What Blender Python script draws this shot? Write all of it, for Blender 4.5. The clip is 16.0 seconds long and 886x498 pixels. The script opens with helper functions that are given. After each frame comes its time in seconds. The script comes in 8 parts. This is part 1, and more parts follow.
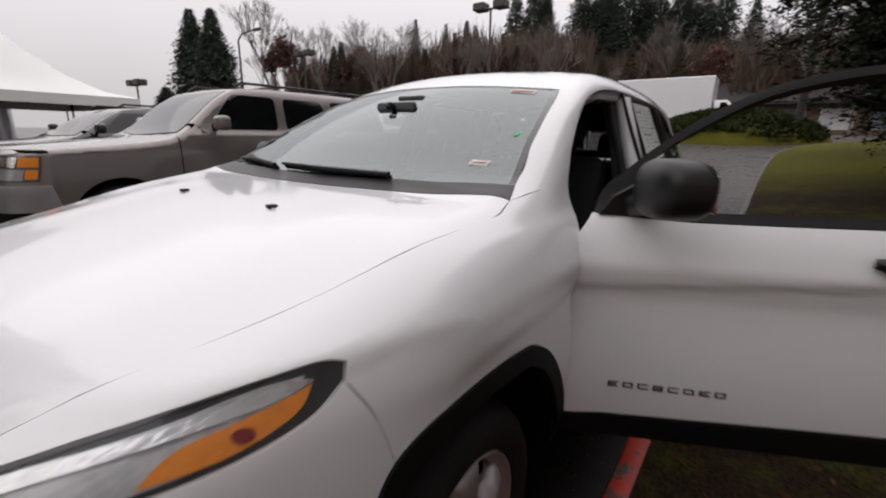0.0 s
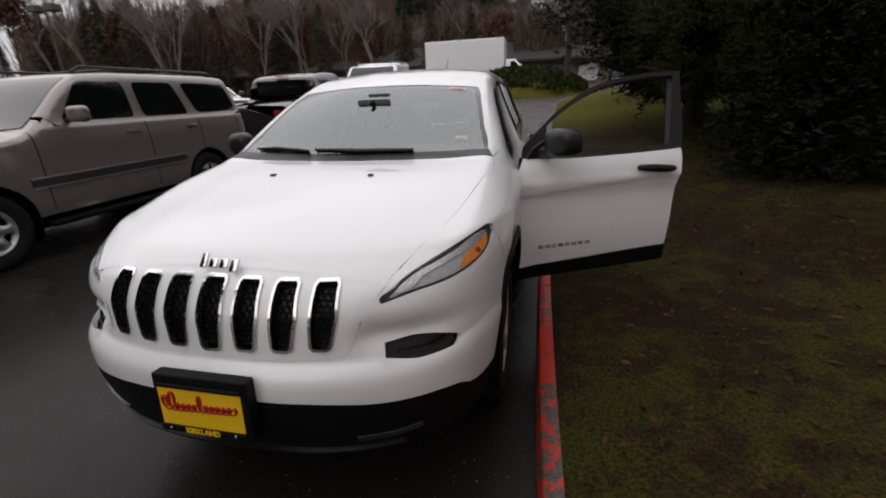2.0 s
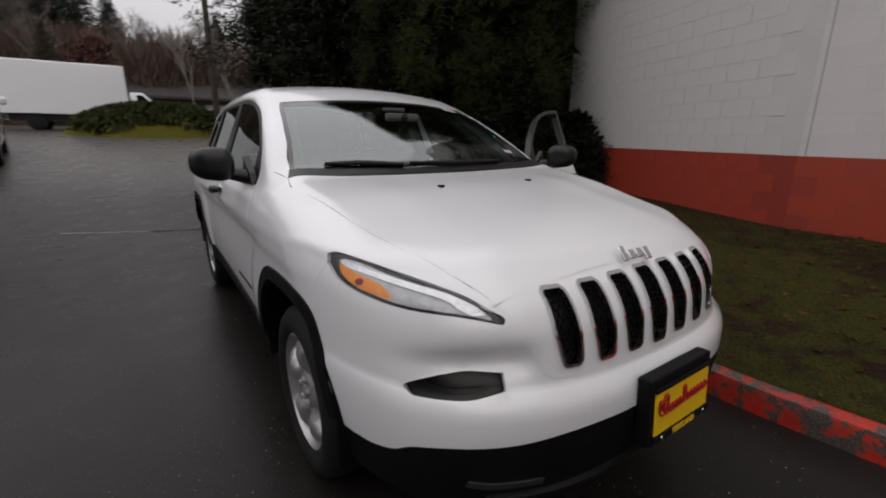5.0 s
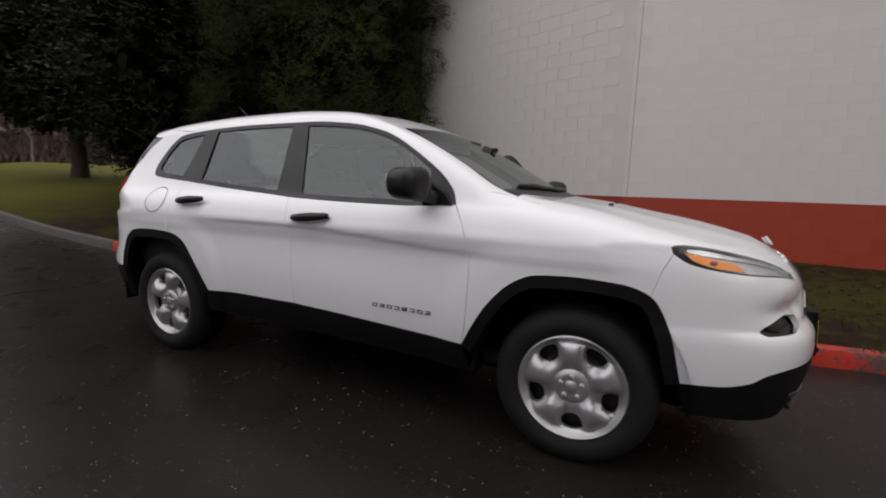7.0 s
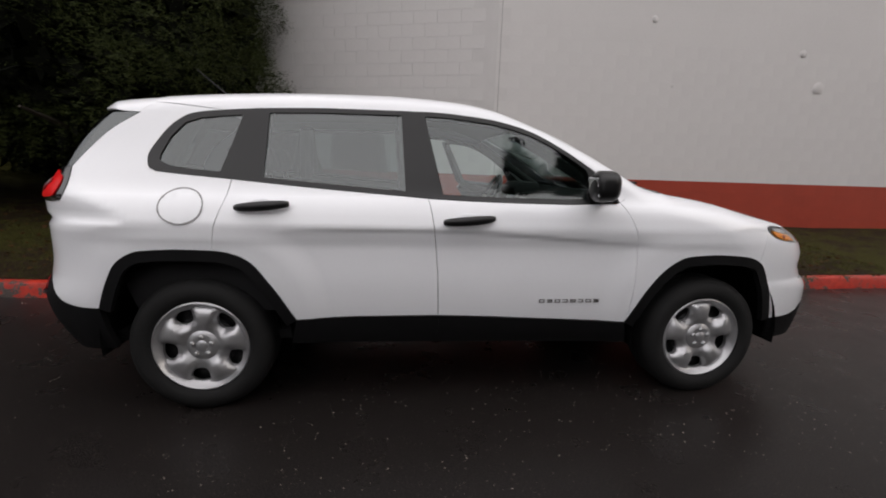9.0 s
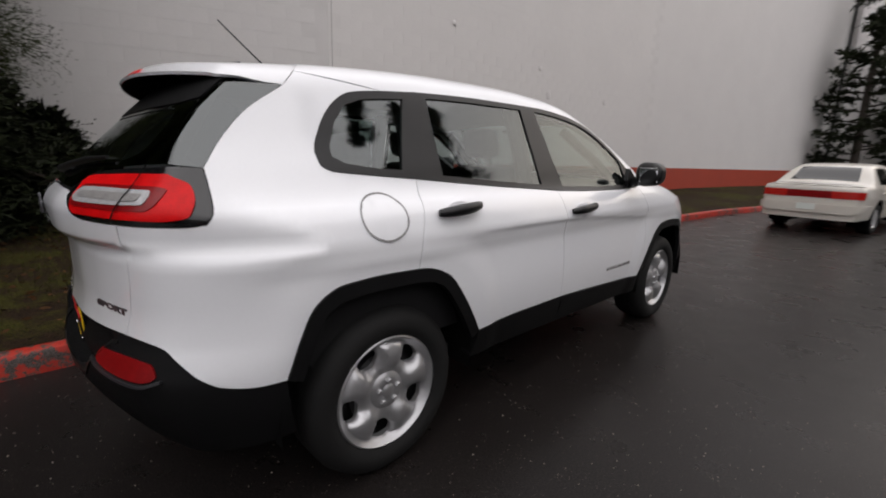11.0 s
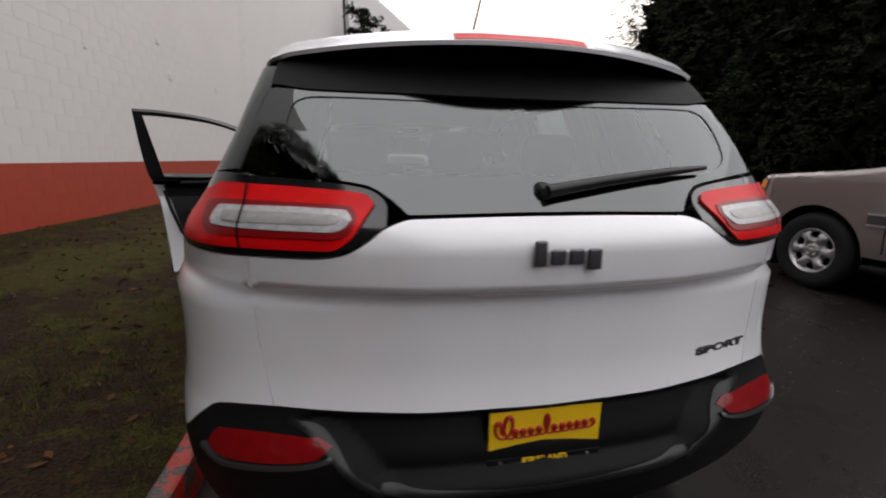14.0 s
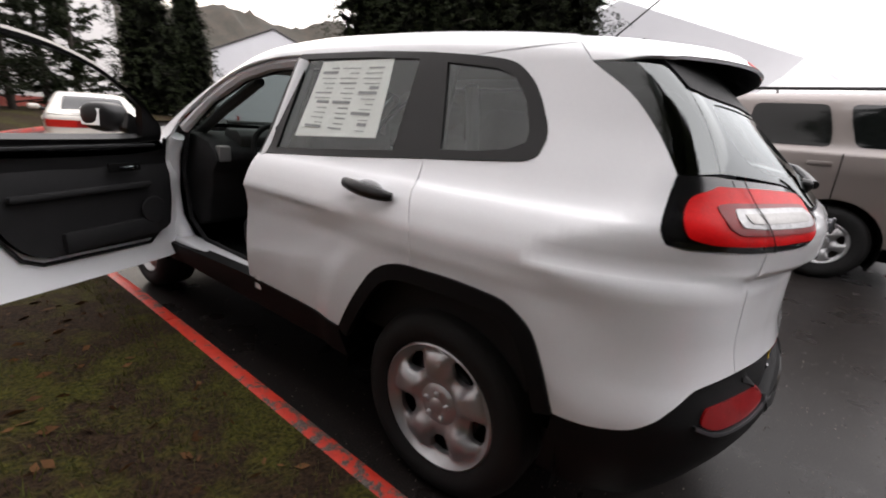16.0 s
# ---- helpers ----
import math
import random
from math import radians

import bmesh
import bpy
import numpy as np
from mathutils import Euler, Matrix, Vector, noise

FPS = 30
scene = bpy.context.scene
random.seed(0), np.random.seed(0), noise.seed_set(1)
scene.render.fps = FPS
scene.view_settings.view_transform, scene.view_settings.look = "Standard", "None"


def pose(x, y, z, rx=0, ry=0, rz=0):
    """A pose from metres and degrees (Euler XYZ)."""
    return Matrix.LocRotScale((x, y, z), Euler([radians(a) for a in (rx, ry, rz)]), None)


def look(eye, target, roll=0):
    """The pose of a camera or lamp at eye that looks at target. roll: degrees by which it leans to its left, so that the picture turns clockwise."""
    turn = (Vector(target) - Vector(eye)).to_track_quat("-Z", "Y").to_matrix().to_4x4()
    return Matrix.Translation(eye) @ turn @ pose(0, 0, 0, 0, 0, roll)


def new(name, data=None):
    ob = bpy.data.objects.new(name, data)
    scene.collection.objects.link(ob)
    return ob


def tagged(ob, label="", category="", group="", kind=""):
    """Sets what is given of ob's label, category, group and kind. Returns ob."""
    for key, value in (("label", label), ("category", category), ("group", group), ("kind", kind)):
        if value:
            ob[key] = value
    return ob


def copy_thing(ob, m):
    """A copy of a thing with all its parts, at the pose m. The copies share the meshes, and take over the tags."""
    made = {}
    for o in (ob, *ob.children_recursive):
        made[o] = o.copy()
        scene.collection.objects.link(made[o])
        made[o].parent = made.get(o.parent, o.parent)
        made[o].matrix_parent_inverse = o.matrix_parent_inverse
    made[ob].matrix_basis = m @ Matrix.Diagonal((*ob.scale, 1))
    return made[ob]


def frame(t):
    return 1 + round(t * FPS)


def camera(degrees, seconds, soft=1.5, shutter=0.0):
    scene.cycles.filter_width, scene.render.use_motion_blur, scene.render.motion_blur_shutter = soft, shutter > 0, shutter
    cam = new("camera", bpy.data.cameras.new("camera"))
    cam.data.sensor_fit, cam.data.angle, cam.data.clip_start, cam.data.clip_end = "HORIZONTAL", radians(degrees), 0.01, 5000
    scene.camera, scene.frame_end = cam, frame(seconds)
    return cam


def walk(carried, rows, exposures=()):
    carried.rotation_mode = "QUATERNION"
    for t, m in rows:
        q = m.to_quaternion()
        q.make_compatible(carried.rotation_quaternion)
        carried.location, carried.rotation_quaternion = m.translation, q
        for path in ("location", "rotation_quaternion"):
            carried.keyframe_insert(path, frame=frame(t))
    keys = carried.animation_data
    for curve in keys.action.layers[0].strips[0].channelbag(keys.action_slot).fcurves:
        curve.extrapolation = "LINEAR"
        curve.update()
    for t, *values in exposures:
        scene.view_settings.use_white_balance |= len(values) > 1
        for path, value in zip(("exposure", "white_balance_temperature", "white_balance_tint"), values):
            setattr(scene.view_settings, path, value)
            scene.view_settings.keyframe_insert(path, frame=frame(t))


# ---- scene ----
cam = camera(91.6, 16.0, soft=1.9, shutter=0.3)
# seconds, eye, yaw, pitch, roll in degrees
PATH = [
    (0, 1.300, -0.712, 1.306, 36.15, -14.65, 1.00),
    (0.5, 1.504, -1.294, 1.347, 31.11, -12.00, -1.74),
    (1, 1.431, -1.668, 1.374, 27.39, -12.32, -1.12),
    (1.5, 1.280, -1.876, 1.380, 22.05, -15.64, 0.13),
    (2, 1.022, -1.920, 1.449, 13.38, -19.61, -2.36),
    (2.5, 0.773, -1.917, 1.511, 8.26, -22.38, 0.83),
    (3, 0.403, -1.918, 1.470, 5.01, -19.87, 0.17),
    (3.5, -0.009, -1.922, 1.467, -1.77, -19.01, -0.02),
    (3.7, -0.168, -1.915, 1.477, -4.66, -19.04, 0.20),
    (5.8, -1.928, -1.151, 1.229, -48.54, -10.81, 1.35),
    (6, -2.082, -1.037, 1.224, -50.24, -9.87, 2.00),
    (6.5, -2.398, -0.664, 1.195, -57.18, -7.77, 0.86),
    (7, -2.689, -0.223, 1.170, -65.11, -7.96, 1.82),
    (7.5, -2.894, 0.251, 1.177, -73.10, -8.54, 0.76),
    (8, -2.999, 0.760, 1.204, -81.06, -9.15, 1.71),
    (8.5, -3.044, 1.265, 1.234, -88.83, -10.10, 2.37),
    (9, -3.001, 1.778, 1.258, -97.24, -10.83, 1.84),
    (9.5, -2.919, 2.267, 1.245, -104.02, -10.15, 2.46),
    (10, -2.759, 2.730, 1.241, -111.04, -10.56, 1.94),
    (10.2, -2.655, 2.932, 1.253, -115.34, -10.79, 1.16),
    (12.3, -1.115, 4.283, 1.212, -160.87, -13.63, 2.40),
    (12.5, -0.967, 4.329, 1.199, -164.07, -14.57, 1.17),
    (13, -0.516, 4.434, 1.219, -173.44, -13.56, 0.63),
    (13.5, -0.050, 4.481, 1.244, -182.70, -12.32, 1.00),
    (14, 0.405, 4.383, 1.238, -191.10, -11.77, 0.65),
    (14.5, 0.817, 4.258, 1.235, -201.19, -13.10, 1.22),
    (15, 1.201, 4.079, 1.272, -211.87, -14.81, 2.21),
    (15.5, 1.540, 3.819, 1.286, -221.44, -15.78, 2.53),
    (16, 1.885, 3.473, 1.277, -232.32, -16.02, 4.29),
]


def aim(x, y, z, yaw, pitch, roll):
    return pose(x, y, z, 0, 0, yaw) @ pose(0, 0, 0, 90 + pitch, 0, 0) @ pose(0, 0, 0, 0, 0, roll)


walk(cam, [(t, aim(*row)) for t, *row in PATH], exposures=[(0.0, 0.36), (0.6, 0.38), (1.2, 0.22), (2.5, 0.25), (3.7, 0.2), (6.0, 0.12), (7.0, 0.40), (8.0, 0.52), (10.2, 0.5), (12.5, 0.70), (13.5, 0.62), (14.5, 0.88), (15.2, 1.08), (16.0, 1.55)])
# ---- daylight ----
world = bpy.data.worlds.new("overcast_sky")
scene.world = world
world.use_nodes = True
wn = world.node_tree.nodes
wl = world.node_tree.links
sky = wn.new("ShaderNodeTexSky")
sky.sky_type, sky.sun_disc = "NISHITA", False
sky.sun_elevation, sky.sun_rotation = radians(24), radians(200)
sky.air_density, sky.dust_density, sky.ozone_density = 1.0, 6.0, 1.0
# an even cloud cover, brighter overhead, over the clear sky
tc = wn.new("ShaderNodeTexCoord")
sep = wn.new("ShaderNodeSeparateXYZ")
up = wn.new("ShaderNodeMapRange")
up.inputs["From Min"].default_value, up.inputs["From Max"].default_value = 0.02, 0.50
up.inputs["To Min"].default_value, up.inputs["To Max"].default_value = 0.0, 1.0
cloud = wn.new("ShaderNodeTexNoise")
cloud.inputs["Scale"].default_value, cloud.inputs["Detail"].default_value = 2.2, 4.0
ramp = wn.new("ShaderNodeMix")
ramp.data_type = "RGBA"
ramp.inputs[6].default_value = (5.2, 4.98, 5.11, 1)
ramp.inputs[7].default_value = (10.6, 10.15, 10.4, 1)
vary = wn.new("ShaderNodeMix")
vary.data_type, vary.blend_type = "RGBA", "MULTIPLY"
vary.inputs[0].default_value = 0.16
both = wn.new("ShaderNodeMix")
both.data_type = "RGBA"
both.inputs[0].default_value = 0.93
wl.new(tc.outputs["Generated"], sep.inputs[0])
wl.new(sep.outputs["Z"], up.inputs["Value"])
wl.new(up.outputs[0], ramp.inputs[0])
wl.new(tc.outputs["Generated"], cloud.inputs["Vector"])
wl.new(ramp.outputs[2], vary.inputs[6])
wl.new(cloud.outputs["Fac"], vary.inputs[7])
wl.new(sky.outputs[0], both.inputs[6])
wl.new(vary.outputs[2], both.inputs[7])
wl.new(both.outputs[2], wn["Background"].inputs[0])
wn["Background"].inputs[1].default_value = 0.1
sun = new("sun", bpy.data.lights.new("sun", "SUN"))
sun.data.energy, sun.data.angle, sun.data.color = 0.5, radians(100), (1.0, 0.96, 0.93)
sun.matrix_world = look((-9, 2, 30), (0, 0, 0))
scene.view_settings.exposure = 0.0
# ---- materials ----
def material(name, base, rough=0.5, metal=0.0, coat=0.0, vary=0.12, scale=6.0, fine=90.0, bump=0.0, bump_scale=200.0, second=None, amount=0.5, spec=0.5, rough_vary=0.0, island=False):
    """A surface with a coarse stain and a fine grain in its colour, and a fine relief."""
    m = bpy.data.materials.new(name)
    m.use_nodes = True
    n, l = m.node_tree.nodes, m.node_tree.links
    b = n["Principled BSDF"]
    b.inputs["Roughness"].default_value, b.inputs["Metallic"].default_value = rough, metal
    b.inputs["Coat Weight"].default_value, b.inputs["Coat Roughness"].default_value = coat, 0.04
    b.inputs["Specular IOR Level"].default_value = spec
    co = n.new("ShaderNodeTexCoord")
    big, small = n.new("ShaderNodeTexNoise"), n.new("ShaderNodeTexNoise")
    big.inputs["Scale"].default_value, big.inputs["Detail"].default_value = scale, 5.0
    small.inputs["Scale"].default_value, small.inputs["Detail"].default_value = fine, 3.0
    l.new(co.outputs["Object"], big.inputs["Vector"])
    l.new(co.outputs["Object"], small.inputs["Vector"])
    add = n.new("ShaderNodeMath")
    add.operation = "MULTIPLY_ADD"
    add.inputs[1].default_value, add.inputs[2].default_value = 0.4, 0.0
    l.new(small.outputs["Fac"], add.inputs[0])
    tot = n.new("ShaderNodeMath")
    tot.operation = "MULTIPLY_ADD"
    tot.inputs[1].default_value = 0.6
    l.new(big.outputs["Fac"], tot.inputs[0])
    l.new(add.outputs[0], tot.inputs[2])
    rng = n.new("ShaderNodeMapRange")
    rng.inputs["From Min"].default_value, rng.inputs["From Max"].default_value = 0.3, 0.7
    l.new(tot.outputs[0], rng.inputs["Value"])
    mix = n.new("ShaderNodeMix")
    mix.data_type = "RGBA"
    lo = tuple(c * (1 - vary) for c in base) if second is None else second
    mix.inputs[6].default_value, mix.inputs[7].default_value = (*lo, 1), (*base, 1)
    l.new(rng.outputs[0], mix.inputs[0])
    out = mix.outputs[2]
    if island:
        info = n.new("ShaderNodeObjectInfo")
        geo = n.new("ShaderNodeNewGeometry")
        s = n.new("ShaderNodeMath")
        s.operation = "ADD"
        l.new(info.outputs["Random"], s.inputs[0])
        l.new(geo.outputs["Random Per Island"], s.inputs[1])
        r2 = n.new("ShaderNodeMapRange")
        r2.inputs["From Max"].default_value = 2.0
        r2.inputs["To Min"].default_value, r2.inputs["To Max"].default_value = 1 - amount, 1 + amount
        l.new(s.outputs[0], r2.inputs["Value"])
        v = n.new("ShaderNodeHueSaturation")
        l.new(r2.outputs[0], v.inputs["Value"])
        l.new(out, v.inputs["Color"])
        out = v.outputs[0]
    l.new(out, b.inputs["Base Color"])
    if rough_vary:
        r = n.new("ShaderNodeMapRange")
        r.inputs["From Min"].default_value, r.inputs["From Max"].default_value = 0.35, 0.65
        r.inputs["To Min"].default_value, r.inputs["To Max"].default_value = max(0.02, rough - rough_vary), min(1, rough + rough_vary)
        l.new(big.outputs["Fac"], r.inputs["Value"])
        l.new(r.outputs[0], b.inputs["Roughness"])
    if bump:
        t = n.new("ShaderNodeTexNoise")
        t.inputs["Scale"].default_value, t.inputs["Detail"].default_value = bump_scale, 3.0
        l.new(co.outputs["Object"], t.inputs["Vector"])
        bp = n.new("ShaderNodeBump")
        bp.inputs["Strength"].default_value, bp.inputs["Distance"].default_value = bump, 0.01
        l.new(t.outputs["Fac"], bp.inputs["Height"])
        l.new(bp.outputs[0], b.inputs["Normal"])
    return m


def glass(name, tint, ior=1.55, rough=0.0):
    """A thin pane: a tinted see-through with the gloss of its two faces."""
    m = bpy.data.materials.new(name)
    m.use_nodes = True
    n, l = m.node_tree.nodes, m.node_tree.links
    n.remove(n["Principled BSDF"])
    t, g, f, x = n.new("ShaderNodeBsdfTransparent"), n.new("ShaderNodeBsdfGlossy"), n.new("ShaderNodeLayerWeight"), n.new("ShaderNodeMixShader")
    t.inputs[0].default_value = (*tint, 1)
    g.inputs["Color"].default_value = (0.76, 0.80, 0.80, 1)
    g.inputs["Roughness"].default_value = rough
    f.inputs["Blend"].default_value = 0.5
    p, r = n.new("ShaderNodeMath"), n.new("ShaderNodeMapRange")
    p.operation = "POWER"
    p.inputs[1].default_value = 5.0
    r.inputs["To Min"].default_value, r.inputs["To Max"].default_value = ((ior - 1) / (ior + 1)) ** 2, 1.0
    l.new(f.outputs["Facing"], p.inputs[0])
    l.new(p.outputs[0], r.inputs["Value"])
    l.new(r.outputs[0], x.inputs[0])
    l.new(t.outputs[0], x.inputs[1])
    l.new(g.outputs[0], x.inputs[2])
    l.new(x.outputs[0], n["Material Output"].inputs[0])
    return m


M = {
    "white_paint": material("white_paint", (0.835, 0.845, 0.87), 0.32, coat=1.0, vary=0.03, scale=2, bump=0.012, bump_scale=40),
    "pewter_paint": material("pewter_paint", (0.225, 0.196, 0.182), 0.35, metal=0.35, coat=1.0, vary=0.06, scale=2),
    "dark_paint": material("dark_paint", (0.010, 0.010, 0.012), 0.3, metal=0.0, coat=1.0, vary=0.2, scale=2),
    "grey_paint": material("grey_paint", (0.030, 0.032, 0.036), 0.3, metal=0.4, coat=1.0, vary=0.1, scale=2),
    "red_paint": material("red_paint", (0.36, 0.012, 0.015), 0.3, coat=1.0, vary=0.1, scale=2),
    "cream_paint": material("cream_paint", (0.62, 0.59, 0.53), 0.35, coat=0.8, vary=0.06, scale=2),
    "cladding": material("cladding", (0.0075, 0.0075, 0.008), 0.55, spec=0.13, vary=0.25, scale=8, bump=0.15, bump_scale=700),
    "gloss_black": material("gloss_black", (0.008, 0.008, 0.009), 0.12, coat=0.5, vary=0.2),
    "trim_black": material("trim_black", (0.009, 0.009, 0.0095), 0.38, spec=0.4, vary=0.2, bump=0.05, bump_scale=500),
    # near-black that puts the shade of deep recesses into the colour
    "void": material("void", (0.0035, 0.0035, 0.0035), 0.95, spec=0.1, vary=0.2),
    "tyre": material("tyre", (0.011, 0.011, 0.011), 0.75, spec=0.3, vary=0.3, scale=9, bump=0.2, bump_scale=160),
    "alloy": material("alloy", (0.50, 0.50, 0.51), 0.38, metal=0.75, vary=0.1, scale=7, rough_vary=0.06),
    "dark_metal": material("dark_metal", (0.06, 0.055, 0.05), 0.55, metal=0.7, vary=0.4, scale=20),
    "chrome": material("chrome", (0.78, 0.78, 0.79), 0.1, metal=1.0, vary=0.05),
    "satin_dark": material("satin_dark", (0.13, 0.13, 0.14), 0.3, metal=0.8, vary=0.1),
    "lamp_silver": material("lamp_silver", (0.58, 0.58, 0.59), 0.3, metal=0.25, vary=0.4, scale=30, fine=120, bump=0.2, bump_scale=60),
    "ribbed_lens": material("ribbed_lens", (0.40, 0.39, 0.38), 0.35, metal=0.4, vary=0.3, scale=40, fine=160, bump=0.1, bump_scale=160),
    "reflector": material("reflector", (0.75, 0.75, 0.76), 0.18, metal=0.9, vary=0.25, scale=60, fine=200, bump=0.4, bump_scale=90),
    "amber": material("amber", (1.0, 0.31, 0.006), 0.35, coat=0.15, vary=0.3, scale=60, fine=220, bump=0.3, bump_scale=140),
    "red_lens": material("red_lens", (0.74, 0.004, 0.006), 0.35, coat=0.06, spec=0.2, vary=0.3, scale=25, fine=160, bump=0.05, bump_scale=120),
    "dark_red_lens": material("dark_red_lens", (0.24, 0.004, 0.006), 0.3, coat=0.15, spec=0.3, vary=0.3, scale=50, bump=0.06, bump_scale=150),
    "glass_edge": glass("glass_edge", (0.03, 0.03, 0.03), 2.3),
    "clear_lens": glass("clear_lens", (0.93, 0.94, 0.95), 1.5),
    "windscreen": glass("windscreen", (0.38, 0.44, 0.42), 3.0),
    "window": glass("window", (0.48, 0.57, 0.55), 2.0),
    "rear_window": glass("rear_window", (0.38, 0.45, 0.44), 2.15),
    "back_glass": glass("back_glass", (0.44, 0.49, 0.48), 2.3),
    "smoked": glass("smoked", (0.05, 0.055, 0.055), 1.6),
    "interior": material("interior", (0.012, 0.012, 0.013), 0.75, spec=0.3, vary=0.3, scale=12, bump=0.2, bump_scale=500),
    "interior_grey": material("interior_grey", (0.09, 0.09, 0.092), 0.75, vary=0.2, scale=12, bump=0.2, bump_scale=400),
    "headliner": material("headliner", (0.38, 0.38, 0.37), 0.9, vary=0.1, scale=10, bump=0.2, bump_scale=400),
    "screen_trim": material("screen_trim", (0.30, 0.30, 0.30), 0.4, metal=0.5, vary=0.1),
    "yellow_plate": material("yellow_plate", (0.88, 0.56, 0.01), 0.45, coat=0.2, vary=0.06, scale=12),
    "red_ink": material("red_ink", (0.42, 0.012, 0.012), 0.5, vary=0.15, scale=40),
    "paper": material("paper", (0.72, 0.76, 0.72), 0.7, vary=0.08, scale=15),
    "seam_grey": material("seam_grey", (0.22, 0.22, 0.22), 0.6, vary=0.1),
    "print_grey": material("print_grey", (0.30, 0.32, 0.32), 0.6, vary=0.3, scale=60),
    "ink": material("ink", (0.06, 0.065, 0.065), 0.6, vary=0.3, scale=60),
    "green_paper": material("green_paper", (0.05, 0.62, 0.26), 0.5, vary=0.1),
    "orange_paper": material("orange_paper", (0.85, 0.28, 0.03), 0.5, vary=0.1),
    "mirror": material("mirror", (0.85, 0.86, 0.86), 0.02, metal=1.0, vary=0.02),
}
# ---- shape tools ----
from mathutils.geometry import delaunay_2d_cdt


TABLES = {}


def spline(x, xs, ys):
    """A smooth curve through points that does not overshoot; x may be an array."""
    if isinstance(xs, tuple) and len(np.shape(x)):
        key = (xs, ys)
        if key not in TABLES:
            fine = np.linspace(xs[0], xs[-1], 4000)
            TABLES[key] = (fine, spline(fine, list(xs), list(ys)))
        return np.interp(x, *TABLES[key])
    xs, ys, x = np.asarray(xs, float), np.asarray(ys, float), np.asarray(x, float)
    h, s = np.diff(xs), np.diff(ys) / np.diff(xs)
    d = np.empty(len(xs))
    d[0], d[-1] = s[0], s[-1]
    p = s[:-1] * s[1:]
    d[1:-1] = np.where(p > 0, 2 * p / np.where(s[:-1] + s[1:] == 0, 1, s[:-1] + s[1:]), 0)
    x = np.clip(x, xs[0], xs[-1])
    i = np.clip(np.searchsorted(xs, x, side="right") - 1, 0, len(h) - 1)
    t = (x - xs[i]) / h[i]
    return (1 + 2 * t) * (1 - t) ** 2 * ys[i] + t * (1 - t) ** 2 * h[i] * d[i] + t * t * (3 - 2 * t) * ys[i + 1] + t * t * (t - 1) * h[i] * d[i + 1]


def step(a, b, x):
    t = np.clip((x - a) / (b - a), 0, 1)
    return t * t * (3 - 2 * t)


def smax(a, b, k):
    h = np.maximum(k - np.abs(a - b), 0) / k
    return np.maximum(a, b) + h * h * k * 0.25


def hump(x, mid, wide):
    return np.exp(-(((x - mid) / wide) ** 2))


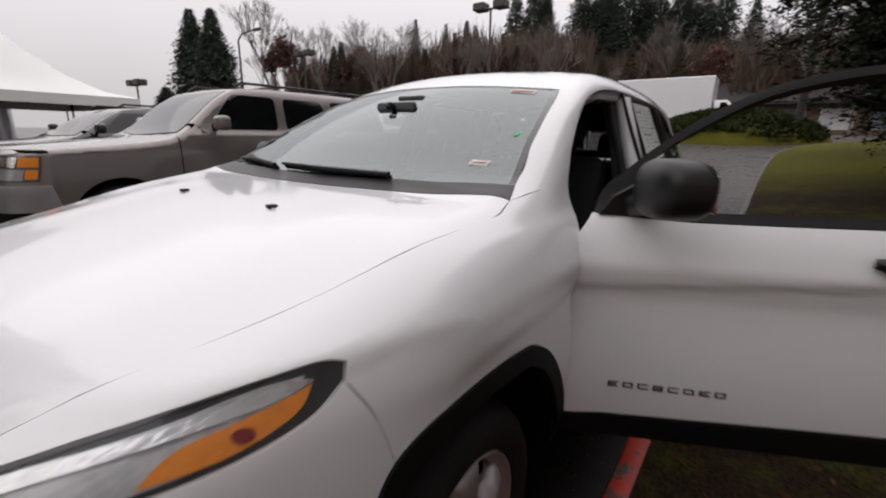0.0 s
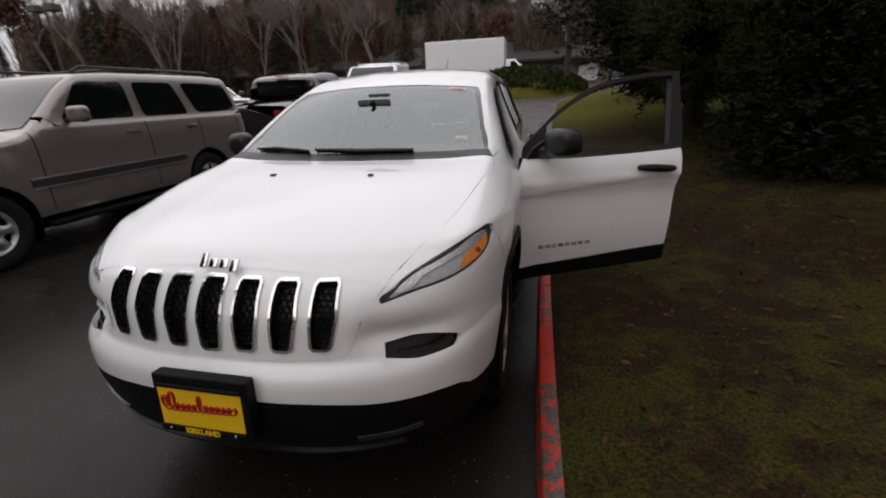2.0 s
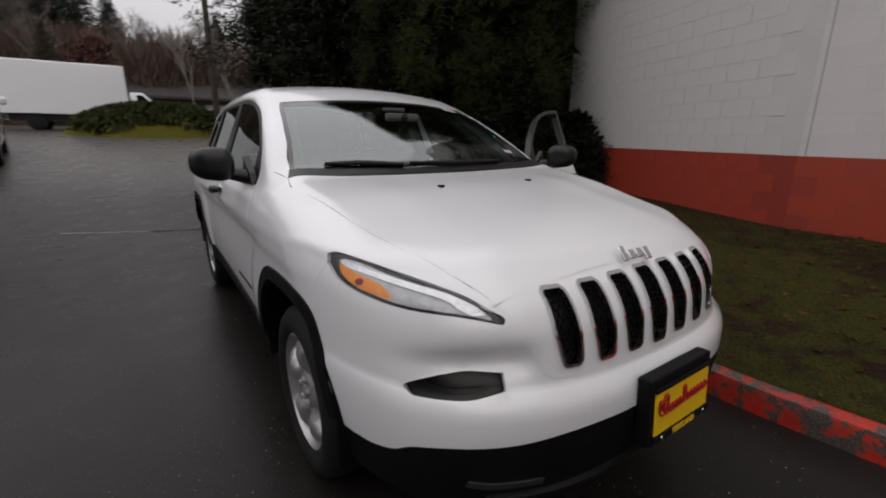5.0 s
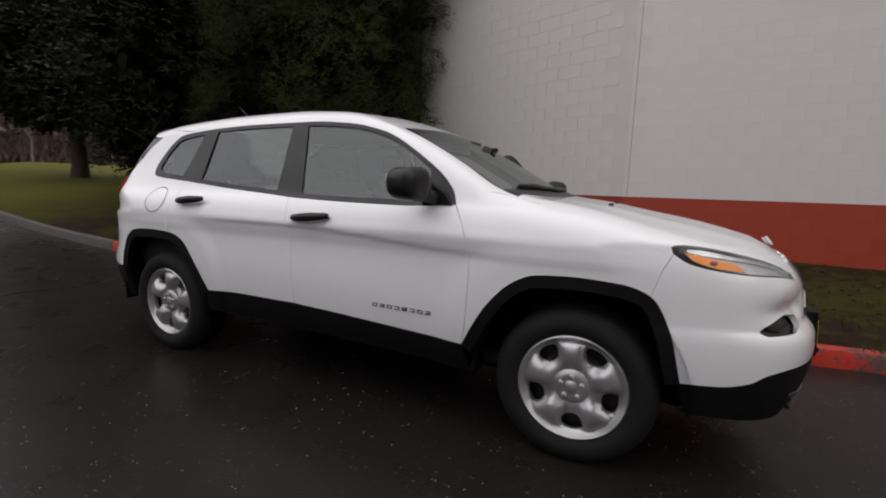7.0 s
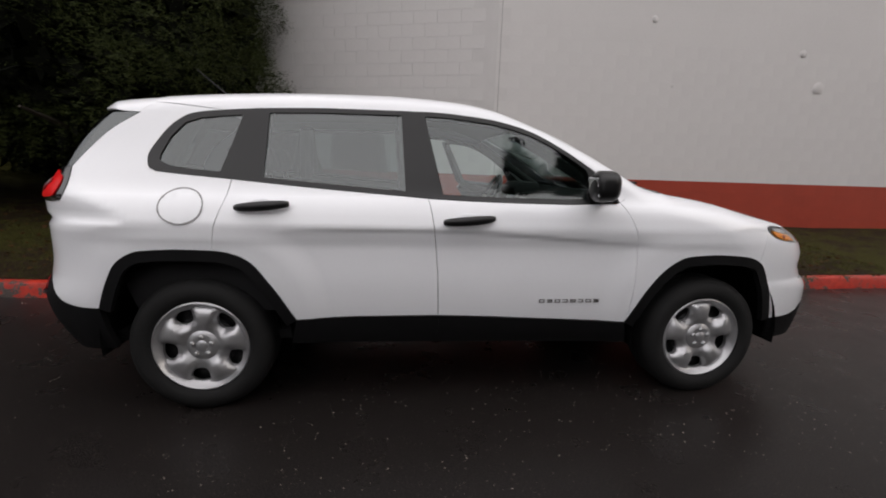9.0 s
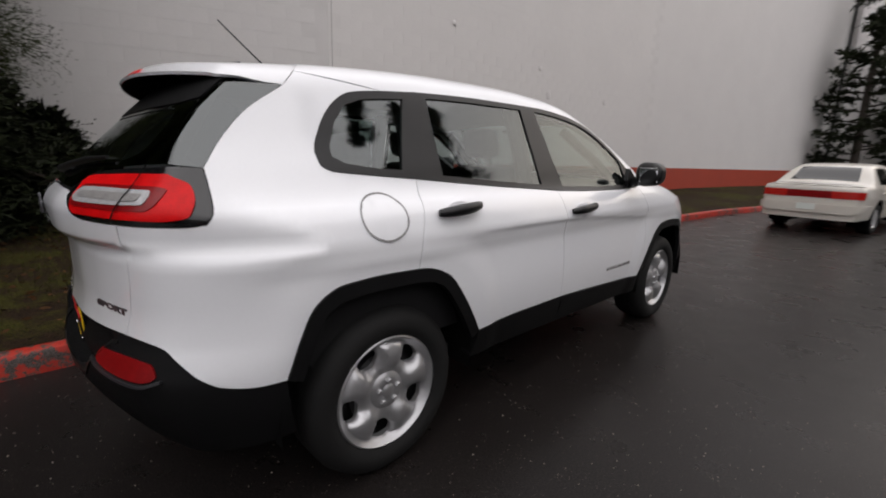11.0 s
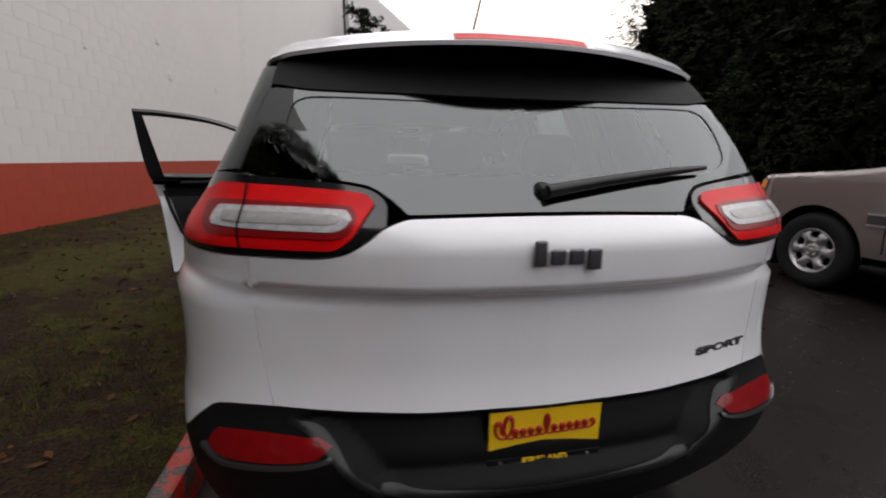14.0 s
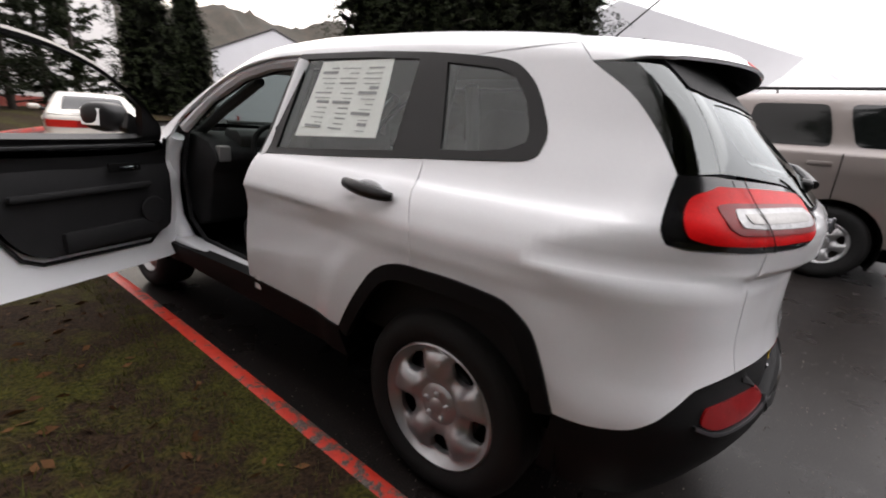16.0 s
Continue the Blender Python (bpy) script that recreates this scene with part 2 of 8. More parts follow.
class Skin:
    """A closed smooth shape, given by a function that is below zero inside, onto which panels are laid."""

    def __init__(self, shape, front_axis, rear_axis, roof_axis):
        self.shape, self.fa, self.ra, self.ta = shape, front_axis, rear_axis, roof_axis

    def cast(self, o, d, far=2.6, steps=44):
        o, d = np.asarray(o, float), np.asarray(d, float)
        lo, hi, found = np.zeros(len(o)), np.full(len(o), far), np.zeros(len(o), bool)
        gap, s = far / steps, 0.0
        left = np.arange(len(o))
        while s <= far and len(left):
            inside = self.shape(o[left] + s * d[left]) < 0
            hit = left[inside]
            lo[hit], hi[hit], found[hit] = s - gap, s, True
            left = left[~inside]
            s += gap
        for _ in range(16):
            mid = (lo + hi) / 2
            inside = self.shape(o + mid[:, None] * d) < 0
            hi, lo = np.where(inside, mid, hi), np.where(inside, lo, mid)
        return o + np.where(found, (lo + hi) / 2, far * 0.5)[:, None] * d

    def normal(self, p, e=0.004):
        g = np.stack([self.shape(p + e * np.eye(3)[k]) - self.shape(p - e * np.eye(3)[k]) for k in range(3)], 1)
        return g / np.maximum(np.linalg.norm(g, axis=1), 1e-9)[:, None]

    def rays(self, chart, uv):
        u, v, o = uv[:, 0], uv[:, 1], np.zeros(len(uv))
        one = o + 1
        if chart == "side":
            return np.stack([1.5 * one, u, v], 1), np.stack([-one, o, o], 1)
        if chart == "top":
            return np.stack([u, v, 2.4 * one], 1), np.stack([o, o, -one], 1)
        if chart == "front":
            return np.stack([u, self.fa - 2.4 * one, v], 1), np.stack([o, one, o], 1)
        if chart == "rear":
            return np.stack([u, self.ra + 2.4 * one, v], 1), np.stack([o, -one, o], 1)
        if chart == "fcorner":
            d = np.stack([np.sin(u), -np.cos(u), o], 1)
            return np.stack([o, self.fa * one, v], 1) + 2.2 * d, -d
        if chart == "rcorner":
            d = np.stack([np.sin(u), np.cos(u), o], 1)
            return np.stack([o, self.ra * one, v], 1) + 2.2 * d, -d
        if chart == "fender":
            d = np.stack([np.cos(v), o, np.sin(v)], 1)
            return np.stack([0.3 * one, u, 0.65 * one], 1) + 1.3 * d, -d
        d = np.stack([np.sin(u), o, np.cos(u)], 1)
        return np.stack([o, v, self.ta * one], 1) + 1.6 * d, -d

    def flat(self, chart, p):
        x, y, z = p.T
        if chart == "side":
            return np.stack([y, z], 1)
        if chart == "top":
            return np.stack([x, y], 1)
        if chart in ("front", "rear"):
            return np.stack([x, z], 1)
        if chart == "fcorner":
            return np.stack([np.arctan2(x, self.fa - y), z], 1)
        if chart == "rcorner":
            return np.stack([np.arctan2(x, y - self.ra), z], 1)
        if chart == "fender":
            return np.stack([y, np.arctan2(z - 0.65, x - 0.3)], 1)
        return np.stack([np.arctan2(x, z - self.ta), y], 1)

    def solve(self, pts, chart):
        """Whole places from points that leave one coordinate open."""
        out = np.array([[0.0 if c is None else c for c in p] for p in pts], float)
        open_at = np.array([p.index(None) if None in p else -1 for p in pts])
        for k, view in ((0, "side"), (1, "rear" if chart in ("rear", "rcorner") else "front"), (2, "top")):
            at = np.flatnonzero(open_at == k)
            if len(at):
                uv = np.delete(out[at], k, axis=1)
                s = np.where(uv[:, 0] < 0, -1.0, 1.0) if k else np.ones(len(at))
                uv[:, 0] *= s
                w = self.cast(*self.rays(view, uv))
                out[at] = w * np.stack([s, s * 0 + 1, s * 0 + 1], 1)
        return out

    def outline(self, edges, chart, gap=0.0, grain=0.02):
        """A closed ring in the chart from edges that meet in corners; each edge is a smooth run of points."""
        ring = []
        for e in edges:
            p = self.flat(chart, self.solve([q if len(q) == 3 else (None, *q) for q in e], chart)) if not isinstance(e, np.ndarray) else e
            run = np.r_[0, np.cumsum(np.linalg.norm(np.diff(p, axis=0), axis=1))]
            n = max(2, int(run[-1] / grain) + 1)
            s = np.linspace(0, run[-1], n)
            q = np.stack([spline(s, run, p[:, k]) for k in (0, 1)], 1) if len(p) > 2 else np.stack([np.interp(s, run, p[:, k]) for k in (0, 1)], 1)
            ring.append(q[:-1])
        ring = np.concatenate(ring)
        keep = np.linalg.norm(ring - np.roll(ring, 1, 0), axis=1) > grain * 0.1
        ring = ring[keep]
        area = np.sum(ring[:, 0] * np.roll(ring[:, 1], -1) - ring[:, 1] * np.roll(ring[:, 0], -1))
        if area < 0:
            ring = ring[::-1]
        if gap:
            ring = inset(ring, gap)
        return ring

    def panel(self, edges, chart, grain=0.03, gap=0.0016, lift=0.0, skirt=0.014, holes=(), mirror=False):
        """A mesh that covers an outline on the skin, with its rim turned in; returns the places, faces and normals."""
        ring = self.outline(edges, chart, gap, grain * 0.6)
        rings = [ring] + [h if isinstance(h, np.ndarray) else self.outline(h, chart, 0, grain * 0.5) for h in holes]
        lo, hi = ring.min(0), ring.max(0)
        gx, gy = np.meshgrid(np.arange(lo[0] + grain / 2, hi[0], grain), np.arange(lo[1] + grain / 2, hi[1], grain))
        gx = gx + (np.arange(gx.shape[0]) % 2)[:, None] * grain * 0.5
        grid = np.stack([gx.ravel(), gy.ravel()], 1)
        ok = within(grid, ring)
        for r in rings[1:]:
            ok &= ~within(grid, r)
        for r in rings:
            ok &= clear(grid, r, grain * 0.45)
        pts, cons, at = [*map(tuple, grid[ok])], [], ok.sum()
        for r in rings:
            pts += [*map(tuple, r)]
            cons += [(at + k, at + (k + 1) % len(r)) for k in range(len(r))]
            at += len(r)
        v, _, f, *_ = delaunay_2d_cdt([Vector(p) for p in pts], cons, [], 1, 1e-6)
        v = np.array([tuple(p) for p in v])
        f = [tuple(t) for t in f]
        if len(rings) > 1:
            mid = np.array([v[list(t)].mean(0) for t in f])
            drop = np.zeros(len(f), bool)
            for r in rings[1:]:
                drop |= within(mid, r)
            f = [t for t, d in zip(f, drop) if not d]
        place = self.cast(*self.rays(chart, v))
        nor = self.normal(place)
        place = place + lift * nor
        return finish(place, f, nor, skirt, mirror)


def inset(ring, d):
    t = np.roll(ring, -1, 0) - np.roll(ring, 1, 0)
    t /= np.maximum(np.linalg.norm(t, axis=1), 1e-9)[:, None]
    return ring + d * np.stack([-t[:, 1], t[:, 0]], 1)


def within(p, ring):
    x, y = p[:, 0], p[:, 1]
    odd = np.zeros(len(p), bool)
    for (ax, ay), (bx, by) in zip(ring, np.roll(ring, -1, 0)):
        c = (ay > y) != (by > y)
        if c.any():
            odd ^= c & (x < (bx - ax) * (y - ay) / (by - ay if by != ay else 1e-12) + ax)
    return odd


def clear(p, ring, d):
    ok = np.ones(len(p), bool)
    for k in range(0, len(p), 2000):
        ok[k : k + 2000] = np.min(np.linalg.norm(p[k : k + 2000, None] - ring[None], axis=2), axis=1) > d
    return ok


def finish(place, f, nor, skirt=0.0, mirror=False):
    """Turns the faces outward, adds the turned-in rim, and mirrors if asked."""
    f = np.array([t for t in f if len(t) == 3], int)
    n = np.cross(place[f[:, 1]] - place[f[:, 0]], place[f[:, 2]] - place[f[:, 0]])
    flip = (n * nor[f].mean(1)).sum(1) < 0
    f[flip] = f[flip][:, ::-1]
    faces = f.tolist()
    if skirt:
        count = {}
        for t in faces:
            for a, b in ((t[0], t[1]), (t[1], t[2]), (t[2], t[0])):
                count[(a, b)] = 1
        rim = [(a, b) for a, b in count if (b, a) not in count]
        ids = sorted({a for e in rim for a in e})
        top = {a: len(place) + k for k, a in enumerate(ids)}
        low = {a: len(place) + len(ids) + k for k, a in enumerate(ids)}
        out = np.zeros((len(place), 3))
        for a, b in rim:
            e = np.cross(place[b] - place[a], nor[a])
            out[a] += e
            out[b] += e
        side = out[ids] / np.maximum(np.linalg.norm(out[ids], axis=1), 1e-9)[:, None]
        place = np.concatenate([place, place[ids], place[ids] - skirt * nor[ids]])
        nor = np.concatenate([nor, side, side])
        faces += [[top[b], top[a], low[a], low[b]] for a, b in rim]
    if mirror:
        place, nor = place * (-1, 1, 1), nor * (-1, 1, 1)
        faces = [t[::-1] for t in faces]
    return place, faces, nor


def mesh(name, place, faces, mat, parent=None, label="", normals=None):
    me = bpy.data.meshes.new(name)
    me.from_pydata([tuple(map(float, p)) for p in place], [], [tuple(map(int, f)) for f in faces])
    me.materials.append(M[mat] if isinstance(mat, str) else mat)
    me.shade_smooth()
    if normals is not None:
        me.normals_split_custom_set_from_vertices([tuple(map(float, n)) for n in normals])
    ob = new(name, me)
    ob.parent = parent
    return tagged(ob, label)


def part(name, bm, mat, parent=None, label="", smooth=False, at=None):
    """Links a bmesh as one mesh object under a thing or a part."""
    me = bpy.data.meshes.new(name)
    bm.normal_update()
    bm.to_mesh(me)
    bm.free()
    me.materials.append(M[mat] if isinstance(mat, str) else mat)
    if smooth:
        me.shade_smooth()
        me.set_sharp_from_angle(angle=radians(38))
    ob = new(name, me)
    ob.parent = parent
    if at is not None:
        ob.matrix_basis = at
    return tagged(ob, label)


def thing(name, label, category, at=None, group="", kind=""):
    ob = new(name)
    ob.empty_display_size = 0.2
    if at is not None:
        ob.matrix_basis = at
    return tagged(ob, label, category, group, kind)


def block(a, b, bevel=0.0, seg=2, m=None, bm=None):
    """A box from corner to corner with rounded edges."""
    own = bmesh.new()
    bmesh.ops.create_cube(own, size=1)
    for v in own.verts:
        v.co = Vector([(a[k] + b[k]) / 2 + v.co[k] * (b[k] - a[k]) for k in range(3)])
    if bevel:
        bmesh.ops.bevel(own, geom=own.edges[:], offset=bevel, segments=seg, profile=0.5, affect="EDGES")
    if m is not None:
        own.transform(m)
    return join(bm, own)


def join(bm, own):
    if bm is None:
        return own
    me = bpy.data.meshes.new("join")
    own.to_mesh(me)
    own.free()
    bm.from_mesh(me)
    bpy.data.meshes.remove(me)
    return bm


def lathe(profile, n=48, axis="x", bm=None, m=None):
    """Turns a profile of (along, radius) round an axis."""
    own = bmesh.new()
    rows = []
    for k in range(n):
        a = 2 * math.pi * k / n
        c, s = math.cos(a), math.sin(a)
        rows.append([own.verts.new((p, r * c, r * s) if axis == "x" else (r * c, r * s, p)) for p, r in profile])
    for k in range(n):
        for j in range(len(profile) - 1):
            own.faces.new((rows[k][j], rows[(k + 1) % n][j], rows[(k + 1) % n][j + 1], rows[k][j + 1]))
    bmesh.ops.remove_doubles(own, verts=own.verts[:], dist=1e-5)
    bmesh.ops.recalc_face_normals(own, faces=own.faces[:])
    if m is not None:
        own.transform(m)
    return join(bm, own)


def tube(points, radius, n=8, bm=None, m=None):
    """A round bar along points; radius may be a list."""
    own = bmesh.new()
    pts = [Vector(p) for p in points]
    rad = radius if isinstance(radius, (list, tuple)) else [radius] * len(pts)
    rows, side = [], None
    for k, p in enumerate(pts):
        d = (pts[min(k + 1, len(pts) - 1)] - pts[max(k - 1, 0)]).normalized()
        if side is None:
            side = d.cross(Vector((0, 0, 1)) if abs(d.z) < 0.9 else Vector((1, 0, 0))).normalized()
        side = (side - d * side.dot(d)).normalized()
        up_ = d.cross(side)
        rows.append([own.verts.new(p + rad[k] * (math.cos(2 * math.pi * j / n) * side + math.sin(2 * math.pi * j / n) * up_)) for j in range(n)])
    for a, b in zip(rows, rows[1:]):
        for j in range(n):
            own.faces.new((a[j], a[(j + 1) % n], b[(j + 1) % n], b[j]))
    own.faces.new(rows[0][::-1])
    own.faces.new(rows[-1])
    if m is not None:
        own.transform(m)
    return join(bm, own)


def prism(ring, lo, hi, plane="yz", bevel=0.0, bm=None, m=None):
    """A flat outline given thickness along the axis that the plane leaves out."""
    own = bmesh.new()
    put = {"yz": lambda a, b, c: (c, a, b), "xz": lambda a, b, c: (a, c, b), "xy": lambda a, b, c: (a, b, c)}[plane]
    low = [own.verts.new(put(a, b, lo)) for a, b in ring]
    top = [own.verts.new(put(a, b, hi)) for a, b in ring]
    own.faces.new(low[::-1])
    own.faces.new(top)
    for k in range(len(ring)):
        own.faces.new((low[k], low[(k + 1) % len(ring)], top[(k + 1) % len(ring)], top[k]))
    bmesh.ops.recalc_face_normals(own, faces=own.faces[:])
    if bevel:
        bmesh.ops.bevel(own, geom=own.edges[:], offset=bevel, segments=2, profile=0.5, affect="EDGES")
    if m is not None:
        own.transform(m)
    return join(bm, own)


def lettering(name, text, size, mat, parent, at, depth=0.004, label="", shear=0.0, stretch=1.0):
    """Raised letters in the built-in font, centred, reading along the local x axis."""
    cu = bpy.data.curves.new(name, "FONT")
    cu.body, cu.size, cu.extrude, cu.align_x, cu.align_y, cu.shear = text, size, depth / 2, "CENTER", "CENTER", shear
    cu.bevel_depth, cu.offset = depth * 0.25, 0.001
    tmp = bpy.data.objects.new(name, cu)
    me = bpy.data.meshes.new_from_object(tmp)
    bpy.data.objects.remove(tmp)
    me.transform(Matrix.Diagonal((stretch, 1, 1, 1)))
    me.materials.clear()
    me.materials.append(M[mat])
    ob = new(name, me)
    ob.parent = parent
    ob.matrix_basis = at
    return tagged(ob, label)
# ---- the white car: nose towards -y, its left side towards +x, front axle at y = 0 ----
HEIGHTS = (0.20, 0.32, 0.45, 0.575, 0.70, 0.85, 0.915, 0.95, 1.00, 1.04, 1.08, 1.10, 1.13, 1.22, 1.40, 1.53, 1.58, 1.66)
WIDTHS = (0.80, 0.850, 0.885, 0.900, 0.905, 0.903, 0.914, 0.918, 0.906, 0.891, 0.868, 0.850, 0.832, 0.797, 0.722, 0.668, 0.640, 0.560)
ROOF_Y = (-1.0, -0.88, -0.83, -0.78, -0.70, -0.50, -0.30, -0.06, 0.14, 0.22, 0.30, 0.50, 0.70, 0.90, 1.00, 1.10, 1.22, 1.45, 1.80, 2.20, 2.60, 3.00, 3.20, 3.40)
ROOF_Z = (0.80, 0.895, 0.935, 0.962, 0.990, 1.040, 1.076, 1.117, 1.139, 1.150, 1.190, 1.308, 1.416, 1.508, 1.545, 1.577, 1.608, 1.639, 1.655, 1.650, 1.632, 1.597, 1.566, 1.526)
NOSE_Z = (0.20, 0.28, 0.36, 0.44, 0.50, 0.56, 0.615, 0.645, 0.672, 0.70, 0.80, 0.88, 0.96)
NOSE_Y = (-0.84, -0.885, -0.925, -0.950, -0.962, -0.966, -0.962, -0.948, -0.918, -0.912, -0.898, -0.872, -0.80)
NOSE_X = (0.0, 0.20, 0.35, 0.45, 0.56, 0.65, 0.72, 0.78, 0.83, 0.88, 0.95)
NOSE_B = (0.0, 0.006, 0.025, 0.050, 0.092, 0.142, 0.200, 0.280, 0.385, 0.55, 0.85)
TAIL_Z = (0.22, 0.30, 0.40, 0.50, 0.58, 0.64, 0.70, 0.80, 0.945, 0.964, 0.980, 1.06, 1.10, 1.13, 1.22, 1.38, 1.52, 1.62)
TAIL_Y = (3.38, 3.47, 3.545, 3.595, 3.610, 3.590, 3.565, 3.552, 3.553, 3.562, 3.600, 3.606, 3.590, 3.560, 3.478, 3.320, 3.180, 3.07)
TAIL_X = (0.0, 0.25, 0.42, 0.56, 0.66, 0.72, 0.78, 0.86, 0.95)
TAIL_B = (0.0, 0.014, 0.050, 0.100, 0.150, 0.195, 0.268, 0.43, 0.75)


def car_shape(p):
    x, y, z = np.abs(p[:, 0]), p[:, 1], p[:, 2]
    w = spline(z, HEIGHTS, WIDTHS)
    low = spline(y, (-1.0, -0.6, -0.2, 0.5, 2.2, 2.7, 3.0, 3.3, 3.6), (0.955, 0.97, 0.985, 1, 1, 1.0, 0.992, 0.972, 0.95))
    high = spline(y, (0.0, 0.6, 1.2, 2.2, 2.96, 3.3, 3.6), (1.0, 1.0, 1.0, 0.985, 0.945, 0.895, 0.85))
    b = step(0.97, 1.33, z)
    w = w * (low * (1 - b) + high * b)
    for yc, a in ((0.04, 0.47), (2.68, 0.47)):
        r = (np.abs((y - yc) / a) ** 3 + np.abs((z - 0.33) / 0.50) ** 3) ** (1 / 3)
        w = w + 0.013 * (1 - step(1.08, 1.33, r)) * step(0.98, 0.88, z)
    w = w - 0.010 * step(2.95, 3.3, y) * step(0.62, 0.74, z) * step(0.985, 0.960, z)
    crease = spline(y, (0.4, 0.5, 1.56, 2.2, 2.5), (0.885, 0.89, 0.948, 0.942, 0.90))
    w = w - 0.009 * step(crease + 0.008, crease - 0.020, z) * step(crease - 0.34, crease - 0.04, z) * step(0.10, 0.95, y) * step(2.42, 1.95, y)
    crown = spline(y, (-0.9, -0.3, 0.2, 0.45, 0.95, 1.4, 3.4), (0.050, 0.030, 0.006, 0.050, 0.055, 0.040, 0.055)) * (x / 0.6) ** 2
    # a soft rib along each side of the bonnet
    rib = 0.004 * hump(x, 0.46, 0.10) * step(0.2, -0.1, y) * step(-0.85, -0.5, y)
    t = spline(y, ROOF_Y, ROOF_Z) - crown + rib
    f = spline(z, NOSE_Z, NOSE_Y) + spline(x, NOSE_X, NOSE_B)
    f = f + 0.034 * hump(z, 0.742, 0.040) * step(0.44, 0.54, x) * step(0.84, 0.62, x)
    r = spline(z, TAIL_Z, TAIL_Y) - spline(x, TAIL_X, TAIL_B) * (1 - 0.45 * step(1.12, 1.4, z) - 0.27 * step(0.99, 0.93, z)) - 0.050 * step(0.43 + 1.05 * (z - 0.56), 0.345 + 1.05 * (z - 0.56), x) * step(0.696, 0.672, z) * step(0.520, 0.560, z)
    k = spline(y, (-0.9, 0.1, 0.5, 0.8, 3.5), (0.16, 0.13, 0.07, 0.06, 0.07))
    return smax(smax(smax(x - w, z - t, k), f - y, 0.10), y - r, 0.07)


skin = Skin(car_shape, 0.35, 2.75, 1.0)
car = thing("car", "white compact suv with black cladding and open front door", "car")


def lay(name, edges, chart, mat, label="", parent=None, both=False, **kw):
    """Panels on the car's skin; both: on the left side and, mirrored, on the right."""
    made = []
    for flip in (False, True) if both else (False,):
        p, f, n = skin.panel(edges, chart, mirror=flip, **kw)
        made.append(mesh(name, p, f, mat, parent or car, label, n))
    return made


def shut(ring):
    return [np.vstack([ring, ring[:1]])]


def swap(e):
    """The same edge on the other side, run backwards."""
    return [(-q[0], *q[1:]) for q in e][::-1]


def strip(path, width, chart, grain=0.02):
    """The ring of a band of even width beside a path."""
    p = skin.flat(chart, skin.solve([q if len(q) == 3 else (None, *q) for q in path], chart))
    run = np.r_[0, np.cumsum(np.linalg.norm(np.diff(p, axis=0), axis=1))]
    s = np.linspace(0, run[-1], max(4, int(run[-1] / grain)))
    q = np.stack([spline(s, run, p[:, k]) for k in (0, 1)], 1)
    t = np.gradient(q, axis=0)
    t /= np.linalg.norm(t, axis=1)[:, None]
    o = q + width * np.stack([-t[:, 1], t[:, 0]], 1)
    return [q, np.array([q[-1], o[-1]]), o[::-1], np.array([o[0], q[0]])]


# shared edges
HOOD_SIDE = [(0.775, 0.30, None), (0.79, 0.20, None), (0.765, 0.0, None), (0.705, -0.35, None), (0.63, -0.60, None), (0.560, -0.745, None)]
COWL = [(-0.775, 0.30, None), (-0.5, 0.232, None), (0, 0.195, None), (0.5, 0.232, None), (0.775, 0.30, None)]
LIP = [(0.560, -0.745, None), (0.3, -0.765, None), (0, -0.770, None), (-0.3, -0.765, None), (-0.560, -0.745, None)]
GRILLE_SIDE = [(0.560, -0.745, None), (0.530, -0.795, None), (0.505, None, 0.84), (0.475, None, 0.75), (0.455, None, 0.705)]
GRILLE_LOW = [(0.455, None, 0.705), (0.42, None, 0.688), (0.2, None, 0.679), (0, None, 0.676), (-0.2, None, 0.679), (-0.42, None, 0.688), (-0.455, None, 0.705)]
LAMP_TOP = [(0.560, None, 0.874), (0.605, None, 0.908), (0.668, None, 0.937), (None, -0.52, 0.966), (None, -0.42, 0.982), (None, -0.355, 0.986), (None, -0.325, 0.977)]
LAMP_LOW = [(None, -0.325, 0.977), (None, -0.335, 0.952), (None, -0.39, 0.919), (None, -0.475, 0.899), (None, -0.594, 0.884), (0.66, None, 0.872), (0.60, None, 0.860), (0.552, None, 0.848)]
LAMP_TIP = [(0.552, None, 0.848), (0.545, None, 0.860), (0.560, None, 0.874)]
SPLIT = [(None, -0.335, 0.952), (None, -0.30, 0.88), (None, -0.272, 0.785)]
ARCH_F = [(-0.40, 0.455), (-0.385, 0.52), (-0.345, 0.66), (-0.272, 0.785), (-0.17, 0.822), (0, 0.832), (0.17, 0.822), (0.27, 0.778), (0.38, 0.665), (0.50, 0.455)]
GAP_A = [(0.57, 1.100), (0.52, 1.02), (0.485, 0.92), (0.472, 0.80), (0.475, 0.65), (0.487, 0.52), (0.50, 0.455)]
GAP_B = [(1.585, 1.098), (1.565, 1.0), (1.545, 0.85), (1.532, 0.68), (1.525, 0.503)]
GAP_C = [(2.53, 1.168), (2.545, 1.08), (2.585, 0.95), (2.60, 0.838)]
SILL = [(0.50, 0.455), (0.85, 0.472), (1.2, 0.490), (1.525, 0.503), (1.9, 0.502), (2.23, 0.490)]
ARCH_R = [(2.23, 0.49), (2.35, 0.68), (2.45, 0.795), (2.55, 0.832), (2.60, 0.838), (2.75, 0.842), (2.92, 0.832), (3.02, 0.78), (3.075, 0.68), (3.12, 0.555)]
TOP = [(0.555, 1.115), (0.60, 1.165), (0.82, 1.340), (1.08, 1.468), (1.31, 1.515), (1.58, 1.533), (2.04, 1.530), (2.38, 1.517), (2.59, 1.500), (2.74, 1.478), (2.82, 1.43), (2.89, 1.34), (2.925, 1.26)]
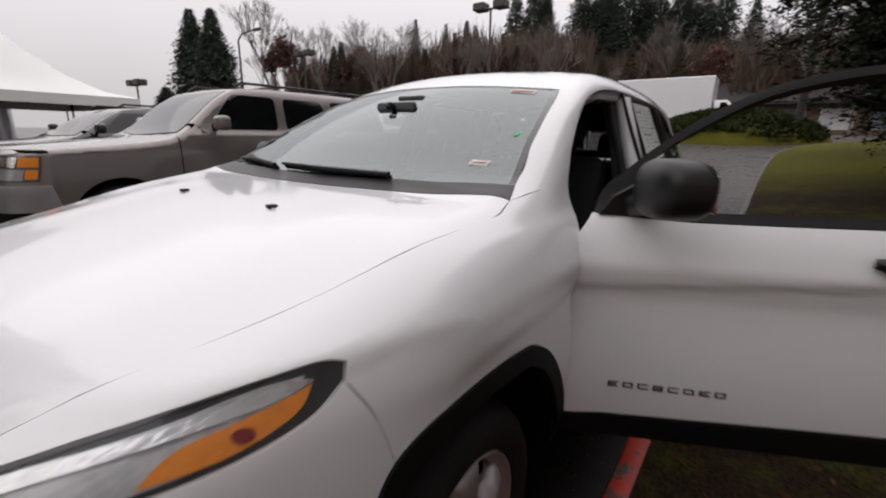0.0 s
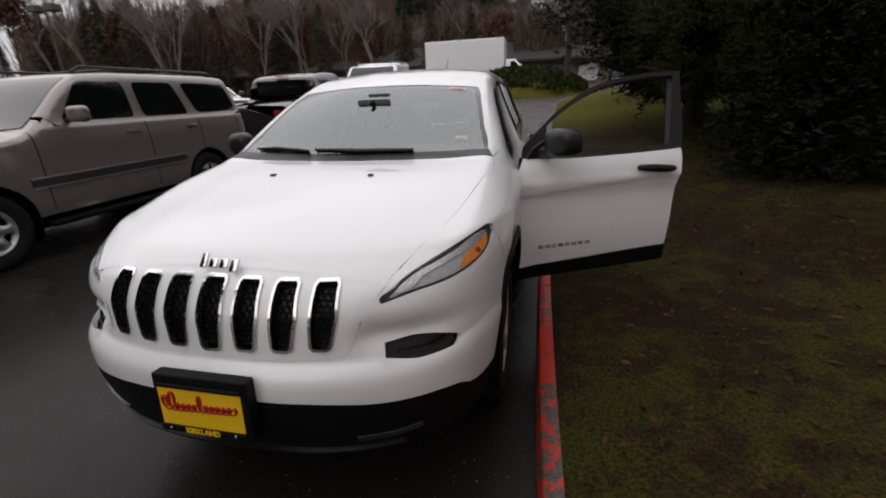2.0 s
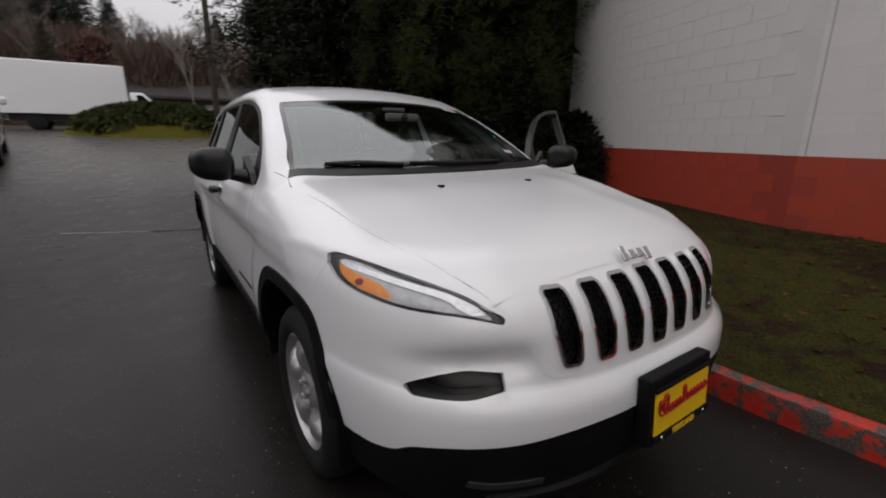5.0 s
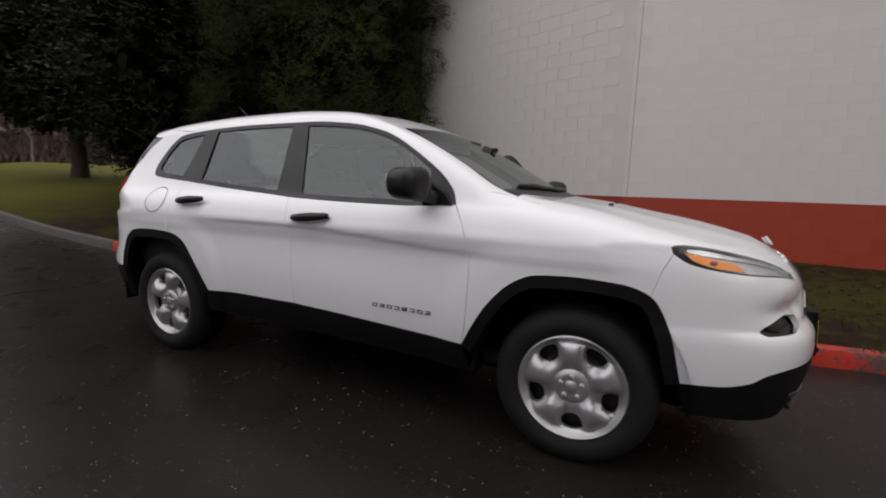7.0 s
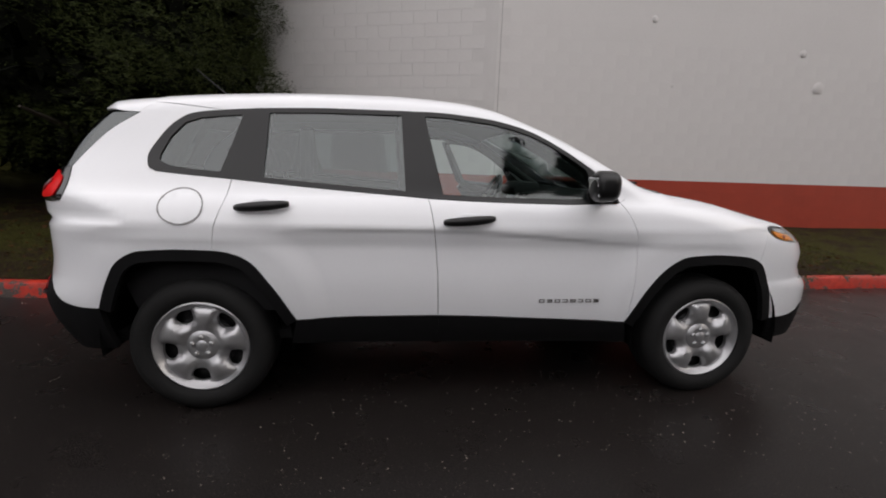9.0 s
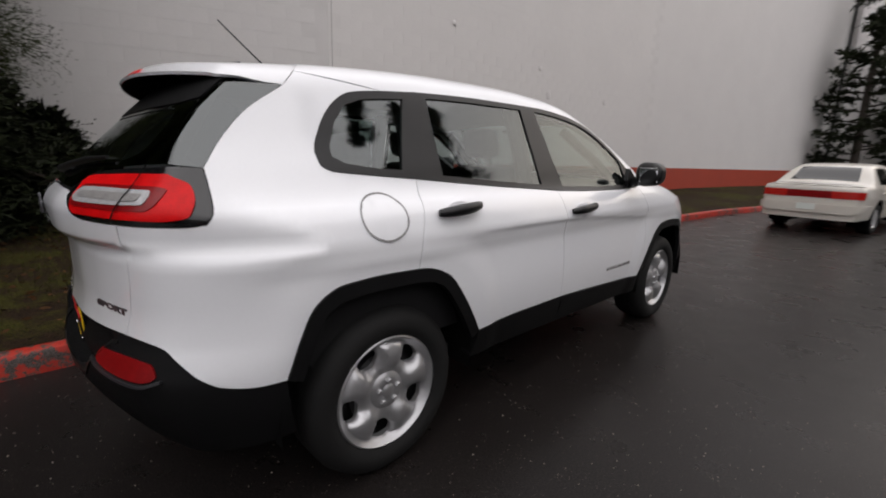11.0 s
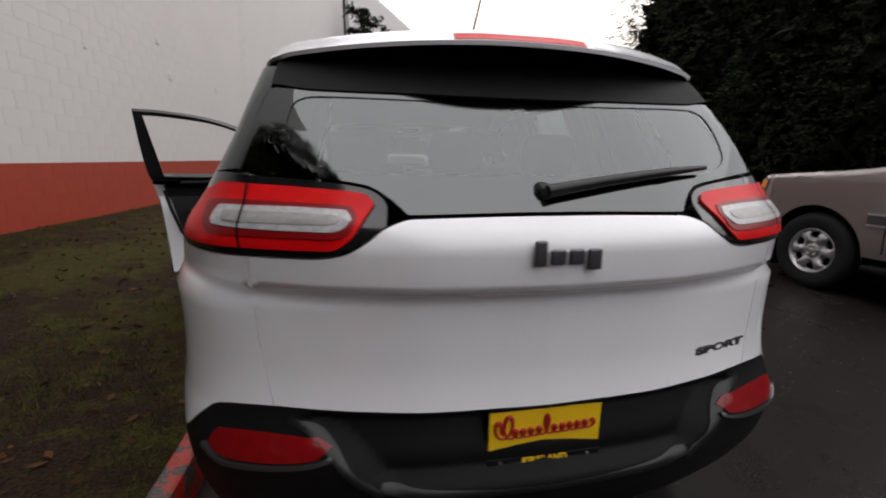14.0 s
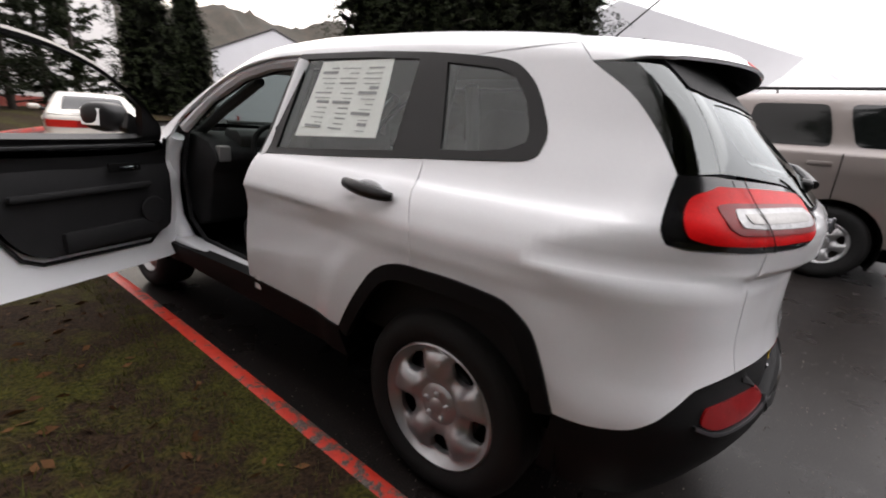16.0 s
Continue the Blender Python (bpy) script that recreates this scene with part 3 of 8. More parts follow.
BELT = [(0.57, 1.100), (0.87, 1.085), (1.20, 1.087), (1.585, 1.098), (1.75, 1.110), (2.03, 1.128), (2.29, 1.148), (2.53, 1.168), (2.80, 1.188), (2.88, 1.196)]
QUARTER = [(2.88, 1.196), (2.915, 1.215), (2.925, 1.26)]
SEAM = [(0.600, None, 0.706), (0.618, None, 0.80), (0.628, None, 0.92), (0.632, None, 1.042)]
LAMP_R_LOW = [(0.632, None, 1.042), (0.70, None, 1.041), (None, 3.335, 1.042), (None, 3.288, 1.050)]
LAMP_R_OUT = [(None, 3.288, 1.050), (None, 3.270, 1.08), (None, 3.264, 1.15), (None, 3.266, 1.205)]
GLASS_SIDE = [(None, 3.266, 1.205), (None, 3.205, 1.29), (None, 3.115, 1.385), (None, 2.985, 1.475)]
SPOIL_SEAM = [(None, 2.985, 1.475), (None, 2.93, 1.53), (0.50, 2.86, None), (0.25, 2.84, None), (0, 2.835, None), (-0.25, 2.84, None), (-0.50, 2.86, None)]
BUMP_R_TOP = [(None, 3.12, 0.555), (None, 3.20, 0.556), (None, 3.29, 0.571), (None, 3.345, 0.604), (None, 3.388, 0.655), (0.735, None, 0.690), (0.67, None, 0.702), (0.60, None, 0.706)]
GATE_LOW = [(0.600, None, 0.706), (0.42, None, 0.702), (0.2, None, 0.698), (0, None, 0.697), (-0.2, None, 0.698), (-0.42, None, 0.702), (-0.600, None, 0.706)]
FRONT_LOW = [(None, -0.40, 0.455), (None, -0.54, 0.458), (None, -0.635, 0.478), (0.772, None, 0.512), (0.70, None, 0.532), (0.56, None, 0.538), (0.35, None, 0.556), (0, None, 0.562)]


def span(edge, a, b, n=9):
    """The part of a side edge between two places along the car."""
    ys = [p[0] for p in edge]
    return [(y, float(spline(y, ys, [p[1] for p in edge]))) for y in np.linspace(a, b, n)]


def cut(edge, lo, hi):
    return [q for q in edge if lo - 1e-6 <= q[0] <= hi + 1e-6]


FOG = [[(0.560, None, 0.672), (0.552, None, 0.714)], [(0.552, None, 0.714), (0.636, None, 0.722), (0.70, None, 0.714)], [(0.70, None, 0.714), (0.745, None, 0.697), (0.772, None, 0.674), (0.762, None, 0.658)], [(0.762, None, 0.658), (0.67, None, 0.658), (0.560, None, 0.672)]]
# bonnet with the grille panel
lay("bonnet", [COWL, HOOD_SIDE, LIP, swap(HOOD_SIDE)], "top", "white_paint", "white bonnet beaded with rain", grain=0.03, gap=0.0012, skirt=0.003)
slots = []
for k in range(7):
    c = (k - 3) * 0.1275
    w = 0.041 - 0.001 * abs(k - 3)
    zt, zb, lean = 0.922 - 0.002 * abs(k - 3), 0.704 + 0.004 * abs(k - 3), -0.012 * (k - 3) / 3
    ring = np.array([(c - w, zt - 0.01), (c - w + 0.01, zt), (c + w - 0.01, zt), (c + w, zt - 0.01), (c + w + 0.004, 0.82), (c + lean + w - 0.006, zb + 0.012), (c + lean + w - 0.016, zb), (c + lean - w + 0.016, zb), (c + lean - w + 0.006, zb + 0.012), (c - w - 0.004, 0.82)])
    slots.append(ring)
dense = lambda r, n=6: np.concatenate([np.linspace(a, b, n, endpoint=False) for a, b in zip(r, np.roll(r, -1, 0))])
lay("grille_panel", [LIP, swap(GRILLE_SIDE), GRILLE_LOW[::-1], GRILLE_SIDE[::-1]], "front", "white_paint", grain=0.02, gap=0.0, skirt=0.003, holes=[dense(r) for r in slots])
for r in slots:
    ring = dense(r)
    a = np.sum(ring[:, 0] * np.roll(ring[:, 1], -1) - ring[:, 1] * np.roll(ring[:, 0], -1)) > 0
    ring = ring if a else ring[::-1]
    p, f, n = skin.panel(shut(inset(ring, -0.003)), "front", grain=0.015, gap=0, lift=0.007, skirt=0.02, holes=[inset(ring, 0.0055)])
    surround = mesh("grille_surround", p, f, "chrome", car, "chrome grille slot surround", n)
    p, f, n = skin.panel(shut(inset(ring, -0.004)), "front", grain=0.03, gap=0, lift=-0.028, skirt=0.0)
    mesh("grille_mesh", p, f, "trim_black", surround, "black grille mesh", n)
    # cross bars of the mesh
    bm = bmesh.new()
    c = ring.mean(0)
    for j in range(11):
        z = 0.722 + j * 0.0175
        q = skin.cast(*skin.rays("front", np.array([[c[0], z]])))[0]
        block((c[0] - 0.03, q[1] + 0.014, z - 0.0025), (c[0] + 0.03, q[1] + 0.02, z + 0.0025), bm=bm)
        for i in range(3):
            xx = c[0] + (-0.022 + 0.022 * i) + (0.011 if j % 2 else 0)
            block((xx - 0.002, q[1] + 0.013, z), (xx + 0.002, q[1] + 0.02, z + 0.0175), bm=bm)
    part("grille_lattice", bm, "cladding", surround)
for wide in (0.016, -0.016):
    lay("bonnet_edge", strip(LIP, wide, "top"), "top", "white_paint", grain=0.02, lift=0.0008, skirt=0, gap=0)
lay("wing_corner", [[(0.49, None, 0.80), (0.53, None, 0.835), (0.548, None, 0.846), (0.542, None, 0.860), (0.558, None, 0.875), (0.585, None, 0.888), (0.60, -0.69, None), (0.52, -0.735, None), (0.49, None, 0.90), (0.49, None, 0.80)]], "fcorner", "white_paint", both=True, grain=0.02, lift=-0.003, skirt=0, gap=0)
left = [[q if len(q) == 3 else (None, *q) for q in cut(ARCH_F, -0.41, -0.27)], SPLIT[::-1], [q for q in LAMP_LOW[1:]], [LAMP_LOW[-1], LAMP_TIP[1], (0.530, -0.795, None)], [(0.530, -0.795, None), *GRILLE_SIDE[2:]]]
solved = lambda e, c: [tuple(q) for q in skin.solve(e, c)]
half = [solved(e, "fcorner") for e in [FRONT_LOW[::-1], *left]]
SPLIT_END = half[2][-1]
half[3][0] = SPLIT_END
other = [swap(e) for e in half[::-1]]
lay("bumper", half + [solved(GRILLE_LOW, "fcorner")] + other, "fcorner", "white_paint", "white front bumper with fog lamp pockets", grain=0.022, gap=0.0008, holes=[FOG, [swap(e) for e in FOG[::-1]]], skirt=0.02)
lay("fog_pocket", FOG, "fcorner", "trim_black", "black fog lamp pocket", both=True, grain=0.02, gap=-0.004, lift=-0.03, skirt=0)
lay("fog_blade", strip([(0.60, None, 0.676), (0.68, None, 0.670), (0.74, None, 0.682)], 0.010, "fcorner"), "fcorner", "trim_black", both=True, lift=-0.015, skirt=0.008, gap=0)
VAL = [(0, None, 0.27), (0.3, None, 0.272), (0.56, None, 0.29), (0.70, None, 0.31), (None, -0.52, 0.32), (None, -0.42, 0.33)]
vhalf = [solved(FRONT_LOW, "fcorner")[::-1], solved([(None, -0.40, 0.455), (None, -0.41, 0.40), (None, -0.42, 0.33)], "fcorner"), solved(VAL, "fcorner")[::-1]]
lay("lower_valance", vhalf + [swap(e) for e in vhalf[::-1]], "fcorner", "cladding", "black textured lower valance", grain=0.03, lift=0.0)
lay("valance_lip", strip([(-0.60, None, 0.335), (-0.3, None, 0.318), (0, None, 0.315), (0.3, None, 0.318), (0.60, None, 0.335)], 0.022, "fcorner"), "fcorner", "trim_black", lift=0.016, skirt=0.02, gap=0)
for s in (-1, 1):
    lay("tow_blade", strip([(s * 0.66, None, 0.40), (s * 0.58, None, 0.385), (s * 0.46, None, 0.38)], 0.02 * s * -1, "fcorner"), "fcorner", "satin_dark", lift=0.006, skirt=0.008, gap=0)
# front wings
PIL = [(None, 0.57, 1.100), (0.80, 0.44, None), (0.775, 0.30, None)]
lay("front_wing", [HOOD_SIDE[:-1] + [HOOD_SIDE[-1]], [HOOD_SIDE[-1], (0.560, None, 0.874)], LAMP_TOP, [LAMP_LOW[0], LAMP_LOW[1]], SPLIT, [(None, *q) for q in cut(ARCH_F, -0.272, 0.5)], [(None, *q) for q in GAP_A[::-1]], PIL], "fender", "white_paint", "white front wing", both=True, grain=0.024, gap=0.0008)
# roof with windscreen pillars
SCREEN = [(0.775, 0.30, None), (0.735, 0.42, None), (0.690, 0.60, None), (0.650, 0.80, None), (0.618, 0.95, None), (0.600, 1.005, None)]
SCREEN_TOP = [(0.600, 1.005, None), (0.4, 0.965, None), (0, 0.935, None), (-0.4, 0.965, None), (-0.600, 1.005, None)]
rail = [(None, *q) for q in cut(TOP, 0.5, 2.60)]
rail[0] = (None, 0.57, 1.100)
rail = solved(rail, "roof")
seam = solved(SPOIL_SEAM, "roof")
r_half = [solved(SCREEN[::-1], "roof"), solved(PIL[::-1], "roof"), rail, [rail[-1], seam[1]]]
lay("roof", r_half + [seam[1:] + [(-seam[1][0], *seam[1][1:])]] + [swap(e) for e in r_half[::-1]] + [solved(SCREEN_TOP[::-1], "roof")], "roof", "white_paint", "white roof with windscreen pillars", grain=0.03, gap=0)
lay("quarter_panel", [[(None, *q) for q in cut(TOP, 2.59, 3)], [(None, *q) for q in QUARTER[::-1]], [(None, *q) for q in cut(BELT, 2.53, 3)[::-1]], [(None, *q) for q in GAP_C], [(None, *q) for q in cut(ARCH_R, 2.60, 3.2)], BUMP_R_TOP, SEAM, LAMP_R_LOW, LAMP_R_OUT, GLASS_SIDE, [(None, 2.985, 1.475), tuple(seam[1])], [tuple(seam[1]), (None, 2.59, 1.500)]], "rcorner", "white_paint", "white rear quarter panel", both=True, grain=0.026, gap=0.0015)
quarter = lay("fuel_door", [[(None, 2.735 + 0.1 * math.cos(a), 1.04 + 0.083 * math.sin(a)) for a in np.linspace(0, 2 * math.pi, 25)]], "side", "white_paint", lift=0.0025, gap=0, skirt=0.006)[0]
ringf = strip([(None, 2.735 + 0.1 * math.cos(a), 1.04 + 0.083 * math.sin(a)) for a in np.linspace(0, 2 * math.pi, 33)], 0.003, "side")
fuel_gap = lay("fuel_door_gap", ringf, "side", "seam_grey", lift=0.0035, gap=0, skirt=0.0, grain=0.02)[0]
fuel_gap.data.transform(Matrix.Diagonal((-1, 1, 1, 1)))
fuel_gap.data.flip_normals()
quarter.data.transform(Matrix.Diagonal((-1, 1, 1, 1)))
quarter.data.flip_normals()
# rear doors
lay("rear_door", [[(None, *q) for q in cut(BELT, 1.58, 2.54)], [(None, *q) for q in GAP_C], [(None, *q) for q in cut(ARCH_R, 2.2, 2.601)[::-1]], [(None, *q) for q in cut(SILL, 1.52, 2.3)[::-1]], [(None, *q) for q in GAP_B[::-1]]], "side", "white_paint", "white rear door", both=True, grain=0.017)


def glazing(y0b, y0t, y1b, y1t, rim):
    """The ring of a side window between two leaning pillars, a rim inside the frame."""
    low, high = [p[0] for p in BELT], [p[0] for p in TOP]
    b = [(y, float(spline(y, low, [p[1] for p in BELT])) + rim) for y in np.linspace(y0b, y1b, 14)]
    t = [(y, float(spline(y, high, [p[1] for p in TOP])) - rim) for y in np.linspace(y1t, y0t, 18)]
    return np.array(b + t)


def both_sides(name, ring, mat, label, lift, skirt, holes=(), left=True, parent=None):
    for flip in (False, True) if left else (True,):
        p, f, n = skin.panel(shut(ring), "side", grain=0.03, gap=0, lift=lift, skirt=skirt, holes=holes, mirror=flip)
        mesh(name, p, f, mat, parent or car, label, n)


q_ring = np.vstack([np.array(cut(BELT, 2.53, 3)), np.array(QUARTER[1:]), np.array(cut(TOP, 2.59, 2.90)[::-1]), [(2.45, 1.512)]])
q_hole = np.array([(2.585, 1.20), (2.70, 1.207), (2.82, 1.222), (2.868, 1.245), (2.868, 1.275), (2.83, 1.36), (2.77, 1.43), (2.70, 1.455), (2.60, 1.468), (2.50, 1.478)])
rd = glazing(1.70, 1.72, 2.385, 2.375, 0.024)
rd_out = glazing(1.59, 1.66, 2.528, 2.447, 0.0)
both_sides("quarter_frame", q_ring, "trim_black", "black quarter window frame", 0.003, 0.012, [dense(q_hole)])
both_sides("quarter_window", q_hole, "rear_window", "tinted quarter window", -0.004, 0)
both_sides("rear_door_frame", rd_out, "trim_black", "black rear door window frame", 0.003, 0.012, [rd])
both_sides("rear_door_window", rd, "rear_window", "tinted rear door window", -0.004, 0)
# sills and arch mouldings
for name, path, w in (("arch_moulding", ARCH_F, 0.052), ("arch_moulding", ARCH_R, 0.052)):
    lay(name, strip([(None, *q) for q in path], -w, "side"), "side", "cladding", "black plastic wheel arch moulding", both=True, lift=0.008, skirt=0.03, gap=0, grain=0.02)
low = [(0.47, 0.33), (1.2, 0.345), (1.9, 0.355), (2.26, 0.36)]
lay("sill_cladding", [[(None, *q) for q in SILL], [(None, 2.23, 0.49), (None, 2.26, 0.36)], [(None, *q) for q in low[::-1]], [(None, 0.47, 0.33), (None, 0.50, 0.455)]], "side", "cladding", "black plastic sill cladding", both=True, lift=0.006, skirt=0.06, gap=0, grain=0.03)
# rear bumper
b_half = [solved([(0, None, 0.29), (0.3, None, 0.29), (0.58, None, 0.30), (None, 3.30, 0.32), (None, 3.08, 0.34)], "rcorner"), solved([(None, 3.08, 0.34), (None, 3.105, 0.45), (None, 3.12, 0.555)], "rcorner"), solved(BUMP_R_TOP, "rcorner")]
lay("rear_bumper", b_half + [solved(GATE_LOW, "rcorner")] + [swap(e) for e in b_half[::-1]], "rcorner", "cladding", "black textured rear bumper", grain=0.015, gap=0.001, skirt=0.03)
for s in (1, -1):
    lay("bay_ridge", strip([(s * 0.565, None, 0.688), (s * 0.510, None, 0.668), (s * 0.462, None, 0.622), (s * 0.420, None, 0.568), (s * 0.37, None, 0.530)], 0.013 * s, "rcorner"), "rcorner", "trim_black", lift=0.004, skirt=0.006, gap=0)
lay("bumper_lip", strip([(0.38, None, 0.532), (0.29, None, 0.518), (0.10, None, 0.510), (0, None, 0.509), (-0.10, None, 0.510), (-0.29, None, 0.518), (-0.38, None, 0.532)], -0.014, "rcorner"), "rcorner", "trim_black", lift=0.006, skirt=0.008, gap=0)
REFL = [(0.478, None, 0.630), (0.515, None, 0.650), (0.63, None, 0.654), (0.725, None, 0.646), (0.748, None, 0.614), (0.71, None, 0.594), (0.60, None, 0.598), (0.51, None, 0.610), (0.478, None, 0.630)]
lay("bumper_reflector", [REFL], "rcorner", "dark_red_lens", "red rear reflector", both=True, lift=0.006, skirt=0.012, gap=0, grain=0.02)
lay("reflector_rim", strip([(0.478, None, 0.608), (0.52, None, 0.596), (0.60, None, 0.586), (0.71, None, 0.580), (0.765, None, 0.600)], 0.008, "rcorner"), "rcorner", "satin_dark", both=True, lift=0.012, skirt=0.012, gap=0)
# tailgate, rear glass, lamps
GATE_HALF = [(0.632, None, 1.042), (0.50, None, 1.044), (0.445, None, 1.052), (0.395, None, 1.078), (0.352, None, 1.108), (0.30, None, 1.123)]
GATE_TOP = GATE_HALF + [(0, None, 1.128)] + swap(GATE_HALF)
lay("tailgate", [SEAM, GATE_TOP, swap(SEAM), GATE_LOW[::-1]], "rear", "white_paint", "white tailgate", grain=0.019)
lamp = [solved(LAMP_R_LOW[::-1], "rcorner")[:-1] + solved(GATE_TOP[:5], "rcorner"), solved([(0.352, None, 1.108), (0.350, None, 1.150), (0.39, None, 1.178), (0.50, None, 1.192), (0.64, None, 1.202), (None, 3.33, 1.207), (None, 3.266, 1.205)], "rcorner"), solved(LAMP_R_OUT[::-1], "rcorner")]
lay("tail_lamp", lamp, "rcorner", "gloss_black", "tail lamp in a black housing", both=True, grain=0.02, lift=0.002, skirt=0.02, gap=0.002)
RED = [(0.374, None, 1.146), (0.392, None, 1.163), (0.50, None, 1.173), (0.64, None, 1.180), (0.70, None, 1.182), (None, 3.340, 1.178), (None, 3.305, 1.155), (None, 3.306, 1.105), (None, 3.326, 1.070), (0.74, None, 1.059), (0.617, None, 1.060), (0.46, None, 1.062), (0.42, None, 1.085), (0.374, None, 1.146)]
INNER = [(0.408, None, 1.117), (0.420, None, 1.138), (0.52, None, 1.143), (0.69, None, 1.146), (0.722, None, 1.138), (0.728, None, 1.10), (0.71, None, 1.082), (0.61, None, 1.080), (0.45, None, 1.081), (0.422, None, 1.092), (0.408, None, 1.117)]
WHITE = [(0.418, None, 1.114), (0.430, None, 1.130), (0.56, None, 1.134), (0.69, None, 1.134), (0.702, None, 1.118), (0.70, None, 1.098), (0.61, None, 1.093), (0.46, None, 1.092), (0.432, None, 1.100), (0.418, None, 1.114)]
WHITE_CORE = [(0.440, None, 1.112), (0.452, None, 1.120), (0.56, None, 1.122), (0.68, None, 1.122), (0.68, None, 1.105), (0.61, None, 1.103), (0.46, None, 1.103), (0.440, None, 1.112)]
lay("red_lens", [RED], "rcorner", "red_lens", "red tail lamp lens", both=True, lift=0.008, skirt=0.008, gap=0, grain=0.02)
lay("inner_lens", [INNER], "rcorner", "dark_red_lens", "dark red inner lens", both=True, lift=0.0105, skirt=0.006, gap=0, grain=0.02)
lay("reverse_lens", [WHITE], "rcorner", "lamp_silver", "clear reversing lamp", both=True, lift=0.0125, skirt=0.006, gap=0, grain=0.02)
lay("reverse_core", [WHITE_CORE], "rcorner", "ribbed_lens", both=True, lift=0.0135, skirt=0.001, gap=0, grain=0.02)
lay("lamp_split", strip([(0.630, None, 1.045), (0.632, None, 1.20)], 0.005, "rcorner"), "rcorner", "void", both=True, lift=0.0150, skirt=0, gap=0)
pane = [[(-0.31, None, 1.129), (0, None, 1.134), (0.31, None, 1.129)], [(0.31, None, 1.129), (0.345, None, 1.160), (0.39, None, 1.184), (0.50, None, 1.198), (0.60, None, 1.208), (0.672, None, 1.213)], [(0.672, None, 1.213), (0.642, None, 1.30), (0.607, None, 1.402)], [(0.607, None, 1.402), (0.5, None, 1.396), (0.25, None, 1.389), (0, None, 1.386), (-0.25, None, 1.389), (-0.5, None, 1.396), (-0.607, None, 1.402)]]
pane += [swap(pane[2]), swap(pane[1])]
clear_half = [(0.40, None, 1.206), (0.50, None, 1.222), (0.555, None, 1.258), (0.562, None, 1.31), (0.545, None, 1.366), (0.50, None, 1.380), (0.25, None, 1.374)]
lay("glass_border", pane, "rear", "glass_edge", "dark printed border of the rear window", grain=0.03, lift=0.0005, skirt=0, gap=0, holes=[[[(-0.40, None, 1.206), (0, None, 1.204), (0.40, None, 1.206)], clear_half, [clear_half[-1], (0, None, 1.372), (-0.25, None, 1.374)], swap(clear_half)]])
lay("rear_glass", pane, "rear", "back_glass", "tinted rear window with rain drops", grain=0.03, lift=-0.002, skirt=0, gap=0)
lay("glass_side", [GLASS_SIDE, [(None, 2.985, 1.475), (0.575, None, 1.462)], solved([(0.575, None, 1.462), (0.607, None, 1.402), (0.642, None, 1.30), (0.672, None, 1.213)], "rcorner"), [(0.672, None, 1.213), (None, 3.266, 1.205)]], "rcorner", "glass_edge", "black glass edge", both=True, grain=0.02, lift=0.0, skirt=0.01, gap=0)
lay("glass_top", [[(-0.602, None, 1.410), (-0.5, None, 1.395), (-0.25, None, 1.388), (0, None, 1.385), (0.25, None, 1.388), (0.5, None, 1.395), (0.602, None, 1.410)], [(0.602, None, 1.410), (0.595, None, 1.466), (0.58, None, 1.51), (0.50, None, 1.55)], [(0.50, None, 1.55), (0, None, 1.58), (-0.50, None, 1.55)], [(-0.50, None, 1.55), (-0.58, None, 1.51), (-0.595, None, 1.466), (-0.602, None, 1.410)]], "rear", "cladding", "", grain=0.03, lift=0.004, skirt=0.008, gap=0)
# windscreen
lay("windscreen", [[(-q[0], *q[1:]) for q in SCREEN], SCREEN_TOP[::-1], SCREEN[::-1], COWL[::-1]], "top", "windscreen", "clear windscreen", grain=0.04, lift=-0.003, skirt=0, gap=0.002)
lay("scuttle", [COWL, [(0.775, 0.30, None), (0.745, 0.385, None)], [(0.745, 0.385, None), (0.5, 0.300, None), (0, 0.262, None), (-0.5, 0.300, None), (-0.745, 0.385, None)], [(-0.745, 0.385, None), (-0.775, 0.30, None)]], "top", "trim_black", "black scuttle panel", grain=0.03, lift=0.0015, skirt=0.004, gap=0)
for s in (-1, 1):
    lay("screen_band", strip([(s * 0.758, 0.34, None), (s * 0.69, 0.60, None), (s * 0.65, 0.80, None), (s * 0.60, 1.0, None)], 0.022 * s, "top"), "top", "gloss_black", lift=-0.0015, skirt=0, gap=0)
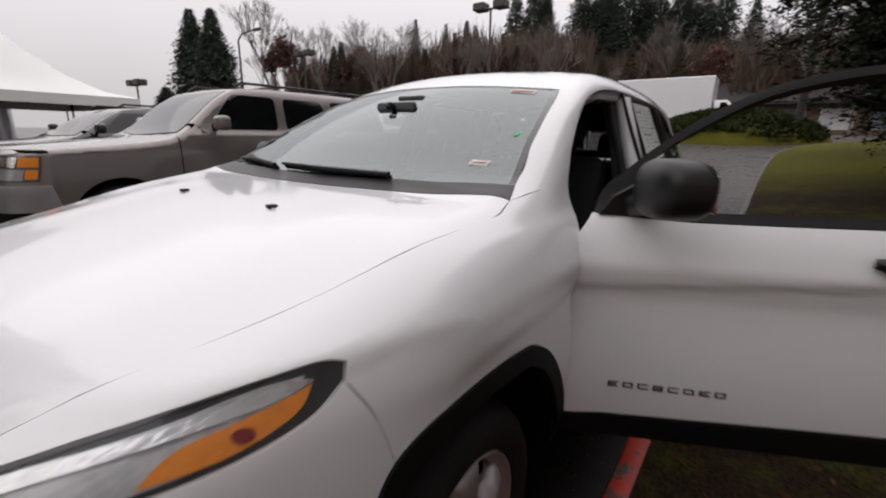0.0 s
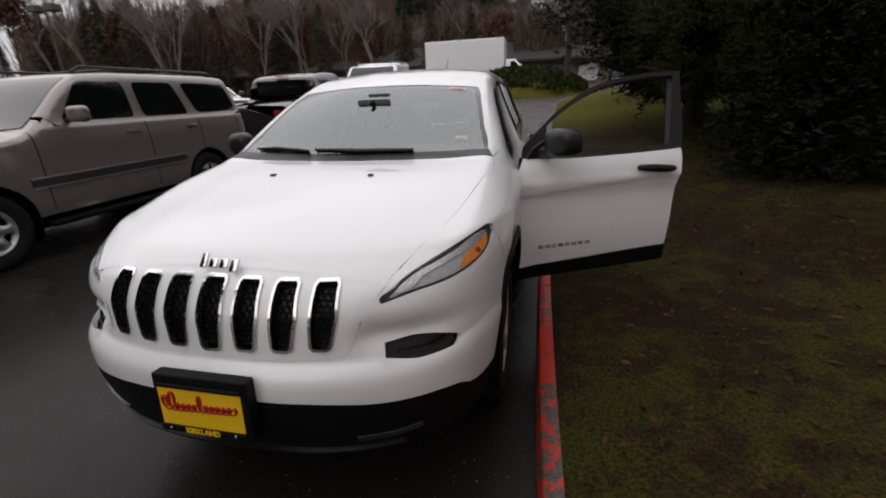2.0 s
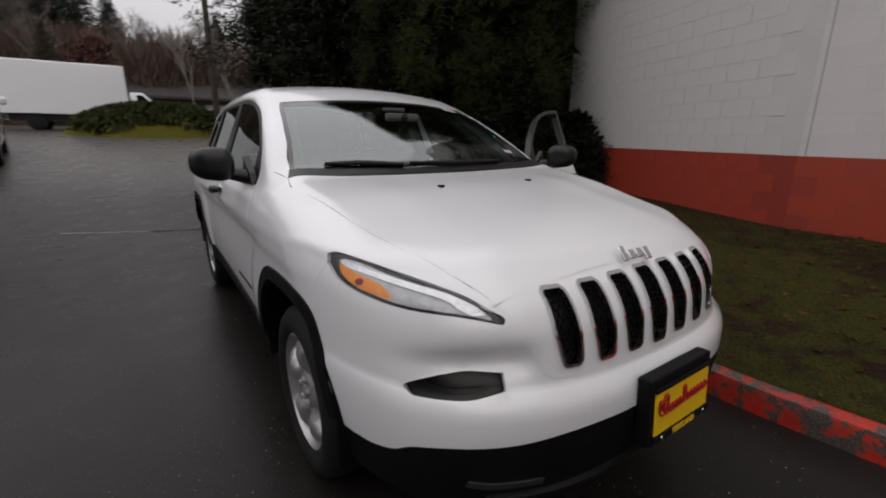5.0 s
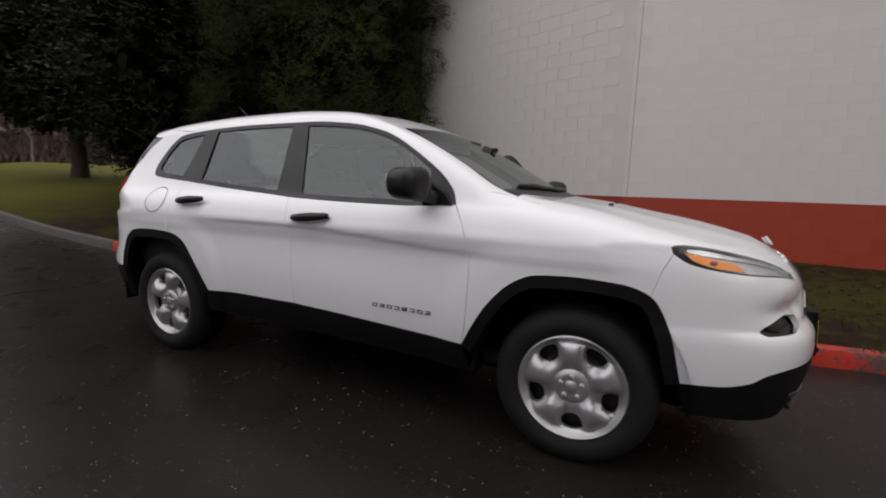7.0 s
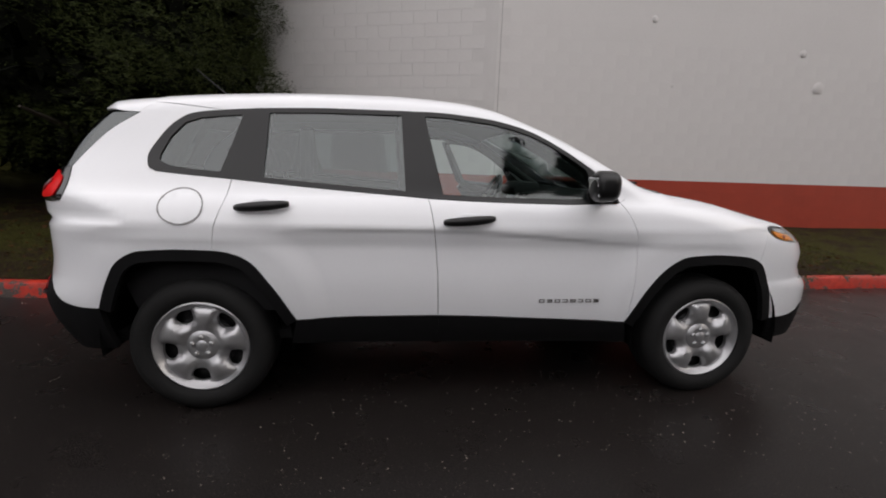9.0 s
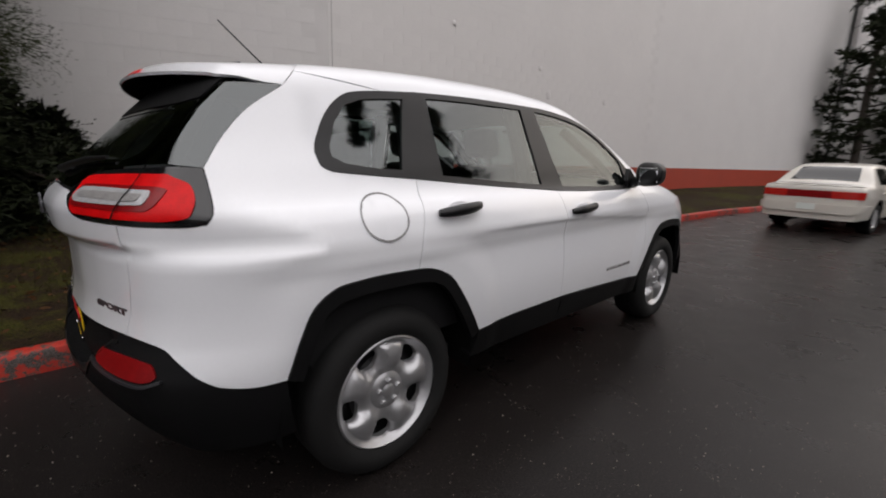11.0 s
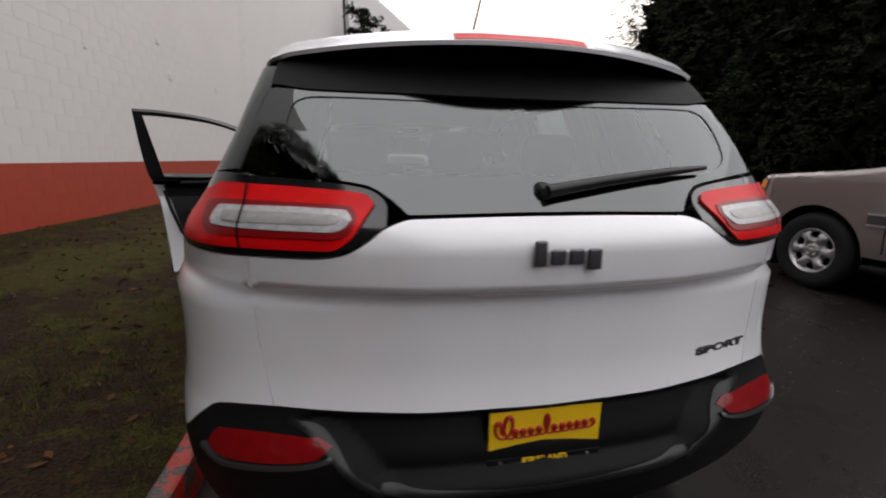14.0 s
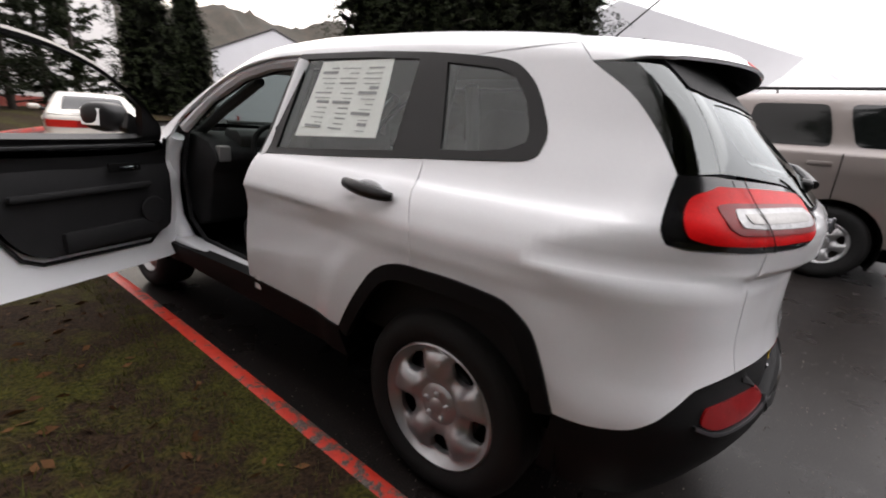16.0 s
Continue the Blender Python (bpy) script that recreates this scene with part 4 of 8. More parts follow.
# ---- the white car: lamps, doors, wheels, cabin ----
# headlamps: dark bowl, bright strip, indicator and reflectors under a clear lens
HEAD = [LAMP_TOP, LAMP_LOW, LAMP_TIP]
for bowl in lay("headlamp", HEAD, "fcorner", "trim_black", "headlamp with amber indicator and dark surround", both=True, lift=-0.013, skirt=0, gap=-0.004, grain=0.024):
    flip = bowl.data.vertices[0].co.x < 0
    for name, ring, mat, label, lift in (
        ("lamp_bowl", [(0.575, None, 0.868), (0.615, None, 0.901), (0.672, None, 0.928), (None, -0.52, 0.957), (None, -0.42, 0.973), (None, -0.385, 0.973), (None, -0.39, 0.957), (None, -0.44, 0.924), (None, -0.50, 0.907), (None, -0.594, 0.892), (0.66, None, 0.880), (0.60, None, 0.868), (0.575, None, 0.860), (0.575, None, 0.868)], "lamp_silver", "silvery lamp bowl", -0.008),
        ("lamp_strip", [(None, -0.375, 0.964), (None, -0.39, 0.970), (None, -0.516, 0.953), (0.66, None, 0.924), (0.60, None, 0.892), (0.585, None, 0.874), (0.610, None, 0.872), (0.665, None, 0.908), (None, -0.52, 0.941), (None, -0.42, 0.953), (None, -0.375, 0.964)], "reflector", "pale light strip", -0.003),
        ("indicator_lens", [(None, -0.378, 0.960), (None, -0.462, 0.943), (None, -0.535, 0.929), (None, -0.562, 0.917), (None, -0.588, 0.897), (None, -0.506, 0.904), (None, -0.44, 0.919), (None, -0.40, 0.936), (None, -0.378, 0.960)], "amber", "amber indicator lens", -0.004),
        ("indicator_bulb", [(None, -0.462, 0.929), (None, -0.475, 0.934), (None, -0.488, 0.929), (None, -0.488, 0.919), (None, -0.475, 0.914), (None, -0.462, 0.919), (None, -0.462, 0.929)], "dark_red_lens", "", -0.0025),
    ):
        p, f, n = skin.panel([ring], "fcorner", grain=0.014, gap=0, lift=lift, skirt=0.008, mirror=flip)
        mesh(name, p, f, mat, bowl, label, n)
    p, f, n = skin.panel(HEAD, "fcorner", grain=0.03, gap=0.003, lift=0.001, skirt=0.0, mirror=flip)
    mesh("lamp_lens", p, f, "clear_lens", bowl, "clear plastic lens", n).visible_shadow = False
# spoiler over the rear window
def spoiler_shape(p):
    x, y, z = np.abs(p[:, 0]), p[:, 1], p[:, 2]
    w = spline(z, HEIGHTS, WIDTHS) * spline(y, (0.0, 1.2, 2.2, 2.96, 3.3, 3.6), (1.0, 1.0, 0.985, 0.945, 0.895, 0.85))
    lip = 0.026 * step(-0.055, 0.004, y - 3.325 + 0.16 * np.abs(x / 0.6) ** 2.2)
    return smax(x - w, z - spline(y, ROOF_Y, ROOF_Z) + 0.055 * (x / 0.6) ** 2 + lip, 0.07)


grid_faces = lambda r, c, k=0: [(k + i * c + j, k + i * c + j + 1, k + (i + 1) * c + j + 1, k + (i + 1) * c + j) for i in range(r - 1) for j in range(c - 1)]
wing = Skin(spoiler_shape, 0.35, 2.75, 1.0)
tail_edge = [(x, 3.325 - 0.16 * abs(x / 0.6) ** 2.2, None) for x in np.linspace(0.585, -0.585, 13)]
flank = [(None, 2.985, 1.475), (None, 3.06, 1.478), (None, 3.13, 1.487), tail_edge[0]]
s_half = [tuple(q) for q in wing.solve(flank, "roof")]
s_seam = [tuple(q) for q in wing.solve(SPOIL_SEAM, "roof")]
s_ring = [s_half, [tuple(q) for q in wing.solve(tail_edge, "roof")], swap(s_half), swap(s_seam[:2])[:0] + [(-s_seam[0][0], *s_seam[0][1:]), (-s_seam[1][0], *s_seam[1][1:])], s_seam[1:][::-1], [s_seam[1], s_seam[0]]]
p, f, n = wing.panel(s_ring, "roof", grain=0.02, gap=0, skirt=0.010)
spoiler = mesh("spoiler", p, f, "white_paint", car, "white roof spoiler with black underside", n)
p, f, n = wing.panel(s_ring, "roof", grain=0.05, gap=0.004, lift=-0.011, skirt=0)
mesh("spoiler_underside", p, [q[::-1] for q in f], "cladding", spoiler, "black spoiler underside", -n)
p, f, n = wing.panel([[(-0.17, 3.288, None), (0, 3.298, None), (0.17, 3.288, None)], [(0.17, 3.288, None), (0.17, 3.308, None)], [(0.17, 3.308, None), (0, 3.319, None), (-0.17, 3.308, None)], [(-0.17, 3.308, None), (-0.17, 3.288, None)]], "top", grain=0.02, gap=0, lift=0.002, skirt=0.008)
mesh("brake_light", p, f, "red_lens", spoiler, "red high brake light strip", n)
bm = tube([(0.0, 2.72, 1.612), (0.0, 2.80, 1.66), (0.0, 2.97, 1.80)], [0.005, 0.004, 0.003])
antenna = part("antenna", bm, "trim_black", car, "black roof antenna")
part("antenna_base", block((-0.03, 2.66, 1.60), (0.03, 2.78, 1.63), 0.012), "trim_black", antenna)


def handle(y0, y1, z, parent, x0, flip=1, shift=(0, 0, 0)):
    """A black pull handle with a lock and the shallow cup behind it."""
    bm = bmesh.new()
    n = 13
    pts = [(flip * (x0 + 0.012 + 0.026 * math.sin(math.pi * k / (n - 1)) ** 0.6) - shift[0], y0 + (y1 - y0) * k / (n - 1) - shift[1], z + 0.010 - 0.02 * k / (n - 1) - shift[2]) for k in range(n)]
    rad = [0.012 + 0.009 * math.sin(math.pi * k / (n - 1)) ** 0.5 for k in range(n)]
    tube(pts, rad, 10, bm)
    for v in bm.verts:
        v.co.z = (v.co.z - (z - shift[2])) * 1.1 + (z - shift[2])
    h = part("handle", bm, "trim_black", parent, "black plastic door handle", smooth=True)
    cup = bmesh.new()
    bmesh.ops.create_uvsphere(cup, u_segments=20, v_segments=10, radius=1)
    cup.transform(Matrix.Translation((flip * (x0 + 0.001) - shift[0], (y0 + y1) / 2 - shift[1], z + 0.004 - shift[2])) @ Matrix.Diagonal((0.006, 0.062, 0.030, 1)))
    part("handle_cup", cup, "white_paint", h, smooth=True)
    return h


for s in (1, -1):
    handle(2.25, 2.49, 1.052, car, 0.888, s)
HINGE = np.array((0.872, 0.515, 0.0))
DOOR = [[(None, *q) for q in span(BELT, 0.57, 1.585, 8)], [(None, *q) for q in GAP_B], [(None, *q) for q in span(SILL, 1.525, 0.50, 6)], [(None, *q) for q in GAP_A[::-1]]]
fd = glazing(0.70, 0.74, 1.51, 1.60, 0.024)
fd_out = np.vstack([glazing(0.575, 0.60, 1.582, 1.652, 0.0)])


def front_door(s, at):
    """A front door about its hinge: skin, frame, pane, handle, mirror, lining."""
    flip, h = s < 0, HINGE * (s, 1, 1)

    def lay_on(name, ring, mat, label, parent, **kw):
        p, f, n = skin.panel(ring, "side", mirror=flip, **kw)
        return mesh(name, p - h, f, mat, parent, label, n)

    door = lay_on("door", DOOR, "white_paint", "white front door, open" if s > 0 else "white front door, closed", car, grain=0.017, skirt=0.02)
    door.matrix_basis = at
    lay_on("window_frame", shut(fd_out), "trim_black", "black window frame", door, grain=0.03, gap=0, lift=0.003, skirt=0.045, holes=[fd])
    if s < 0:
        lay_on("window_pane", shut(fd), "window", "lightly tinted window", door, grain=0.04, gap=0, lift=-0.004, skirt=0)
    lay_on("window_frame_inside", shut(fd_out), "interior", "", door, grain=0.04, gap=0, lift=-0.035, skirt=0, holes=[inset(fd, -0.004)])
    # white shut face and dark lining behind
    low_d = [(None, 1.522, 0.385), (None, 1.0, 0.37), (None, 0.505, 0.36)]
    press = [DOOR[0], [*DOOR[1][:-1], (None, 1.525, 0.503), low_d[0]], low_d, [low_d[-1], *DOOR[3]]]
    p, f, n = skin.panel(press, "side", grain=0.04, gap=0.004, lift=-0.075, skirt=-0.07, mirror=flip)
    mesh("shut_face", p - h, [q[::-1] for q in f], "white_paint", door, "white inner door pressing", -n)
    liner = [[(None, y, z + 0.004) for y, z in span(BELT, 0.60, 1.545, 8)], [(None, 1.50, 1.0), (None, 1.465, 0.85), (None, 1.42, 0.70), (None, 1.34, 0.585), (None, 1.26, 0.545)], [(None, 1.26, 0.545), (None, 0.72, 0.52)], [(None, 0.72, 0.52), (None, 0.60, 0.60), (None, 0.565, 0.95), (None, 0.60, 1.09)]]
    p, f, n = skin.panel(liner, "side", grain=0.04, gap=0, lift=-0.115, skirt=-0.035, mirror=flip)
    lining = mesh("door_lining", p - h, [q[::-1] for q in f], "interior", door, "black door lining with armrest", -n)
    off = Matrix.Translation(-Vector(h))
    edge = skin.solve([q for e in liner[1:] for q in e[:-1]] + [liner[3][-1]], "side")
    edge = [Vector((s * (q[0] - 0.085), q[1] + (0.018 if q[1] > 1.2 else -0.012 if q[1] < 0.65 else 0), q[2] - (0.02 if q[2] < 0.6 else 0))) for q in edge]
    part("lining_seal", tube(edge, 0.010, 6, m=off), "trim_black", lining, smooth=True)
    x = s * 0.775
    bm = block((x - s * 0.03 if s > 0 else x, 0.72, 0.83), (x if s > 0 else x + 0.03, 1.40, 0.862), 0.012, m=off)
    part("armrest", bm, "interior", lining, "padded armrest", smooth=True)
    bm = block((x - 0.012, 0.66, 1.045), (x + 0.012, 1.42, 1.062), 0.006, m=off)
    part("lining_ledge", bm, "interior", lining, smooth=True)
    bm = block((x - 0.016, 0.70, 0.56), (x + 0.016, 1.20, 0.66), 0.012, m=off)
    part("door_pocket", bm, "interior", lining, smooth=True)
    bm = tube([(x - s * 0.02, 0.80, 0.945), (x - s * 0.045, 0.84, 0.948), (x - s * 0.045, 0.92, 0.950)], [0.008, 0.009, 0.006], m=off)
    part("inside_handle", bm, "chrome", lining, "chrome inside door handle", smooth=True)
    bm = block((x - s * 0.016 - 0.006, 0.775, 0.925), (x - s * 0.016 + 0.006, 0.955, 0.97), 0.005, m=off)
    part("handle_bezel", bm, "void", lining)
    bm = bmesh.new()
    lathe([(0, 0.0), (0, 0.07), (0.006, 0.075), (0.010, 0.07), (0.010, 0.0)], 28, "x", bm, off @ Matrix.Translation((x - s * 0.02, 0.72, 0.70)))
    part("speaker_grille", bm, "interior", lining, smooth=True)
    # cladding along the foot of the door
    lo = [[(None, *q) for q in span(SILL, 0.505, 1.525, 6)], [(None, 1.525, 0.503), (None, 1.525, 0.40)], [(None, 1.525, 0.40), (None, 0.51, 0.375)], [(None, 0.51, 0.375), (None, 0.505, 0.455)]]
    lay_on("door_cladding", lo, "cladding", "black plastic door cladding", door, grain=0.03, gap=0.002, lift=0.009, skirt=0.03)
    handle(1.26, 1.51, 1.000, door, 0.904, s, h)
    # badge of eight small bars
    for k in range(8):
        y = 0.66 + 0.043 * k
        b = skin.cast(*skin.rays("side", np.array([[y + 0.015, 0.578]])))[0]
        bm = bmesh.new()
        for dz, dy, ly in ((0.007, 0.002, 0.030), (-0.007, 0.002, 0.030)) if k % 3 else ((0.007, 0.002, 0.03), (0, 0.002, 0.024), (-0.007, 0.002, 0.03)):
            block((s * b[0] - 0.003, y + dy, 0.578 + dz - 0.002), (s * b[0] + 0.003, y + dy + ly, 0.578 + dz + 0.002), 0.001, 1, m=off, bm=bm)
        for dy in (0.002, 0.026) if k % 2 else (0.002,):
            block((s * b[0] - 0.003, y + dy, 0.571), (s * b[0] + 0.003, y + dy + 0.005, 0.585), 0.001, 1, m=off, bm=bm)
        part("badge_bar", bm, "dark_metal", door)
    # mirror
    bm = bmesh.new()
    bmesh.ops.create_cube(bm, size=1)
    bmesh.ops.bevel(bm, geom=bm.edges[:], offset=0.38, segments=6, profile=0.5, affect="EDGES")
    for v in bm.verts:
        t = v.co.x + 0.5
        v.co = Vector((s * (0.912 + 0.180 * t), 0.725 + v.co.y * (0.135 - 0.02 * t) + 0.045 * t - (0.02 if v.co.y < 0 else 0), 1.184 + v.co.z * (0.165 - 0.03 * t) + 0.006 * t)) - Vector(h)
    bmesh.ops.recalc_face_normals(bm, faces=bm.faces[:])
    mirror_ = part("door_mirror", bm, "trim_black", door, "black door mirror housing", smooth=True)
    bm = block((-0.058, -0.004, -0.045), (0.058, 0.004, 0.045), 0.003, m=pose(1.015, 0.803, 1.185, -9 if s < 0 else 4, 0, 4))
    bm.transform(Matrix.Diagonal((s, 1, 1, 1)))
    bm.transform(off)
    bmesh.ops.recalc_face_normals(bm, faces=bm.faces[:])
    part("mirror_glass", bm, "mirror", mirror_, "mirror glass")
    bm = prism([(0.585, 1.095), (0.74, 1.092), (0.76, 1.14), (0.735, 1.22), (0.62, 1.15)], 0.835, 0.865, "yz", 0.004)
    bm.transform(Matrix.Diagonal((s, 1, 1, 1)))
    bm.transform(off)
    bmesh.ops.recalc_face_normals(bm, faces=bm.faces[:])
    part("mirror_sail", bm, "trim_black", mirror_)
    bm = tube([(s * 0.85, 0.68, 1.125), (s * 0.92, 0.70, 1.14), (s * 0.97, 0.72, 1.16)], [0.035, 0.03, 0.03], 10, m=off)
    part("mirror_arm", bm, "trim_black", mirror_, smooth=True)
    return door


front_door(-1, Matrix.Translation(Vector(HINGE * (-1, 1, 1))))
open_door = front_door(1, Matrix.Translation(Vector(HINGE)) @ pose(0.0, 0, 0, 0, 0, -65))


def wheel(x, y, s, r=0.345, rim=0.232, wide=0.115, parent=None, spokes=5, face="alloy", turn=0.0, z=None):
    """A wheel: pressed face with holes, lip, nuts and cap, black backing disc, and the tyre."""
    ring = rim * np.array([(math.cos(a), math.sin(a)) for a in np.linspace(0, 2 * math.pi, 64, endpoint=False)])
    holes = []
    for k in range(spokes):
        a0 = 2 * math.pi * (k + 0.5) / spokes + turn
        o = [(0.82, -0.24), (0.855, 0), (0.82, 0.24), (0.71, 0.27), (0.58, 0.17), (0.55, 0), (0.58, -0.17), (0.71, -0.27)]
        o = np.array([(rim * q * math.cos(a0 + a), rim * q * math.sin(a0 + a)) for q, a in o])
        run = np.linspace(0, 1, 9)
        o2 = np.vstack([o, o[:1]])
        t = np.linspace(0, 1, 25)[:-1]
        closed = np.vstack([o[-2:], o, o[:3]])
        u = np.arange(len(closed)) - 2
        holes.append(np.stack([spline(t * 8, u, closed[:, k2]) for k2 in (0, 1)], 1))
    pts, cons, at = [], [], 0
    for q in [ring] + holes:
        pts += [*map(tuple, q)]
        cons += [(at + k, at + (k + 1) % len(q)) for k in range(len(q))]
        at += len(q)
    inner = np.array([(rim * q * math.cos(a + (j % 2) * 0.05 * (q < 0.82)), rim * q * math.sin(a + (j % 2) * 0.05 * (q < 0.82))) for j, q in enumerate((0.04, 0.12, 0.2, 0.26, 0.33, 0.40, 0.47, 0.52, 0.58, 0.64, 0.70, 0.76, 0.84, 0.86, 0.88, 0.905, 0.93, 0.95, 0.97, 0.985)) for a in np.linspace(0, 2 * math.pi, 64 if q > 0.82 else max(6, int(60 * q ** 0.7)), endpoint=False)])
    ok = np.ones(len(inner), bool)
    for q in holes:
        ok &= ~within(inner, q) & clear(inner, q, 0.004)
    pts += [*map(tuple, inner[ok])]
    v, _, f, *_ = delaunay_2d_cdt([Vector(p) for p in pts], cons, [], 1, 1e-6)
    v = np.array([tuple(q) for q in v])
    f = np.array([tuple(t) for t in f])
    mid = v[f].mean(1)
    f = [tuple(t) for t in f[~np.any([within(mid, q) for q in holes], axis=0)]]
    q, a = np.hypot(*v.T) / rim, np.arctan2(v[:, 1], v[:, 0]) - turn
    h = spline(q, (0, 0.2, 0.29, 0.32, 0.36, 0.46, 0.7, 0.84, 0.88, 0.93, 0.97, 1.0), (-0.012, -0.012, -0.014, -0.026, -0.024, -0.008, -0.006, -0.012, -0.022, -0.014, 0.0, -0.004))
    h = h - 0.030 * step(0.25, 0.85, 0.5 - 0.5 * np.cos(spokes * a)) * step(0.36, 0.55, q) * step(0.92, 0.80, q) + 0.012 * step(0.45, 0.75, 0.5 + 0.5 * np.cos(spokes * a)) * hump(q, 0.6, 0.22)
    place = np.stack([h, v[:, 0], v[:, 1]], 1)
    nor = np.tile((1.0, 0, 0), (len(v), 1))
    p, f, _ = finish(place, f, nor, 0.022)
    if s < 0:
        p, f = p * (-1, 1, 1), [t[::-1] for t in f]
    me_at = Matrix.Translation((x, y, z or r - 0.004))
    w = mesh("wheel", p, f, face, parent or car, "silver wheel with five holes and a black tyre")
    w.matrix_basis = me_at
    weld = bmesh.new()
    weld.from_mesh(w.data)
    bmesh.ops.remove_doubles(weld, verts=weld.verts[:], dist=2e-5)
    weld.to_mesh(w.data)
    weld.free()
    w.data.set_sharp_from_angle(angle=radians(50))
    k = r / 0.345
    e = wide - 0.112
    prof = [(-0.19 - e, rim * 0.97), (-0.222 - e, rim * 1.1), (-0.224 - e, 0.30 * k), (-0.205 - e, 0.335 * k), (-0.17, r), (-0.135, r), (-0.134, r - 0.008), (-0.126, r - 0.008), (-0.125, r), (-0.096, r), (-0.095, r - 0.008), (-0.087, r - 0.008), (-0.086, r), (-0.045, r), (-0.014, 0.335 * k), (0.008, 0.312 * k), (0.016, 0.285 * k), (0.013, 0.255 * k), (0.004, rim * 1.045), (0.001, rim * 1.012), (-0.03, rim * 0.995)]
    bm = lathe([(s * a_, b_) for a_, b_ in prof], 56)
    part("tyre", bm, "tyre", w, "black rubber tyre", smooth=True)
    # backing disc in black, the shade behind the holes put into its colour
    bm = lathe([(s * -0.06, 0.0), (s * -0.06, 0.15), (s * -0.085, 0.15), (s * -0.085, rim * 0.95), (s * -0.02, rim * 0.985)], 40)
    part("wheel_backing", bm, "trim_black", w, smooth=True)
    bm = lathe([(s * -0.022, 0.03 * k), (s * -0.012, 0.030 * k), (s * -0.006, 0.022 * k), (s * -0.004, 0.0)], 24)
    part("hub_cap", bm, face, w, smooth=True)
    for j in range(5):
        a = 2 * math.pi * j / 5 + 0.3
        bm = lathe([(s * -0.024, 0.012), (s * -0.004, 0.012), (s * 0.0, 0.008), (s * 0.0, 0.0)], 6, m=Matrix.Translation((0, 0.047 * math.cos(a), 0.047 * math.sin(a))))
        part("wheel_nut", bm, "alloy", w)
    return w


for s in (1, -1):
    for y in (0.0, 2.70):
        wheel(s * 0.868, y, s, turn=0.25 + y)
        # wheel housing, near-black with its shade put into the colour
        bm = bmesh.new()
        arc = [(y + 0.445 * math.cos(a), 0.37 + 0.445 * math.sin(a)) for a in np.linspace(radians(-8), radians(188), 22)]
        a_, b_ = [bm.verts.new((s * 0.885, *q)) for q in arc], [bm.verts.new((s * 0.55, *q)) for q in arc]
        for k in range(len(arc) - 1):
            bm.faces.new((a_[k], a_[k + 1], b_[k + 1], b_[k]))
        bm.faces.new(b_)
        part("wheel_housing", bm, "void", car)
# plain black block added under the car to keep light out
part("underbody_blackout", block((-0.58, -0.68, 0.22), (0.58, 3.12, 0.36), 0.04), "void", car)
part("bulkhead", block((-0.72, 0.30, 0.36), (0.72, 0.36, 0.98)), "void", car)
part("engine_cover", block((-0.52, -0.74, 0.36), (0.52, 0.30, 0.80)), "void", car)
# plates: a black holder, a yellow card with a red flourish, and a frame
def dealer_plate(at, holder):
    board = part("plate_holder", block((-0.172, -0.022, -0.105) if holder else (-0.158, -0.006, -0.09), (0.172, 0.022, 0.108) if holder else (0.158, 0.0, 0.085), 0.006), "cladding", car, "black plate holder", at=at)
    part("plate_card", block((-0.152, -0.028 if holder else -0.012, -0.070), (0.152, -0.0225 if holder else -0.0065, 0.070), 0.002), "yellow_plate", board, "yellow dealer plate")
    y = -0.030 if holder else -0.014
    pts = []
    for k in range(170):
        t = k / 169
        first, tall = math.exp(-((t - 0.07) / 0.06) ** 2), math.exp(-((t - 0.50) / 0.035) ** 2)
        wave = t * 78
        pts.append((-0.130 + 0.262 * t + (0.009 + 0.010 * first) * math.cos(wave), y, -0.004 + 0.012 * t + 0.028 * first + 0.018 * tall + (0.011 + 0.026 * first + 0.016 * tall) * math.sin(wave)))
    part("flourish", tube(pts, [0.0042 + 0.0016 * math.sin(k * 0.46) for k in range(170)], 6), "red_ink", board, "red handwritten flourish")
    part("frame_strip", block((-0.155, y - 0.004, -0.090), (0.155, y + 0.006, -0.068), 0.002), "cladding", board)
    lettering("frame_word", "KIRKLAND", 0.026, "yellow_plate", board, pose(0, y - 0.005, -0.080, 90, 0, 0), 0.001, "yellow letters")
    part("frame_strip", block((-0.155, y - 0.003, 0.068), (0.155, y + 0.006, 0.080), 0.002), "cladding", board)
    for s in (-1, 1):
        part("plate_screw", lathe([(0, 0.006), (0.003, 0.005), (0.003, 0)], 10, m=pose(s * 0.12, y - 0.004, -0.079, 0, 0, -90)), "chrome", board)


dealer_plate(pose(0, -0.985, 0.545, -4, 0, 0), True)
dealer_plate(pose(-0.004, 3.545, 0.628, 0, 0, 180) @ pose(0, 0, 0, 2, 0, 0) @ Matrix.Scale(0.9, 4), False)
ends = [skin.cast(np.array([[x, 5.0, 0.785]]), np.array([[0, -1.0, 0]]))[0] for x in (-0.41, -0.60)]
mid = (ends[0] + ends[1]) / 2
lettering("trim_word", "SPORT", 0.026, "satin_dark", car, pose(mid[0], mid[1] + 0.003, 0.772, 90, 0, 180 + math.degrees(math.atan2(ends[1][1] - ends[0][1], ends[1][0] - ends[0][0])) - 180), 0.003, "dark metal letters", stretch=2.4)


